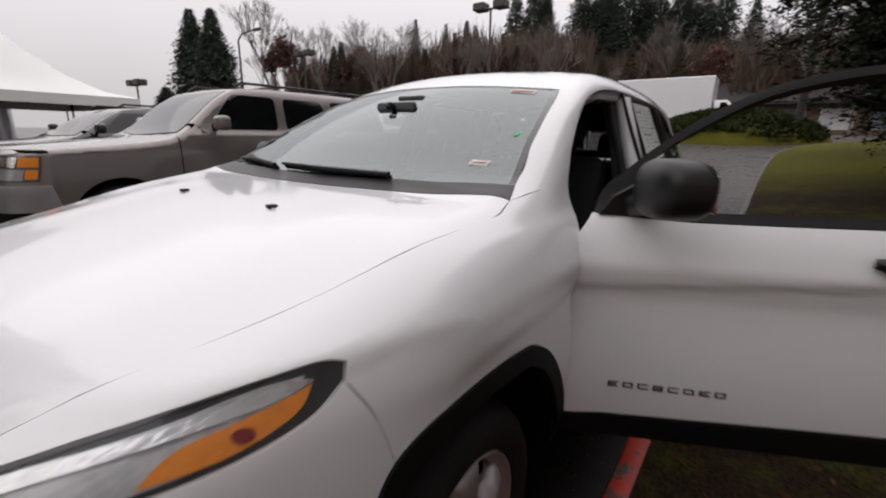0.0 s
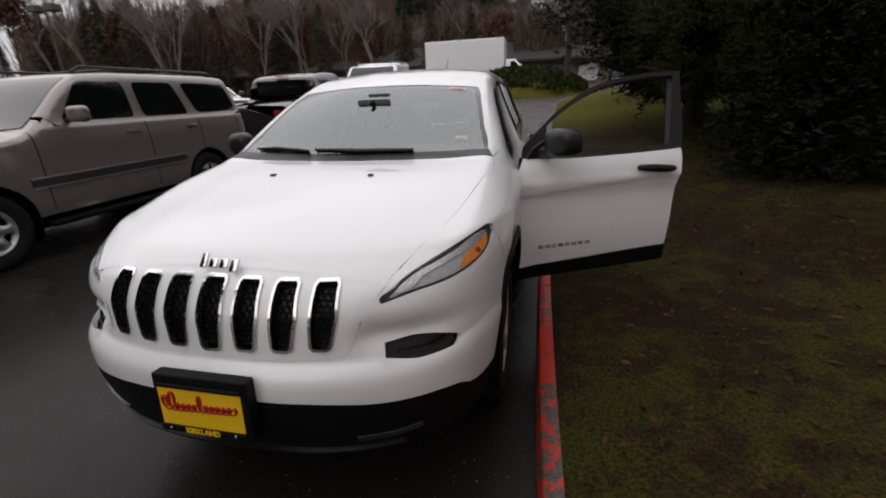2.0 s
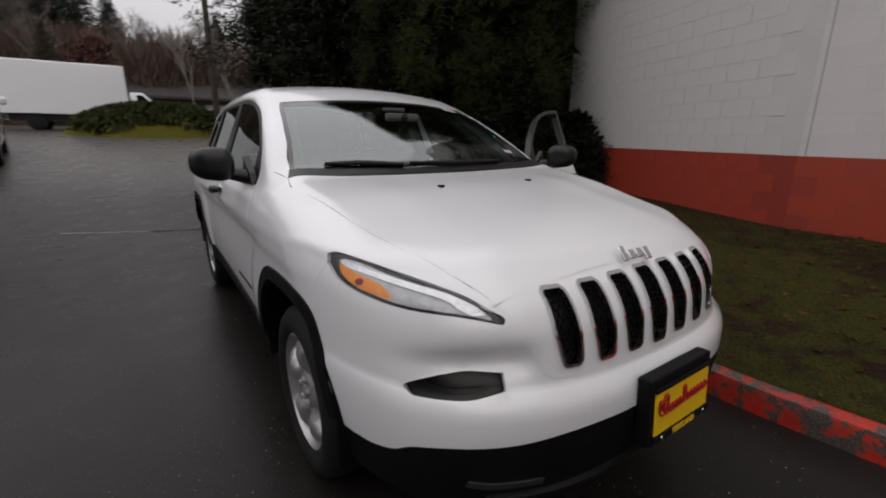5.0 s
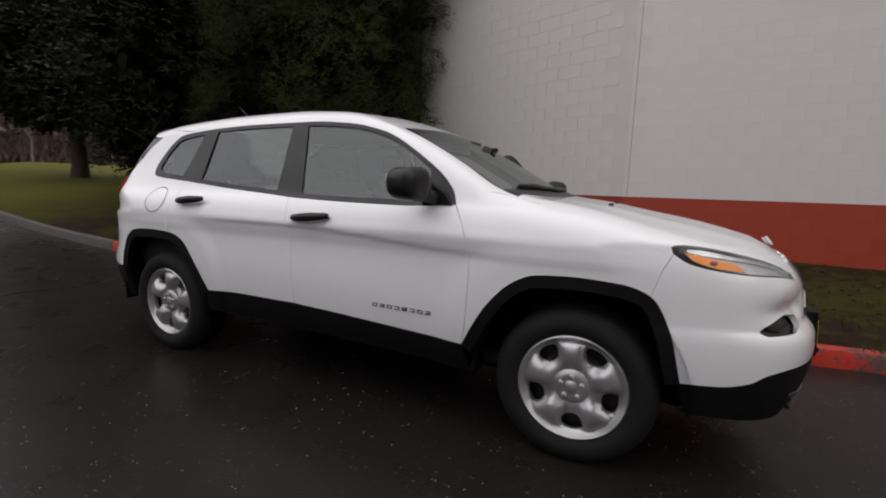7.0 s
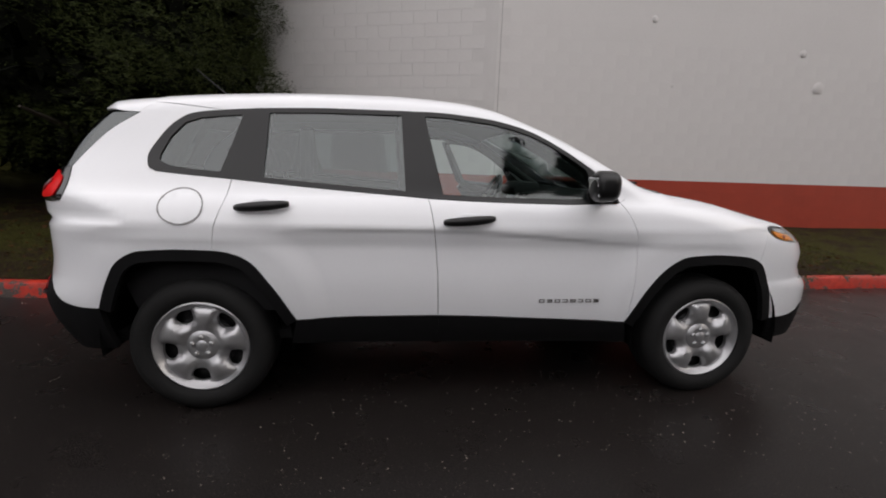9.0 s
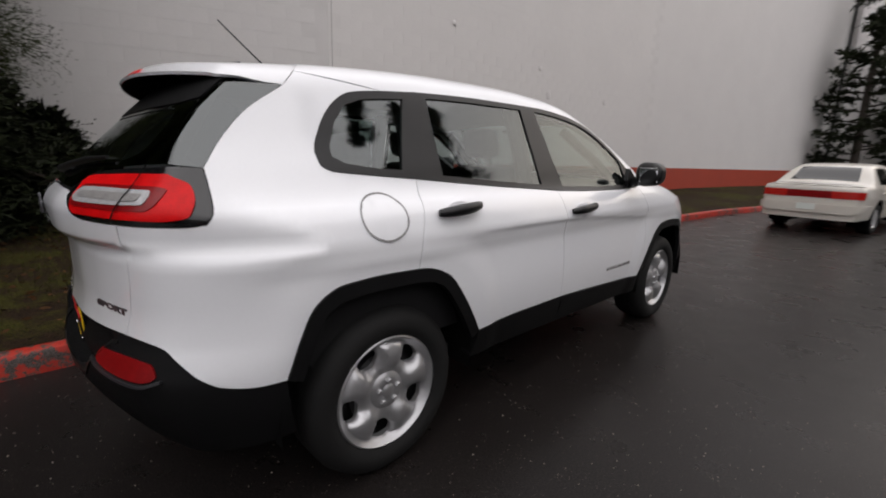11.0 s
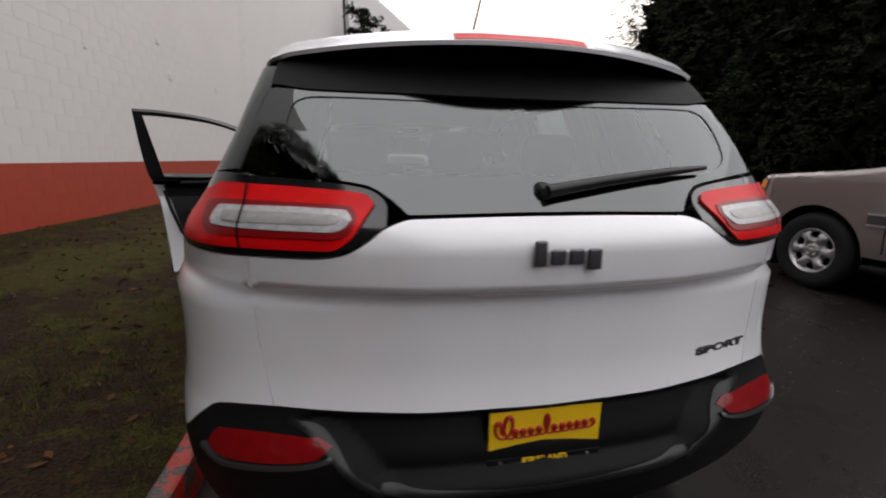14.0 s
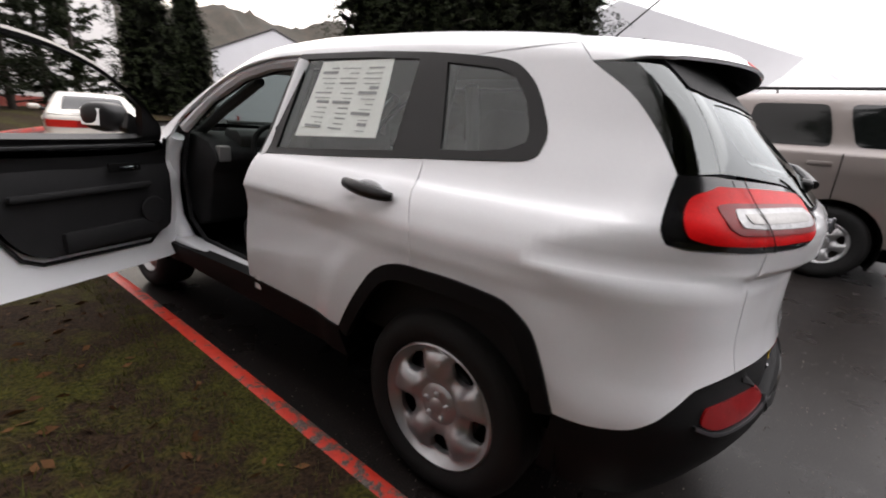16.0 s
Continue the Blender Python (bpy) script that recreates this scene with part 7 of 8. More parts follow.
M["asphalt"], M["turf"], M["red_kerb"] = custom("wet_asphalt", wet_asphalt), custom("turf", turf), custom("red_kerb", red_kerb)
M["bare_kerb"] = material("bare_kerb", (0.10, 0.09, 0.085), 0.6, vary=0.5, scale=3, fine=60, bump=0.4, bump_scale=90)
M["white_block"] = material("white_block", (0.66, 0.64, 0.625), 0.6, vary=0.07, scale=0.8, fine=30, bump=0.12, bump_scale=55, island=True, amount=0.012)
M["red_block"] = material("red_block", (0.36, 0.044, 0.020), 0.55, vary=0.15, scale=1.5, fine=30, bump=0.15, bump_scale=55, island=True, amount=0.03)
M["joint_grey"] = material("joint_grey", (0.30, 0.29, 0.28), 0.8, vary=0.3, scale=4)
M["pole_grey"] = material("pole_grey", (0.05, 0.05, 0.05), 0.6, vary=0.2)
M["mortar_white"] = material("mortar_white", (0.65, 0.63, 0.615), 0.7, vary=0.1, scale=3, bump=0.3, bump_scale=60)
M["mortar_red"] = material("mortar_red", (0.29, 0.036, 0.017), 0.6, vary=0.15, scale=3)
gy = np.unique(np.r_[np.linspace(-400, -80, 9), np.arange(-80, 60, 1.0), np.linspace(60, 600, 12)])
gx = np.unique(np.r_[np.linspace(-500, -60, 9), np.arange(-60, 61, 6.0), np.linspace(60, 500, 9)])
place = np.array([(x, y, 0) for y in gy for x in gx], float)
place[:, 2] = rise(place[:, 1])
ground = mesh("ground", place, grid_faces(len(gy), len(gx)), "asphalt")
tagged(ground, "dark wet asphalt with pale stone specks", kind="structure")


def sheet_between(ring, grain, height, mat, name):
    """A ground sheet inside a ring, with its height given place by place."""
    lo, hi = ring.min(0), ring.max(0)
    gx_, gy_ = np.meshgrid(np.arange(lo[0], hi[0], grain), np.arange(lo[1], hi[1], grain))
    g = np.stack([gx_.ravel(), gy_.ravel()], 1)
    g = g[within(g, ring)]
    g = g[clear(g, ring, grain * 0.4)]
    pts = [*map(tuple, g)] + [*map(tuple, ring)]
    cons = [(len(g) + k, len(g) + (k + 1) % len(ring)) for k in range(len(ring))]
    v, _, f, *_ = delaunay_2d_cdt([Vector(p) for p in pts], cons, [], 1, 1e-6)
    v = np.array([tuple(p) for p in v])
    p = np.column_stack([v, height(v[:, 0], v[:, 1])])
    f = [t if np.cross(v[t[1]] - v[t[0]], v[t[2]] - v[t[0]]) > 0 else t[::-1] for t in map(tuple, f)]
    return mesh(name, p, f, mat)


walk_s = np.arange(k_run[2], k_run[-2], 0.5)
inner = np.array([kerb_at(s) for s in walk_s])
tan_ = np.gradient(inner, axis=0)
tan_ /= np.linalg.norm(tan_, axis=1)[:, None]
out_n = np.stack([tan_[:, 1], -tan_[:, 0]], 1)


def lawn_height(x, y):
    kx = np.interp(y, KERB[:19, 1], KERB[:19, 0])
    d = np.clip(x - kx - 0.15, 0, 40)
    z = rise(y) + 0.143 + 0.085 * np.clip(d, 0, 3.4)
    return z + np.array([0.02 * noise.noise((a * 0.9, b * 0.9, 0)) for a, b in zip(x, y)]) * step(0.05, 0.5, d)


ring = np.vstack([inner + 0.09 * out_n, [(60, -60)]])
lawn = sheet_between(ring, 0.7, lawn_height, "turf", "lawn")
tagged(lawn, "thin muddy lawn with fallen leaves", kind="structure")
# kerb stones, three metres each
kerb = tagged(new("kerb"), "red painted concrete kerb with worn paint", kind="structure")
prof = [(0.0, -0.10), (0.004, 0.09), (0.018, 0.128), (0.045, 0.140), (0.125, 0.140), (0.145, 0.130), (0.150, -0.10)]
s_at, stones = float(k_run[3]), 0
while s_at < k_run[-3]:
    e = min(s_at + 3.05, k_run[-3])
    ss = np.linspace(s_at + 0.006, e - 0.006, 9)
    c = np.array([kerb_at(s) for s in ss])
    t = np.gradient(c, axis=0)
    t /= np.linalg.norm(t, axis=1)[:, None]
    o = np.stack([t[:, 1], -t[:, 0]], 1)
    bm = bmesh.new()
    rows = [[bm.verts.new((*(c[k] + a * o[k]), float(rise(c[k][1])) + z)) for a, z in prof] for k in range(9)]
    for k in range(8):
        for j in range(len(prof) - 1):
            bm.faces.new((rows[k][j], rows[k][j + 1], rows[k + 1][j + 1], rows[k + 1][j]))
    bm.faces.new(rows[0])
    bm.faces.new(rows[-1][::-1])
    bmesh.ops.recalc_face_normals(bm, faces=bm.faces[:])
    part("kerb_stone", bm, "red_kerb" if c[:, 1].mean() < 8 else "bare_kerb", kerb, smooth=True)
    s_at = e
# white block building with a red foot
wall = tagged(new("wall_east"), "tall white painted block wall with red base band", kind="structure")
WE, WA, WB, WC = (5.65, 4.27), (4.207, 0.10), (3.85, -11.0), (1.1, -28.7)
turn_w = math.atan2(WA[0] - WB[0], WA[1] - WB[1])
length = math.hypot(WA[0] - WB[0], WA[1] - WB[1])
frame_w = Matrix.Translation((*WA, 0)) @ pose(0, 0, 0, 0, 0, math.degrees(-turn_w))
wall.matrix_basis = frame_w
part("wall_face", block((0.0, -length, 1.14), (0.4, 0, 13.5)), "mortar_white", wall)
part("wall_foot", block((0.0, -length, -0.3), (0.4, 0, 1.138)), "mortar_red", wall)
end = tagged(new("wall_end"), "white painted block wall with red base, angled away under the trees", kind="structure")
turn_e, length_e = math.atan2(WE[0] - WA[0], WE[1] - WA[1]), math.hypot(WE[0] - WA[0], WE[1] - WA[1])
end.matrix_basis = Matrix.Translation((*WE, 0)) @ pose(0, 0, 0, 0, 0, math.degrees(-turn_e))
part("wall_face", block((0.003, -length_e, 1.14), (0.4, 0, 13.5)), "mortar_white", end)
part("wall_foot", block((0.003, -length_e, -0.3), (0.4, 0, 1.138)), "mortar_red", end)
part("wall_return", block((0.4, -0.4, -0.3), (30, 0, 13.5)), "mortar_white", end)
second = tagged(new("wall_far"), "far white block wall beyond the bend", kind="structure")
second.matrix_basis = Matrix.Translation((*WC, 0)) @ pose(0, 0, 0, 0, 0, math.degrees(math.atan2(-43.3, -20.6)) - 90)
part("wall_face", block((0, 0, 1.14), (0.4, 48, 13.5)), "mortar_white", second)
part("wall_foot", block((0, 0, -0.3), (0.4, 48, 1.138)), "mortar_red", second)
bend = tagged(new("wall_bend"), "white painted block wall with red base, turning inwards", kind="structure")
turn_b, length_b = math.atan2(WB[0] - WC[0], WB[1] - WC[1]), math.hypot(WB[0] - WC[0], WB[1] - WC[1])
bend.matrix_basis = Matrix.Translation((*WB, 0)) @ pose(0, 0, 0, 0, 0, math.degrees(-turn_b))
part("wall_face", block((0.0, -length_b, 1.14), (0.4, 0, 13.5)), "mortar_white", bend)
part("wall_foot", block((0.0, -length_b, -0.3), (0.4, 0, 1.138)), "mortar_red", bend)
part("downpipe", tube([(-0.1, -length_b + 0.15, 0.1), (-0.1, -length_b + 0.15, 13.4)], 0.06, 10), "pole_grey", bend, "dark downpipe at the corner", smooth=True)
for k, (y, z0, z1) in enumerate(((-0.06, 1.15, 13.4),)):
    part("wall_joint", block((-0.0035, y - 0.004, z0), (0.0, y + 0.004, z1)), "joint_grey", wall)
# patched spots and anchors on the wall
for y, z, r in ((-5.67, 2.79, 0.10), (-2.58, 3.72, 0.055), (-5.28, 3.33, 0.06), (-3.02, 2.71, 0.025), (-8.3, 2.9, 0.09)):
    bm = bmesh.new()
    bmesh.ops.create_icosphere(bm, subdivisions=2, radius=1)
    for v in bm.verts:
        q = v.co.copy()
        v.co = Vector((q.x * 0.014 - 0.008, y + q.y * r * (1 + 0.4 * noise.noise(q * 2.2)), z + q.z * r * (1 + 0.4 * noise.noise(q * 2.7))))
    part("wall_patch", bm, "mortar_white", wall, "rough plaster patch", smooth=True)
# crack lines in the paving
def crack(pts, w):
    bm = bmesh.new()
    p = np.array(pts, float)
    s = np.linspace(0, len(p) - 1, 40)
    q = np.stack([spline(s, list(range(len(p))), list(p[:, k])) for k in (0, 1)], 1)
    t = np.gradient(q, axis=0)
    t /= np.linalg.norm(t, axis=1)[:, None]
    o = np.stack([-t[:, 1], t[:, 0]], 1)
    rnd = np.random.RandomState(4)
    a = [bm.verts.new((*(q[k] + o[k] * w * rnd.uniform(0.5, 1.2)), float(rise(q[k][1])) + 0.004)) for k in range(40)]
    b = [bm.verts.new((*(q[k] - o[k] * w * rnd.uniform(0.5, 1.2)), float(rise(q[k][1])) + 0.004)) for k in range(40)]
    for k in range(39):
        bm.faces.new((a[k], b[k], b[k + 1], a[k + 1]))
    bmesh.ops.recalc_face_normals(bm, faces=bm.faces[:])
    part("tar_seam", bm, "gloss_black", ground, "dark tar seam")


crack([(-2.3, 5.9), (-1.6, 5.6), (-0.7, 5.3), (0.9, 5.2)], 0.03)
crack([(-6.0, -9), (-4.6, -13), (-5.2, -18), (-7.5, -24)], 0.04)
# crumpled papers on the ground
def litter(x, y, z, w, h, turn, seed, label):
    rnd = np.random.RandomState(seed)
    g = np.linspace(-0.5, 0.5, 9)
    p = np.array([(a * w + 0.03 * rnd.randn() * h, b * h + 0.02 * rnd.randn() * w, 0.006 + 0.022 * abs(math.sin(3 * a + seed)) + 0.012 * rnd.rand()) for b in g for a in g])
    ob = mesh("paper_litter", p, grid_faces(9, 9), "paper", None, "")
    ob.matrix_basis = pose(x, y, z, 0, 0, turn)
    tagged(ob, label, "litter")


litter(-3.25, 2.58, 0, 0.42, 0.22, 20, 1, "crumpled white paper lying on the wet asphalt")
litter(0.80, 3.36, 0, 0.16, 0.10, 35, 4, "small white paper scrap on the asphalt")

# ---- trees ----
M["needles_dark"] = material("needles_dark", (0.018, 0.025, 0.0070), 0.75, spec=0.2, vary=0.6, scale=1.2, fine=14, island=True, amount=0.5)
# darker copy of the needles, its colour holding the crown's inner shade
M["needles_shade"] = material("needles_shade", (0.006, 0.007, 0.0035), 0.85, spec=0.1, vary=0.6, scale=1.2, fine=14)
M["needles"] = material("needles", (0.020, 0.032, 0.018), 0.7, vary=0.5, scale=0.5, fine=6, island=True, amount=0.5)
M["bark"] = material("bark", (0.045, 0.034, 0.026), 0.85, vary=0.5, scale=5, fine=40, bump=0.6, bump_scale=25)
M["pale_bark"] = material("pale_bark", (0.17, 0.145, 0.13), 0.85, vary=0.4, scale=5, fine=40)
M["brush"] = material("brush", (0.105, 0.068, 0.050), 0.85, vary=0.5, scale=0.6, fine=6, island=True, amount=0.5)
M["olive_leaf"] = material("olive_leaf", (0.070, 0.052, 0.028), 0.8, vary=0.5, scale=0.6, fine=6, island=True, amount=0.5)
M["rust_leaf"] = material("rust_leaf", (0.092, 0.036, 0.022), 0.75, vary=0.5, scale=0.6, fine=6, island=True, amount=0.5)


def leaves(centres, sizes, rnd, flat=0.0, droop=0.0, blades=3):
    """Small pointed leaf shapes about each centre: places and faces."""
    n = len(centres) * blades
    c = np.repeat(centres, blades, 0)
    s = np.repeat(sizes, blades)[:, None]
    d = rnd.randn(n, 3)
    d[:, 2] = d[:, 2] * (1 - flat) - droop
    d /= np.linalg.norm(d, axis=1)[:, None]
    e = np.cross(d, rnd.randn(n, 3))
    e /= np.linalg.norm(e, axis=1)[:, None]
    p = np.stack([c - 0.2 * s * d, c + 0.35 * s * d + 0.26 * s * e, c + s * d, c + 0.35 * s * d - 0.26 * s * e], 1).reshape(-1, 3)
    return p, np.arange(4 * n).reshape(-1, 4)


def plain(name, p, f, mat, parent):
    me = bpy.data.meshes.new(name)
    me.vertices.add(len(p))
    me.vertices.foreach_set("co", np.asarray(p, np.float32).ravel())
    me.loops.add(f.size)
    me.loops.foreach_set("vertex_index", f.ravel().astype(np.int32))
    me.polygons.add(len(f))
    me.polygons.foreach_set("loop_start", np.arange(0, f.size, f.shape[1], dtype=np.int32))
    me.update()
    me.shade_flat()
    me.materials.append(M[mat])
    ob = new(name, me)
    ob.parent = parent
    return ob


def sprays(foot, out, length, size, rnd, n=14, slim=0.16):
    """Feathered twigs: each a run of narrow blades to either side of a drooping line."""
    k = len(foot)
    d = out / np.linalg.norm(out, axis=1)[:, None]
    side = np.cross(d, (0, 0, 1.0))
    side /= np.linalg.norm(side, axis=1)[:, None] + 1e-6
    u = np.tile(np.linspace(0.05, 1, n), k)[:, None]
    d2, s2, l2 = np.repeat(d, n, 0), np.repeat(side, n, 0), np.repeat(length, n)[:, None]
    c = np.repeat(foot, n, 0) + d2 * u * l2 - np.array((0, 0, 0.35)) * u * u * l2 + rnd.randn(k * n, 3) * 0.02
    lean = np.tile(np.where(np.arange(n) % 2, 1.0, -1.0), k)[:, None]
    b = d2 * 0.7 + s2 * lean * 0.8 + rnd.randn(k * n, 3) * 0.35
    b /= np.linalg.norm(b, axis=1)[:, None]
    e = np.cross(b, rnd.randn(k * n, 3))
    e /= np.linalg.norm(e, axis=1)[:, None]
    z = (np.repeat(size, n)[:, None]) * (1.15 - 0.6 * u)
    p = np.stack([c, c + 0.4 * z * b + slim * z * e, c + z * b, c + 0.4 * z * b - slim * z * e], 1).reshape(-1, 3)
    return p, np.arange(4 * k * n).reshape(-1, 4)


def dense_conifer(label, at, high, wide, seed, foot=1.3, count=2600, size=0.20, taper=1.0, mat="needles_dark"):
    rnd = np.random.RandomState(seed)
    root = thing("tree", label, "tree", at)
    bm = bmesh.new()
    tube([(0, 0, -0.1), (0.05, 0.02, 0.6), (0, 0.05, high * 0.4), (0, 0, high * 0.9)], [0.30, 0.22, 0.14, 0.03], 10, bm)
    for k in range(14):
        a, z = rnd.uniform(0, 6.28), rnd.uniform(foot, high * 0.6)
        tube([(0, 0, z), (0.5 * wide * math.cos(a), 0.5 * wide * math.sin(a), z + 0.1), (0.85 * wide * math.cos(a), 0.85 * wide * math.sin(a), z + rnd.uniform(-0.3, 0.5))], [0.06, 0.04, 0.015], 6, bm)
    part("trunk", bm, "bark", root, smooth=True)
    t = rnd.rand(count) ** 0.9
    a = rnd.rand(count) * 6.283
    lump = 0.78 + 0.18 * np.sin(3 * a + 9 * t + seed) + 0.14 * np.sin(5 * a - 17 * t) + 0.12 * np.sin(11 * a + 31 * t)
    r = wide * lump * spline(t, (0.0, 0.07, 0.2, 0.5, 0.8, 1.0), (0.45, 0.85, 1.0, 0.85, 0.5 * taper, 0.04))
    q = r * np.where(rnd.rand(count) < 0.75, rnd.uniform(0.80, 0.98, count), rnd.uniform(0.3, 0.9, count))
    c = np.stack([q * np.cos(a), q * np.sin(a), foot + t * (high - foot) + rnd.uniform(-0.3, 0.3, count)], 1)
    out = np.stack([np.cos(a), np.sin(a), rnd.uniform(-0.25, 0.55, count)], 1) + rnd.randn(count, 3) * 0.45
    p, f = sprays(c, out, size * rnd.uniform(1.2, 3.0, count), size * rnd.uniform(0.45, 0.85, count), rnd)
    plain("crown", p, f, mat, root)
    # inner foliage that closes the crown; shade is put into its near-black colour
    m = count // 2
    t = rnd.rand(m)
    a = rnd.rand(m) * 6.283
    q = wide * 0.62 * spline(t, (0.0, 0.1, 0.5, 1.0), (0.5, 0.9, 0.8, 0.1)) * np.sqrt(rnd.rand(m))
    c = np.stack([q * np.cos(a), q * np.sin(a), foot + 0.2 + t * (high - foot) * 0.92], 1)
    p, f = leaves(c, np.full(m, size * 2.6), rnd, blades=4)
    tagged(plain("inner_foliage", p, f, "needles_shade", root), kind="stuff")
    return root


def tall_conifer(label, high, seed, bare=0.35, wide=2.4, count=420, mat="needles"):
    rnd = np.random.RandomState(seed)
    root = thing("tree", label, "tree")
    part("trunk", tube([(0, 0, -0.5), (0.1, 0, high * 0.4), (0, 0.1, high)], [0.32, 0.24, 0.03], 7), "bark", root, smooth=True)
    z = bare + (1 - bare) * rnd.rand(count) ** 0.9
    a = rnd.rand(count) * 6.283
    tier = 0.45 + 0.55 * np.sin(z * 55 + 1.5 * np.sin(2 * a + seed)) ** 2
    reach = 1.25 * wide * ((1.01 - z) / (1.01 - bare)) ** 0.95 * tier * rnd.uniform(0.25, 1.15, count)
    c = np.stack([reach * np.cos(a), reach * np.sin(a), z * high - 0.3 * reach], 1)
    out = np.stack([np.cos(a), np.sin(a), np.full(count, -0.2)], 1) + rnd.randn(count, 3) * 0.3
    tip = 0.35 + 0.65 * np.clip((1.02 - z) / 0.3, 0, 1)
    p, f = sprays(c, out, rnd.uniform(0.4, 1.0, count) * tip, rnd.uniform(0.22, 0.42, count) * tip, rnd, n=6, slim=0.20)
    plain("crown", p, f, mat, root)
    return root


def bare_tree(label, high, seed, mat="pale_bark", depth=5, extra=""):
    rnd = random.Random(seed)
    root = thing("tree", label, "tree")
    bm = bmesh.new()
    tips = []

    def grow(p, d, ln, r, k):
        e = p + d * ln
        tube([p, (p + e) / 2 + Vector((rnd.uniform(-1, 1), rnd.uniform(-1, 1), 0)) * ln * 0.05, e], [r, r * 0.85, r * 0.68], 4 if k < 3 else 5, bm)
        if k == 0:
            tips.append(e)
            return
        for _ in range(3 if k > 1 else 4):
            nd = (d + Vector((rnd.uniform(-1, 1), rnd.uniform(-1, 1), rnd.uniform(-0.2, 0.6))) * 0.55).normalized()
            grow(e, nd, ln * rnd.uniform(0.62, 0.82), r * 0.6, k - 1)

    grow(Vector((0, 0, -0.3)), Vector((0, 0, 1)), high * 0.24, high * 0.010, depth)
    part("branching", bm, mat, root)
    if extra:
        r2 = np.random.RandomState(seed)
        c = np.array([tuple(t) for t in tips]) if tips else np.zeros((1, 3))
        c = np.repeat(c, 4, 0) + r2.randn(len(c) * 4, 3) * 0.25
        p, f = leaves(c, r2.uniform(0.2, 0.5, len(c)), r2, blades=3)
        plain("crown", p, f, extra, root)
    return root


def brush_clump(label, high, wide, seed, mat="brush"):
    rnd = np.random.RandomState(seed)
    root = thing("shrub", label, "shrub", kind="stuff")
    n = 2200
    a, q = rnd.rand(n) * 6.283, wide * np.sqrt(rnd.rand(n))
    foot = np.stack([q * np.cos(a), q * np.sin(a) * 0.5, rnd.rand(n) * high * 0.7], 1)
    tip = foot + np.stack([rnd.randn(n) * 0.5, rnd.randn(n) * 0.5, rnd.uniform(0.8, 2.6, n)], 1)
    w = np.stack([rnd.uniform(0.02, 0.09, n), rnd.randn(n) * 0.03, np.zeros(n)], 1)
    p = np.stack([foot - w, foot + w, tip], 1).reshape(-1, 3)
    plain("twigs", p, np.arange(3 * n).reshape(-1, 3), mat, root)
    return root


def tufted_conifer(label, at, high, wide, seed, foot=1.0, tufts=620):
    """A broad conifer whose crown is built of rounded tufts of short twigs, with gaps between them."""
    rnd = np.random.RandomState(seed)
    root = thing("tree", label, "tree", at)
    bm = bmesh.new()
    tube([(0, 0, -0.2), (0.05, 0.02, 0.8), (0, 0.05, high * 0.4), (0, 0, high * 0.9)], [0.34, 0.26, 0.16, 0.03], 10, bm)
    for k in range(26):
        a, z = rnd.uniform(0, 6.28), rnd.uniform(foot * 0.8, high * 0.7)
        r = wide * (1 - 0.6 * z / high)
        tube([(0, 0, z), (0.5 * r * math.cos(a), 0.5 * r * math.sin(a), z + 0.15), (0.9 * r * math.cos(a), 0.9 * r * math.sin(a), z + rnd.uniform(-0.2, 0.6))], [0.07, 0.045, 0.015], 6, bm)
    part("trunk", bm, "bark", root, smooth=True)
    t, a = rnd.rand(tufts) ** 1.05, rnd.rand(tufts) * 6.283
    lump = 0.84 + 0.12 * np.sin(3 * a + 7 * t + seed) + 0.10 * np.sin(6 * a - 15 * t)
    r = wide * lump * spline(t, (0.0, 0.06, 0.2, 0.55, 0.8, 1.0), (0.60, 0.88, 1.0, 0.92, 0.62, 0.06)) * rnd.uniform(0.84, 1.04, tufts) * (1 + 0.10 * step(0.34, 0.48, t))
    c = np.stack([r * np.cos(a), r * np.sin(a), foot + t * (high - foot)], 1)
    n = 32
    d = rnd.randn(tufts * n, 3)
    d /= np.linalg.norm(d, axis=1)[:, None]
    away = np.repeat(np.stack([np.cos(a), np.sin(a), np.full(tufts, 0.35)], 1), n, 0)
    d = d + 0.75 * away
    d /= np.linalg.norm(d, axis=1)[:, None]
    big = np.repeat(rnd.uniform(0.22, 0.50, tufts), n)
    p, f = sprays(np.repeat(c, n, 0) + d * big[:, None] * 0.45, d, big * rnd.uniform(0.5, 0.95, tufts * n), rnd.uniform(0.05, 0.085, tufts * n), rnd, n=12, slim=0.08)
    plain("crown", p, f, "needles_green", root)
    # inner needles in near-black, the shade deep in the crown painted in
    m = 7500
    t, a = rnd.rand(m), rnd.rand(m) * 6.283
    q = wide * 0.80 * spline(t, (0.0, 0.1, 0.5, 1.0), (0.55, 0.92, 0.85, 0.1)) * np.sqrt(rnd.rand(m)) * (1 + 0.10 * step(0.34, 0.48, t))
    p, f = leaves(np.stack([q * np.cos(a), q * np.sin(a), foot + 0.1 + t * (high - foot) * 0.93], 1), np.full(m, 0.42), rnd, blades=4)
    tagged(plain("inner_foliage", p, f, "needles_shade", root), kind="stuff")
    return root


M["needles_green"] = material("needles_green", (0.042, 0.054, 0.012), 0.75, spec=0.2, vary=0.55, scale=1.2, fine=14, island=True, amount=0.5)
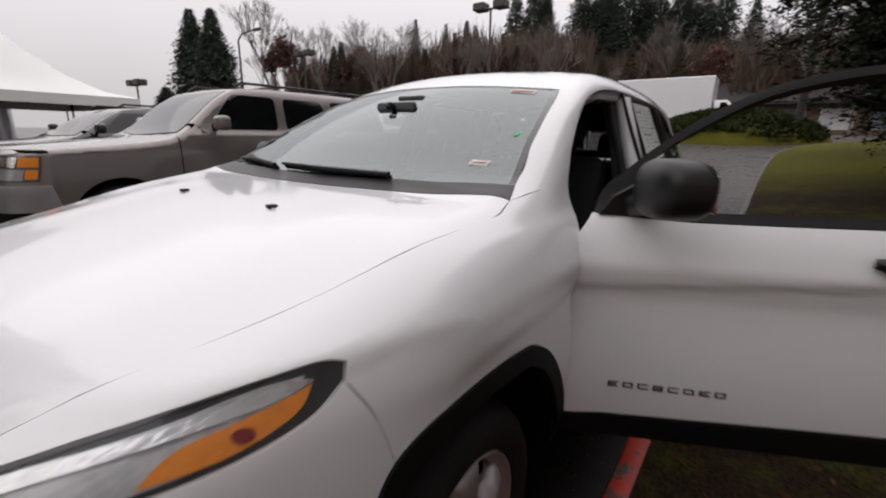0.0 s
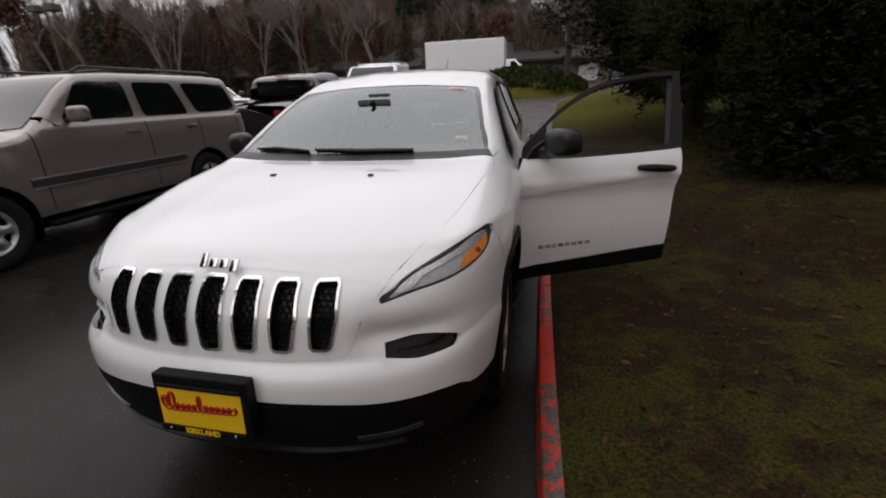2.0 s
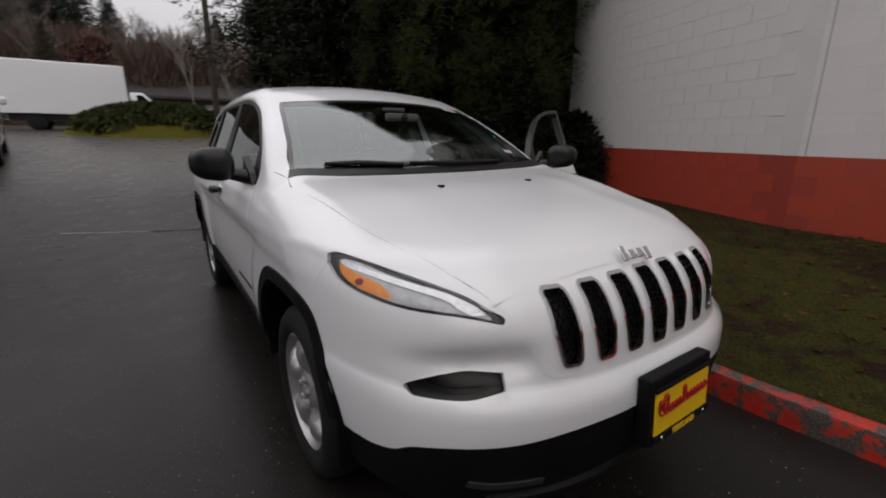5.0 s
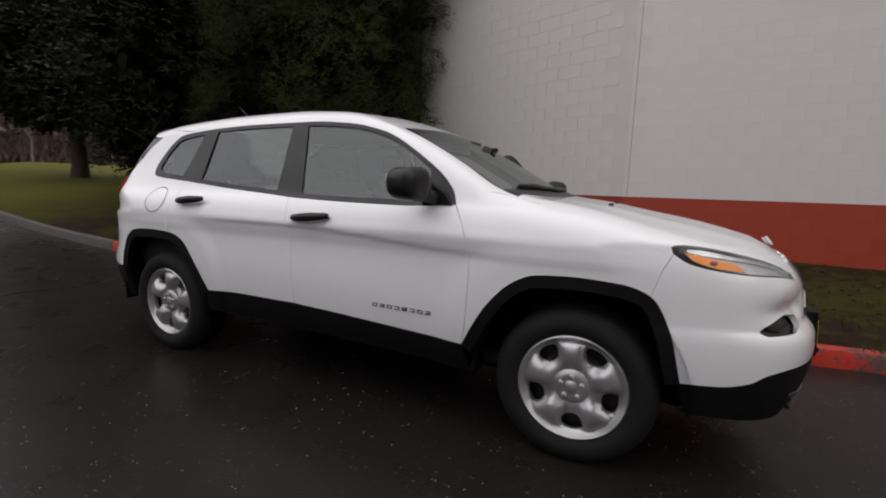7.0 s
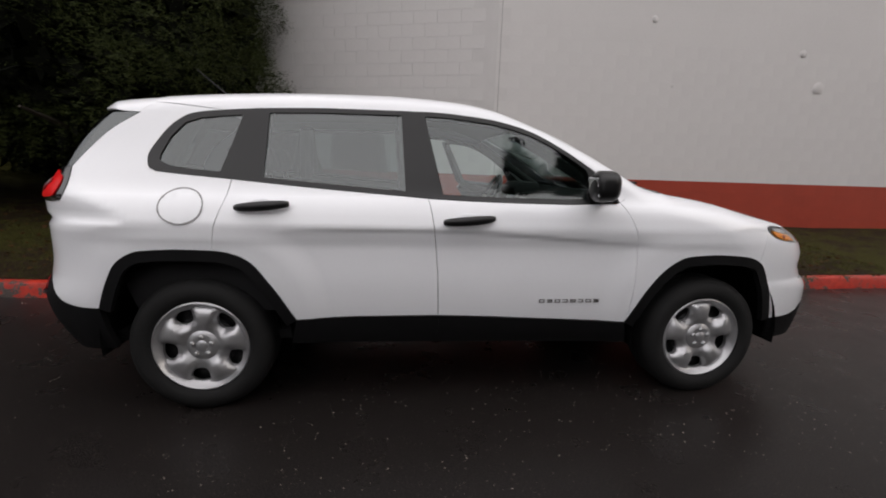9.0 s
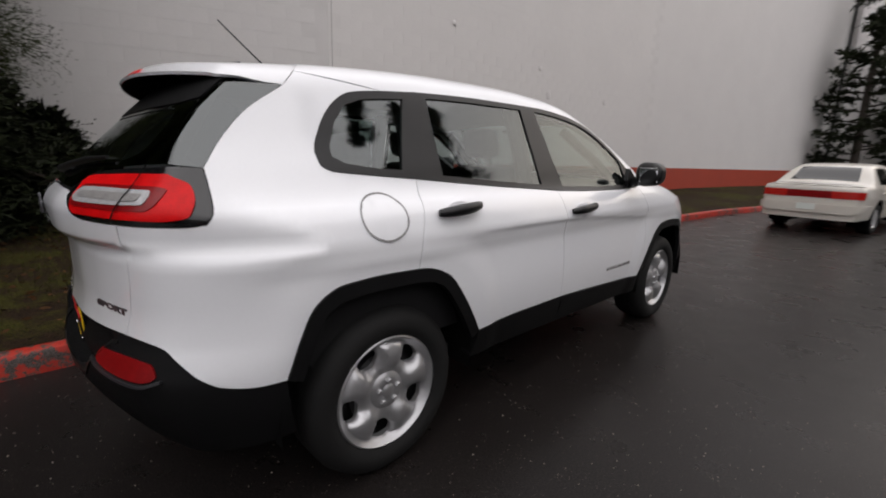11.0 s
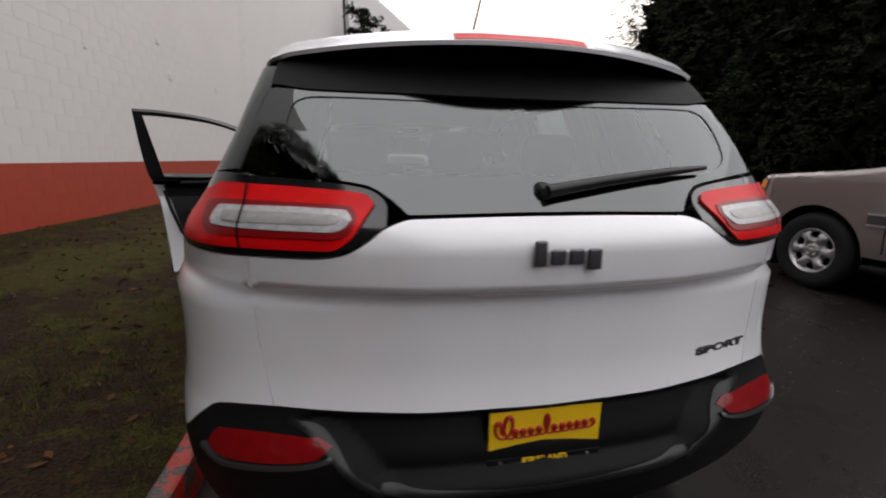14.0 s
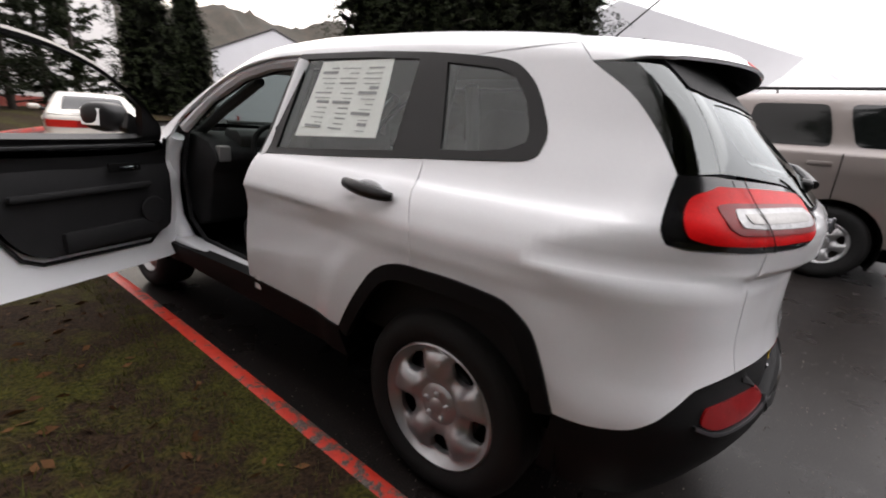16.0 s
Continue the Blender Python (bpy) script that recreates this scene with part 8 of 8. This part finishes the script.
# dark conifers on the lawn beyond the wall's end
tufted_conifer("broad green conifer with tufted foliage beside the wall", Matrix.Translation((4.42, 5.78, 0.35)), 9.0, 2.42, 20, foot=1.05, tufts=1000)
for k, (x, y, h, w, c) in enumerate(((4.3, 9.4, 10.5, 3.25, 5200), (5.0, 16.2, 11.5, 4.2, 5600), (8.2, 6.8, 9.0, 2.8, 2600), (9.8, 15.0, 10.0, 3.0, 2000), (7.3, 7.0, 9.0, 2.3, 3000), (7.6, 5.3, 8.5, 1.6, 3000), (9.5, 10.0, 9.0, 2.6, 2200), (12.8, 8.4, 9.0, 2.6, 1800), (13.0, 13.0, 10.0, 3.0, 1800))):
    dense_conifer("broad dark green conifer with dense foliage on the lawn", Matrix.Translation((x, y, float(rise(y)) + 0.25)), h, w, 21 + k, foot=(0.8, 1.7, 1.0, 1.2, 0.8)[k] if k < 5 else 0.2, count=c, size=0.21)
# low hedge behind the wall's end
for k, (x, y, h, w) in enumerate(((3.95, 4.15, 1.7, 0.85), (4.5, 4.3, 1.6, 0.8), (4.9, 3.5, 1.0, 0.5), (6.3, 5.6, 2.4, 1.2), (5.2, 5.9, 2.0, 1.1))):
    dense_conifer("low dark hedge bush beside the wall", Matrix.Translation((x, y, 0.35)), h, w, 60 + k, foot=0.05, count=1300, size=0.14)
# tall dark screen of conifers across the drive
for k, (x, y) in enumerate(((-11.9, -11.4), (-12.2, -8.9), (-12.5, -6.4), (-12.75, -4.0), (-14.6, -7.6), (-14.4, -10.4))):
    dense_conifer("tall dense dark conifer of the screen planting", Matrix.Translation((x, y, 0)), 14.5, 2.5, 30 + k, foot=0.15, count=4200, size=0.20)
# pair of clipped cypresses and wild pines by the far wall
for k, (x, y, h, w) in enumerate(((-12.3, -39, 12.5, 3.1), (-15.9, -40, 11.0, 2.4))):
    dense_conifer("pointed dark cypress at the end of the drive", Matrix.Translation((x, y, 0.1)), h, w, 40 + k, foot=0.2, count=1500, size=0.34, taper=0.9)
for k, (x, y, h) in enumerate(((-0.3, -26.6, 10.5), (-2.6, -30.0, 8.8), (-4.6, -32.5, 9.2), (-6.6, -34.5, 8.4))):
    rnd = np.random.RandomState(70 + k)
    root = thing("tree", "wild dark pine with ragged branches by the wall", "tree", Matrix.Translation((x, y, 0.3)))
    bm = tube([(0, 0, -0.2), (0.1, 0, h * 0.5), (0.0, 0.1, h)], [0.2, 0.14, 0.03], 8)
    cs, out = [], []
    for j in range(46):
        z, a = h * (0.05 + 0.93 * (j + rnd.rand()) / 46), rnd.uniform(0, 6.28)
        ln = ((1 - z / h) * 1.9 + 0.7) * rnd.uniform(0.6, 1.25)
        e = np.array((ln * math.cos(a), ln * math.sin(a), z + ln * rnd.uniform(0.1, 0.5)))
        tube([(0, 0, z), tuple(e * (0.5, 0.5, 0) + (0, 0, z + 0.1 * ln)), tuple(e)], [0.05, 0.03, 0.01], 5, bm)
        for u in np.linspace(0.2, 1, 18):
            cs.append((e[0] * u, e[1] * u, z + (e[2] - z) * u * u))
            out.append((math.cos(a) + 0.7 * rnd.randn(), math.sin(a) + 0.7 * rnd.randn(), 0.3 + 0.4 * rnd.randn()))
    part("trunk", bm, "bark", root)
    m = len(cs)
    p, f = sprays(np.array(cs), np.array(out), rnd.uniform(0.35, 0.75, m), rnd.uniform(0.22, 0.4, m), rnd, n=10, slim=0.2)
    plain("crown", p, f, "needles_dark", root)
# woods along the street
random.seed(11)
kinds = [tall_conifer("tall conifer of the woods behind the street", 22, 80 + k, wide=w, bare=c, count=n) for k, (w, c, n) in enumerate(((3.5, 0.28, 4200), (3.0, 0.40, 3200), (3.5, 0.14, 4000), (2.6, 0.06, 2800)))]
used = set()
TALL = [(-47.7, 19, 3), (-42.7, 18, 3), (-37.9, 17.6, 2), (-35.7, 16.5, 3), (-30.0, 21.5, 2), (-26.4, 21.6, 0), (-24.6, 19.6, 3), (-20.6, 22, 0), (-19.0, 20, 2), (-17.5, 22, 0), (-14.5, 20.2, 1), (-13.1, 18.5, 0), (-11.7, 20, 1), (-8.9, 18.6, 0), (-6.6, 17.4, 1), (-4.8, 18, 1), (-2.3, 12.8, 3), (-0.7, 10.2, 3), (0.7, 9.4, 3), (2.5, 9.0, 3), (5.0, 11.0, 3)]
for j, (x, top, k) in enumerate(TALL + [(-52 - 3.5 * i, 7.5 + 1.2 * (i % 3), 3) for i in range(6)] + [(8 + 3.2 * i, 14 + 3 * (i % 3), i % 4) for i in range(7)] + [(-33 + 2.1 * i + 0.7 * (i % 3), 15.5 + 2.0 * (i % 4) - 0.25 * i, (i * 7) % 4) for i in range(15)]):
    y = 58 + random.uniform(-1.5, 1.5) + (4 if j > 33 else 0)
    s = (top - 1.6) / 22
    q = 0.55 + 0.45 * s
    m = Matrix.Translation((x, y, 2.0)) @ pose(0, 0, 0, 0, 0, random.uniform(0, 360)) @ Matrix.Diagonal((q, q, s, 1))
    if k in used:
        copy_thing(kinds[k], m).matrix_basis = m
    else:
        kinds[k].matrix_basis = m
        used.add(k)
bare = [bare_tree("leafless pale tree beyond the lot", 13 + k, 90 + k, depth=6) for k in range(2)] + [bare_tree("rust-leaved slender tree beyond the lot", 8, 93, "bark", 4, "rust_leaf")]
for j in range(26):
    x, y = -58 + j * 3.0 + random.uniform(-1.2, 1.2), random.uniform(34, 47) if j % 3 else random.uniform(30, 42)
    k = bare[2] if j % 4 == 2 else bare[j % 2]
    s = random.uniform(0.8, 1.1) * (1.32 if x < -36 else 0.9)
    m = Matrix.Translation((x, y, 1.7)) @ pose(0, 0, 0, 0, 0, random.uniform(0, 360)) @ Matrix.Diagonal((s * (0.8 if j % 4 == 2 else 1), s * (0.8 if j % 4 == 2 else 1), s * (1.35 if j % 4 == 2 else 1), 1))
    if j in (0, 1, 2):
        bare[j].matrix_basis = m
    else:
        copy_thing(k, m).matrix_basis = m
brush = [brush_clump("brown leafless undergrowth", 8.0, 4.0, 97), brush_clump("brown leafless undergrowth", 10.0, 4.5, 98)]
for j in range(40):
    x, y = -66 + j * 2.6 + random.uniform(-1, 1), random.uniform(46, 58)
    m = Matrix.Translation((x, y, 1.8)) @ pose(0, 0, 0, 0, 0, random.uniform(-30, 30)) @ Matrix.Diagonal((1.25, 1, 1.42 if x < -18 else 1.0, 1))
    if j < 2:
        brush[j].matrix_basis = m
    else:
        copy_thing(brush[j % 2], m).matrix_basis = m
for k, (x, h, w) in enumerate(((-31.0, 8.9, 2.0), (-34.0, 9.3, 2.2), (-39.4, 4.2, 1.3))):
    spruce = tall_conifer("dense dark spruce at the edge of the lot", h, 50 + k, 0.03, w, 3000)
    spruce.matrix_basis = Matrix.Translation((x, 16.0, 0.6))
# rust and olive trees in front of the woods
mixed = [tall_conifer("slender rust-brown tree before the woods", 12, 110, 0.04, 1.5, 1500, "rust_leaf"), tall_conifer("olive-brown conical tree before the woods", 12, 111, 0.04, 1.9, 1800, "olive_leaf")]
MIXED = ((-62, 8.5, 0), (-57, 11, 1), (-52, 12, 1), (-46.5, 11.5, 1), (-44, 11, 1), (-41.5, 10, 0), (-37, 9, 1), (-33.5, 9.5, 1), (-31, 9, 1), (-28, 10.5, 0), (-26, 10, 1), (-24, 10.5, 0), (-20.5, 8.5, 1), (-17, 9.5, 0), (-13, 8, 1), (-9.5, 7.5, 1), (-6, 7.5, 1))
for j, (x, h, k) in enumerate(MIXED):
    w = h / 12 * (1.05 if k else 0.9)
    m = Matrix.Translation((x, 41 + 1.7 * (j % 3), 1.7)) @ pose(0, 0, 0, 0, 0, 77 * j) @ Matrix.Diagonal((w, w, h / 12, 1))
    if j in (0, 1):
        mixed[k].matrix_basis = m
    else:
        copy_thing(mixed[k], m).matrix_basis = m
# wooded slopes in the distance
def hill(name, x0, x1, y, high, seed, mat, label, deep=30):
    xs_ = np.linspace(x0, x1, 90)
    rows_ = []
    for k, u in enumerate(np.linspace(0, 1, 10)):
        z = np.array([high * u ** 0.8 * (0.8 + 0.25 * noise.noise((x * 0.03, seed, 0))) + 1.8 * u * noise.noise((x * 0.35, seed + 3, u * 4)) + 0.9 * u * noise.noise((x * 1.3, seed + 5, u * 9)) for x in xs_])
        rows_.append(np.stack([xs_, np.full(90, y) + deep * u * (1 if y > 0 else -1), z + float(rise(y)) - 0.4], 1))
    f = grid_faces(10, 90)
    ob = mesh(name, np.concatenate(rows_), f if y < 0 else f, mat)
    tagged(ob, label, "woods", kind="stuff")


# base colour lifted, so some distance haze is painted into the woods
M["woods"] = material("woods", (0.060, 0.045, 0.034), 0.9, vary=0.5, scale=0.25, fine=2.0, second=(0.024, 0.026, 0.018), bump=0.8, bump_scale=2.0)
hill("far_woods", -110, 70, 62, 9.5, 1, "woods", "dim brown and green woods behind the street")
hill("far_woods", -130, 25, -115, 40, 7, "woods", "dim wooded hillside in the distance", 35)
# planted mound between drive and street
gx2, gy2 = np.linspace(-4.2, 4.0, 60), np.linspace(21.6, 27.0, 36)
p = np.array([(x, y, float(rise(y)) - 0.05 + 1.35 * max(0.0, 1 - ((x + 0.3) / 3.7) ** 2 - ((y - 24.3) / 2.6) ** 2) ** 0.6 + 0.10 * noise.noise((x * 1.7, y * 1.7, 0)) + 0.05 * noise.noise((x * 5, y * 5, 2))) for y in gy2 for x in gx2])
bank = mesh("grass_bank", p, grid_faces(36, 60), "turf")
tagged(bank, "low planted mound beside the street", kind="structure")
rnd = np.random.RandomState(17)
n = 5000
x, y = rnd.uniform(-3.7, 3.2, n), rnd.uniform(22.0, 26.4, n)
u = 1 - ((x + 0.3) / 3.7) ** 2 - ((y - 24.3) / 2.6) ** 2
x, y, u = x[u > 0.03], y[u > 0.03], u[u > 0.03]
p, f = leaves(np.stack([x, y, rise(y) + 1.35 * u ** 0.6], 1), rnd.uniform(0.10, 0.28, len(x)), rnd, blades=3)
tagged(plain("ground_cover", p, f, "needles_green", None), "low green ground cover on the mound", "shrubs", kind="stuff")

# ---- buildings, canopies, poles ----
M["roof_shingle"] = material("roof_shingle", (0.045, 0.040, 0.038), 0.85, vary=0.3, scale=2, fine=20, bump=0.4, bump_scale=20)
M["tan_wall"] = material("tan_wall", (0.17, 0.12, 0.08), 0.8, vary=0.2, scale=2)
M["pale_wall"] = material("pale_wall", (0.62, 0.62, 0.64), 0.7, vary=0.08, scale=0.6)
M["canvas"] = material("canvas", (0.78, 0.77, 0.76), 0.6, vary=0.05, scale=1.0)
M["pole_metal"] = material("pole_metal", (0.07, 0.065, 0.06), 0.6, metal=0.4, vary=0.2)
M["shop_glass"] = material("shop_glass", (0.25, 0.30, 0.34), 0.1, vary=0.4, scale=0.8)
shops = thing("shop_building", "long low shop building with dark roof", "building", Matrix.Translation((-9, 44, 1.85)))
part("wall", block((-24, 0, 0), (21, 8, 2.6)), "tan_wall", shops)
part("roof", prism([(-1.6, 2.5), (4, 4.6), (9.6, 2.5), (9.6, 2.3), (-1.6, 2.3)], -25, 22, "yz"), "roof_shingle", shops, "dark shingle roof")
for k in range(15):
    x = -23 + k * 3.0
    w = part("shop_window", block((x, -0.06, 0.5), (x + 2.0, 0.02, 2.0)), "shop_glass" if k % 3 else "pale_wall", shops)
    part("window_frame", block((x - 0.08, -0.09, 0.42), (x + 2.08, -0.065, 0.5)), "pale_wall", w)
hall = thing("hall_building", "white gabled hall at the end of the drive", "building", Matrix.Translation((-30, -50, 0)) @ pose(0, 0, 0, 0, 0, -32))
part("wall", prism([(-7, 0), (7, 0), (7, 8.0), (0, 11.0), (-7, 8.0)], -12, 0, "xz"), "pale_wall", hall, "pale metal wall")
for s in (-1, 1):
    part("roof_edge", tube([(s * 7.2, 0.1, 7.9), (0, 0.1, 11.1)], 0.12, 6), "pole_metal", hall)
part("wall_lamp", block((-3.2, 0.0, 5.2), (-2.5, 0.4, 5.5), 0.05), "pole_metal", hall)
shed = thing("hall_building", "white hall with pale roof beside the canopies", "building", Matrix.Translation((-38, -3, 0)) @ pose(0, 0, 0, 0, 0, 78))
part("wall", prism([(-9, 0), (9, 0), (9, 5.0), (0, 8.5), (-9, 5.0)], -14, 0, "xz"), "pale_wall", shed, "pale metal wall")
for q in (-1, 1):
    part("roof_edge", tube([(q * 9.2, 0.1, 4.9), (0, 0.1, 8.6)], 0.12, 6), "pole_metal", shed)


def canopy(x, y, w, high, turn):
    root = thing("canopy", "white peaked event canopy on thin posts", "canopy", Matrix.Translation((x, y, float(rise(y)))) @ pose(0, 0, 0, 0, 0, turn), "canopies")
    n = 9
    g = np.linspace(-1, 1, n)
    p = np.array([(a * w, b * w, high + 2.5 * (1 - max(abs(a), abs(b))) ** 1.8) for b in g for a in g])
    mesh("canopy_top", p, grid_faces(n, n), "canvas", root)
    for a, b in ((-1, -1), (1, -1), (1, 1), (-1, 1)):
        part("post", tube([(a * w * 0.97, b * w * 0.97, 0), (a * w * 0.97, b * w * 0.97, high)], 0.04, 8), "pole_metal", root)
    for a in range(4):
        part("valance", block((-w, -w - 0.01, high - 0.35), (w, -w + 0.01, high), m=pose(0, 0, 0, 0, 0, 90 * a)), "canvas", root)


canopy(-21.4, 3.0, 3.2, 2.5, 4)
canopy(-29.0, 4.6, 3.4, 2.7, 5)
canopy(-22.5, -4.2, 3.2, 2.6, 5)


def lamp_pole(x, y, high, label):
    z = float(rise(y))
    root = thing("lamp_post", label, "lamp post", Matrix.Translation((x, y, z)))
    part("pole", tube([(0, 0, -0.1), (0, 0, high)], [0.10, 0.07], 8), "pole_metal", root)
    part("cross_arm", block((-0.9, -0.05, high - 0.15), (0.9, 0.05, high - 0.05)), "pole_metal", root)
    for s in (-1, 1):
        part("flood_lamp", block((s * 0.75 - 0.42, -0.4, high - 0.15), (s * 0.75 + 0.42, 0.4, high + 0.32), 0.06), "pole_metal", root)


lamp_pole(-14.7, 26.0, 8.0, "dark lot lamp post with two flood lamps")
lamp_pole(-34.3, 26.0, 6.9, "dark lot lamp post with two flood lamps")
lamp_pole(-42.4, 15.0, 4.5, "dark lot lamp post with two flood lamps")
street = thing("street_lamp", "grey street lamp with a curved arm", "street lamp", Matrix.Translation((-33.0, 19.0, 0.9)))
part("pole", tube([(0, 0, 0), (0, 0, 7.3), (0.6, 0, 7.7), (2.6, 0, 7.8)], [0.1, 0.07, 0.05, 0.05], 8), "pole_metal", street)
part("lamp_head", block((2.3, -0.15, 7.68), (3.1, 0.15, 7.84), 0.05), "pole_metal", street)
pole = thing("utility_pole", "weathered wooden utility pole", "pole", Matrix.Translation((2.1, 23.4, 1.3)))
part("pole", tube([(0, 0, -0.2), (0.1, 0, 11)], [0.16, 0.10], 8), "bark", pole)
for k, (x, y) in enumerate(((-8.2, -16.6), (-9.2, -24.5), (-14.5, -34))):
    post = thing("marker_post", "short red marker post by the kerb", "post", Matrix.Translation((x, y, 0.1)))
    part("post", tube([(0, 0, -0.1), (0, 0, 0.9)], 0.06, 8), "red_kerb", post)

# ---- grass blades and fallen leaves near the car ----
rnd = np.random.RandomState(3)
n = 42000
x = 1.16 + 3.1 * rnd.rand(n) ** 1.1
y = rnd.uniform(-4.5, 7.5, n)
keep = np.array([noise.noise((a * 0.55, b * 0.55, 0.3)) + 0.6 * noise.noise((a * 3, b * 3, 1.0)) > -0.05 for a, b in zip(x, y)])
x, y = x[keep], y[keep]
z = lawn_height(x, y)
n = len(x)
h = rnd.uniform(0.015, 0.05, n)
a = rnd.rand(n) * 6.283
lean = rnd.randn(n, 2) * 0.02
w = 0.0035
p = np.stack([np.stack([x - w * np.cos(a), y - w * np.sin(a), z - 0.01], 1), np.stack([x + w * np.cos(a), y + w * np.sin(a), z - 0.01], 1), np.stack([x + lean[:, 0], y + lean[:, 1], z + h], 1)], 1).reshape(-1, 3)
M["grass_blade"] = material("grass_blade", (0.068, 0.070, 0.016), 0.8, spec=0.15, vary=0.5, scale=1.5, fine=20, island=True, amount=0.5)
M["dead_leaf"] = material("dead_leaf", (0.11, 0.052, 0.020), 0.85, spec=0.15, vary=0.6, scale=3, fine=30, island=True, amount=0.6)
tagged(plain("grass", p, np.arange(3 * n).reshape(-1, 3), "grass_blade", None), "sparse wet grass blades", "grass", kind="stuff")
n = 2600
x, y = 1.2 + 3.1 * rnd.rand(n), rnd.uniform(-4.5, 7.5, n)
z = lawn_height(x, y) + 0.012
c = np.stack([x, y, z], 1)
p, f = leaves(c, rnd.uniform(0.02, 0.06, n), rnd, flat=0.9, blades=1)
p[:, 2] = np.maximum(p[:, 2], np.repeat(z, 4) - 0.01)
tagged(plain("fallen_leaves", p, f, "dead_leaf", None), "brown fallen leaves on the lawn", "leaves", kind="stuff")

# pale grit on the asphalt by the car
n = 24000
x, y = rnd.uniform(-6.5, 1.0, n), rnd.uniform(-3.0, 9.0, n)
keep = np.array([noise.noise((a * 0.8, b * 0.8, 5.0)) > -0.25 for a, b in zip(x, y)])
x, y = x[keep], y[keep]
n = len(x)
r = 0.0013 + 0.0042 * rnd.rand(n) ** 3
a = rnd.rand(n) * 6.283
foot = np.stack([x, y, rise(y) + 0.0005], 1)
p = np.stack([foot + np.stack([r * np.cos(a + k), r * np.sin(a + k), 0 * r], 1) for k in (0.0, 2.1, 4.2)] + [foot + np.stack([0 * r, 0 * r, 0.9 * r], 1)], 1).reshape(-1, 3)
f = (np.array([(0, 1, 3), (1, 2, 3), (2, 0, 3)])[None] + 4 * np.arange(n)[:, None, None]).reshape(-1, 3)
M["grit"] = material("grit", (0.20, 0.172, 0.148), 0.8, vary=0.3, island=True, amount=0.5)
tagged(plain("grit", p, f, "grit", None), "pale grit strewn over the asphalt", "grit", kind="stuff")

# ---- wall blocks, the nearest as pieces of their own ----
def block_mesh(mat):
    bm = block((-0.0015, -0.1985, -0.0985), (0.02, 0.1985, 0.0985), 0.0010, 1)
    me = bpy.data.meshes.new("block")
    bm.to_mesh(me)
    bm.free()
    me.materials.append(M[mat])
    return me


white_me, red_me = block_mesh("white_block"), block_mesh("red_block")
rest = {"white_block": [], "red_block": []}
count = 0
for r in range(0, 36):
    z = 0.242 + 0.2 * r
    red = z < 1.14
    for c in range(0, 36):
        y = -0.2 - 0.4 * c - (0.2 if r % 2 else 0)
        if y < -length + 0.2:
            continue
        if count < 300 and z < 4.2 and -9.0 < y and (r > 4 or c % 2 == 0):
            o = new("block", red_me if red else white_me)
            o.parent = wall
            o.location = (-0.0008 * ((r * 7 + c * 13) % 5) / 5, y, z)
            count += 1
        else:
            rest["red_block" if red else "white_block"].append((y, z))
cube = np.array([(a, b, c) for a in (-0.0015, 0.02) for b in (-0.1985, 0.1985) for c in (-0.0985, 0.0985)])
quads = np.array([(0, 1, 3, 2), (4, 6, 7, 5), (0, 4, 5, 1), (2, 3, 7, 6), (0, 2, 6, 4), (1, 5, 7, 3)])
far = {"white_block": [], "red_block": []}
for r in range(0, 50):
    z = 0.242 + 0.2 * r
    for c in range(0, int(length_b / 0.4) - 1):
        far["red_block" if z < 1.14 else "white_block"].append((-0.2 - 0.4 * c - (0.2 if r % 2 else 0), z))
near = {"white_block": [], "red_block": []}
for r in range(0, 36):
    z = 0.242 + 0.2 * r
    for c in range(0, int(length_e / 0.4) - 1):
        y = -0.22 - 0.4 * c - (0.2 if r % 2 else 0)
        if z < 4.4:
            o = new("block", red_me if z < 1.14 else white_me)
            o.parent = end
            o.location = (-0.0008 * ((r * 7 + c * 13) % 5) / 5, y, z)
        else:
            near["red_block" if z < 1.14 else "white_block"].append((y, z))
for parent, lot in ((wall, rest), (bend, far), (end, near)):
    for mat, at in lot.items():
        if not at:
            continue
        o = np.array([(0, y, z) for y, z in at])
        p = (cube[None] + o[:, None]).reshape(-1, 3)
        f = (quads[None] + 8 * np.arange(len(at))[:, None, None]).reshape(-1, 4)
        tagged(plain("block_courses", p, f, mat, parent), kind="stuff")
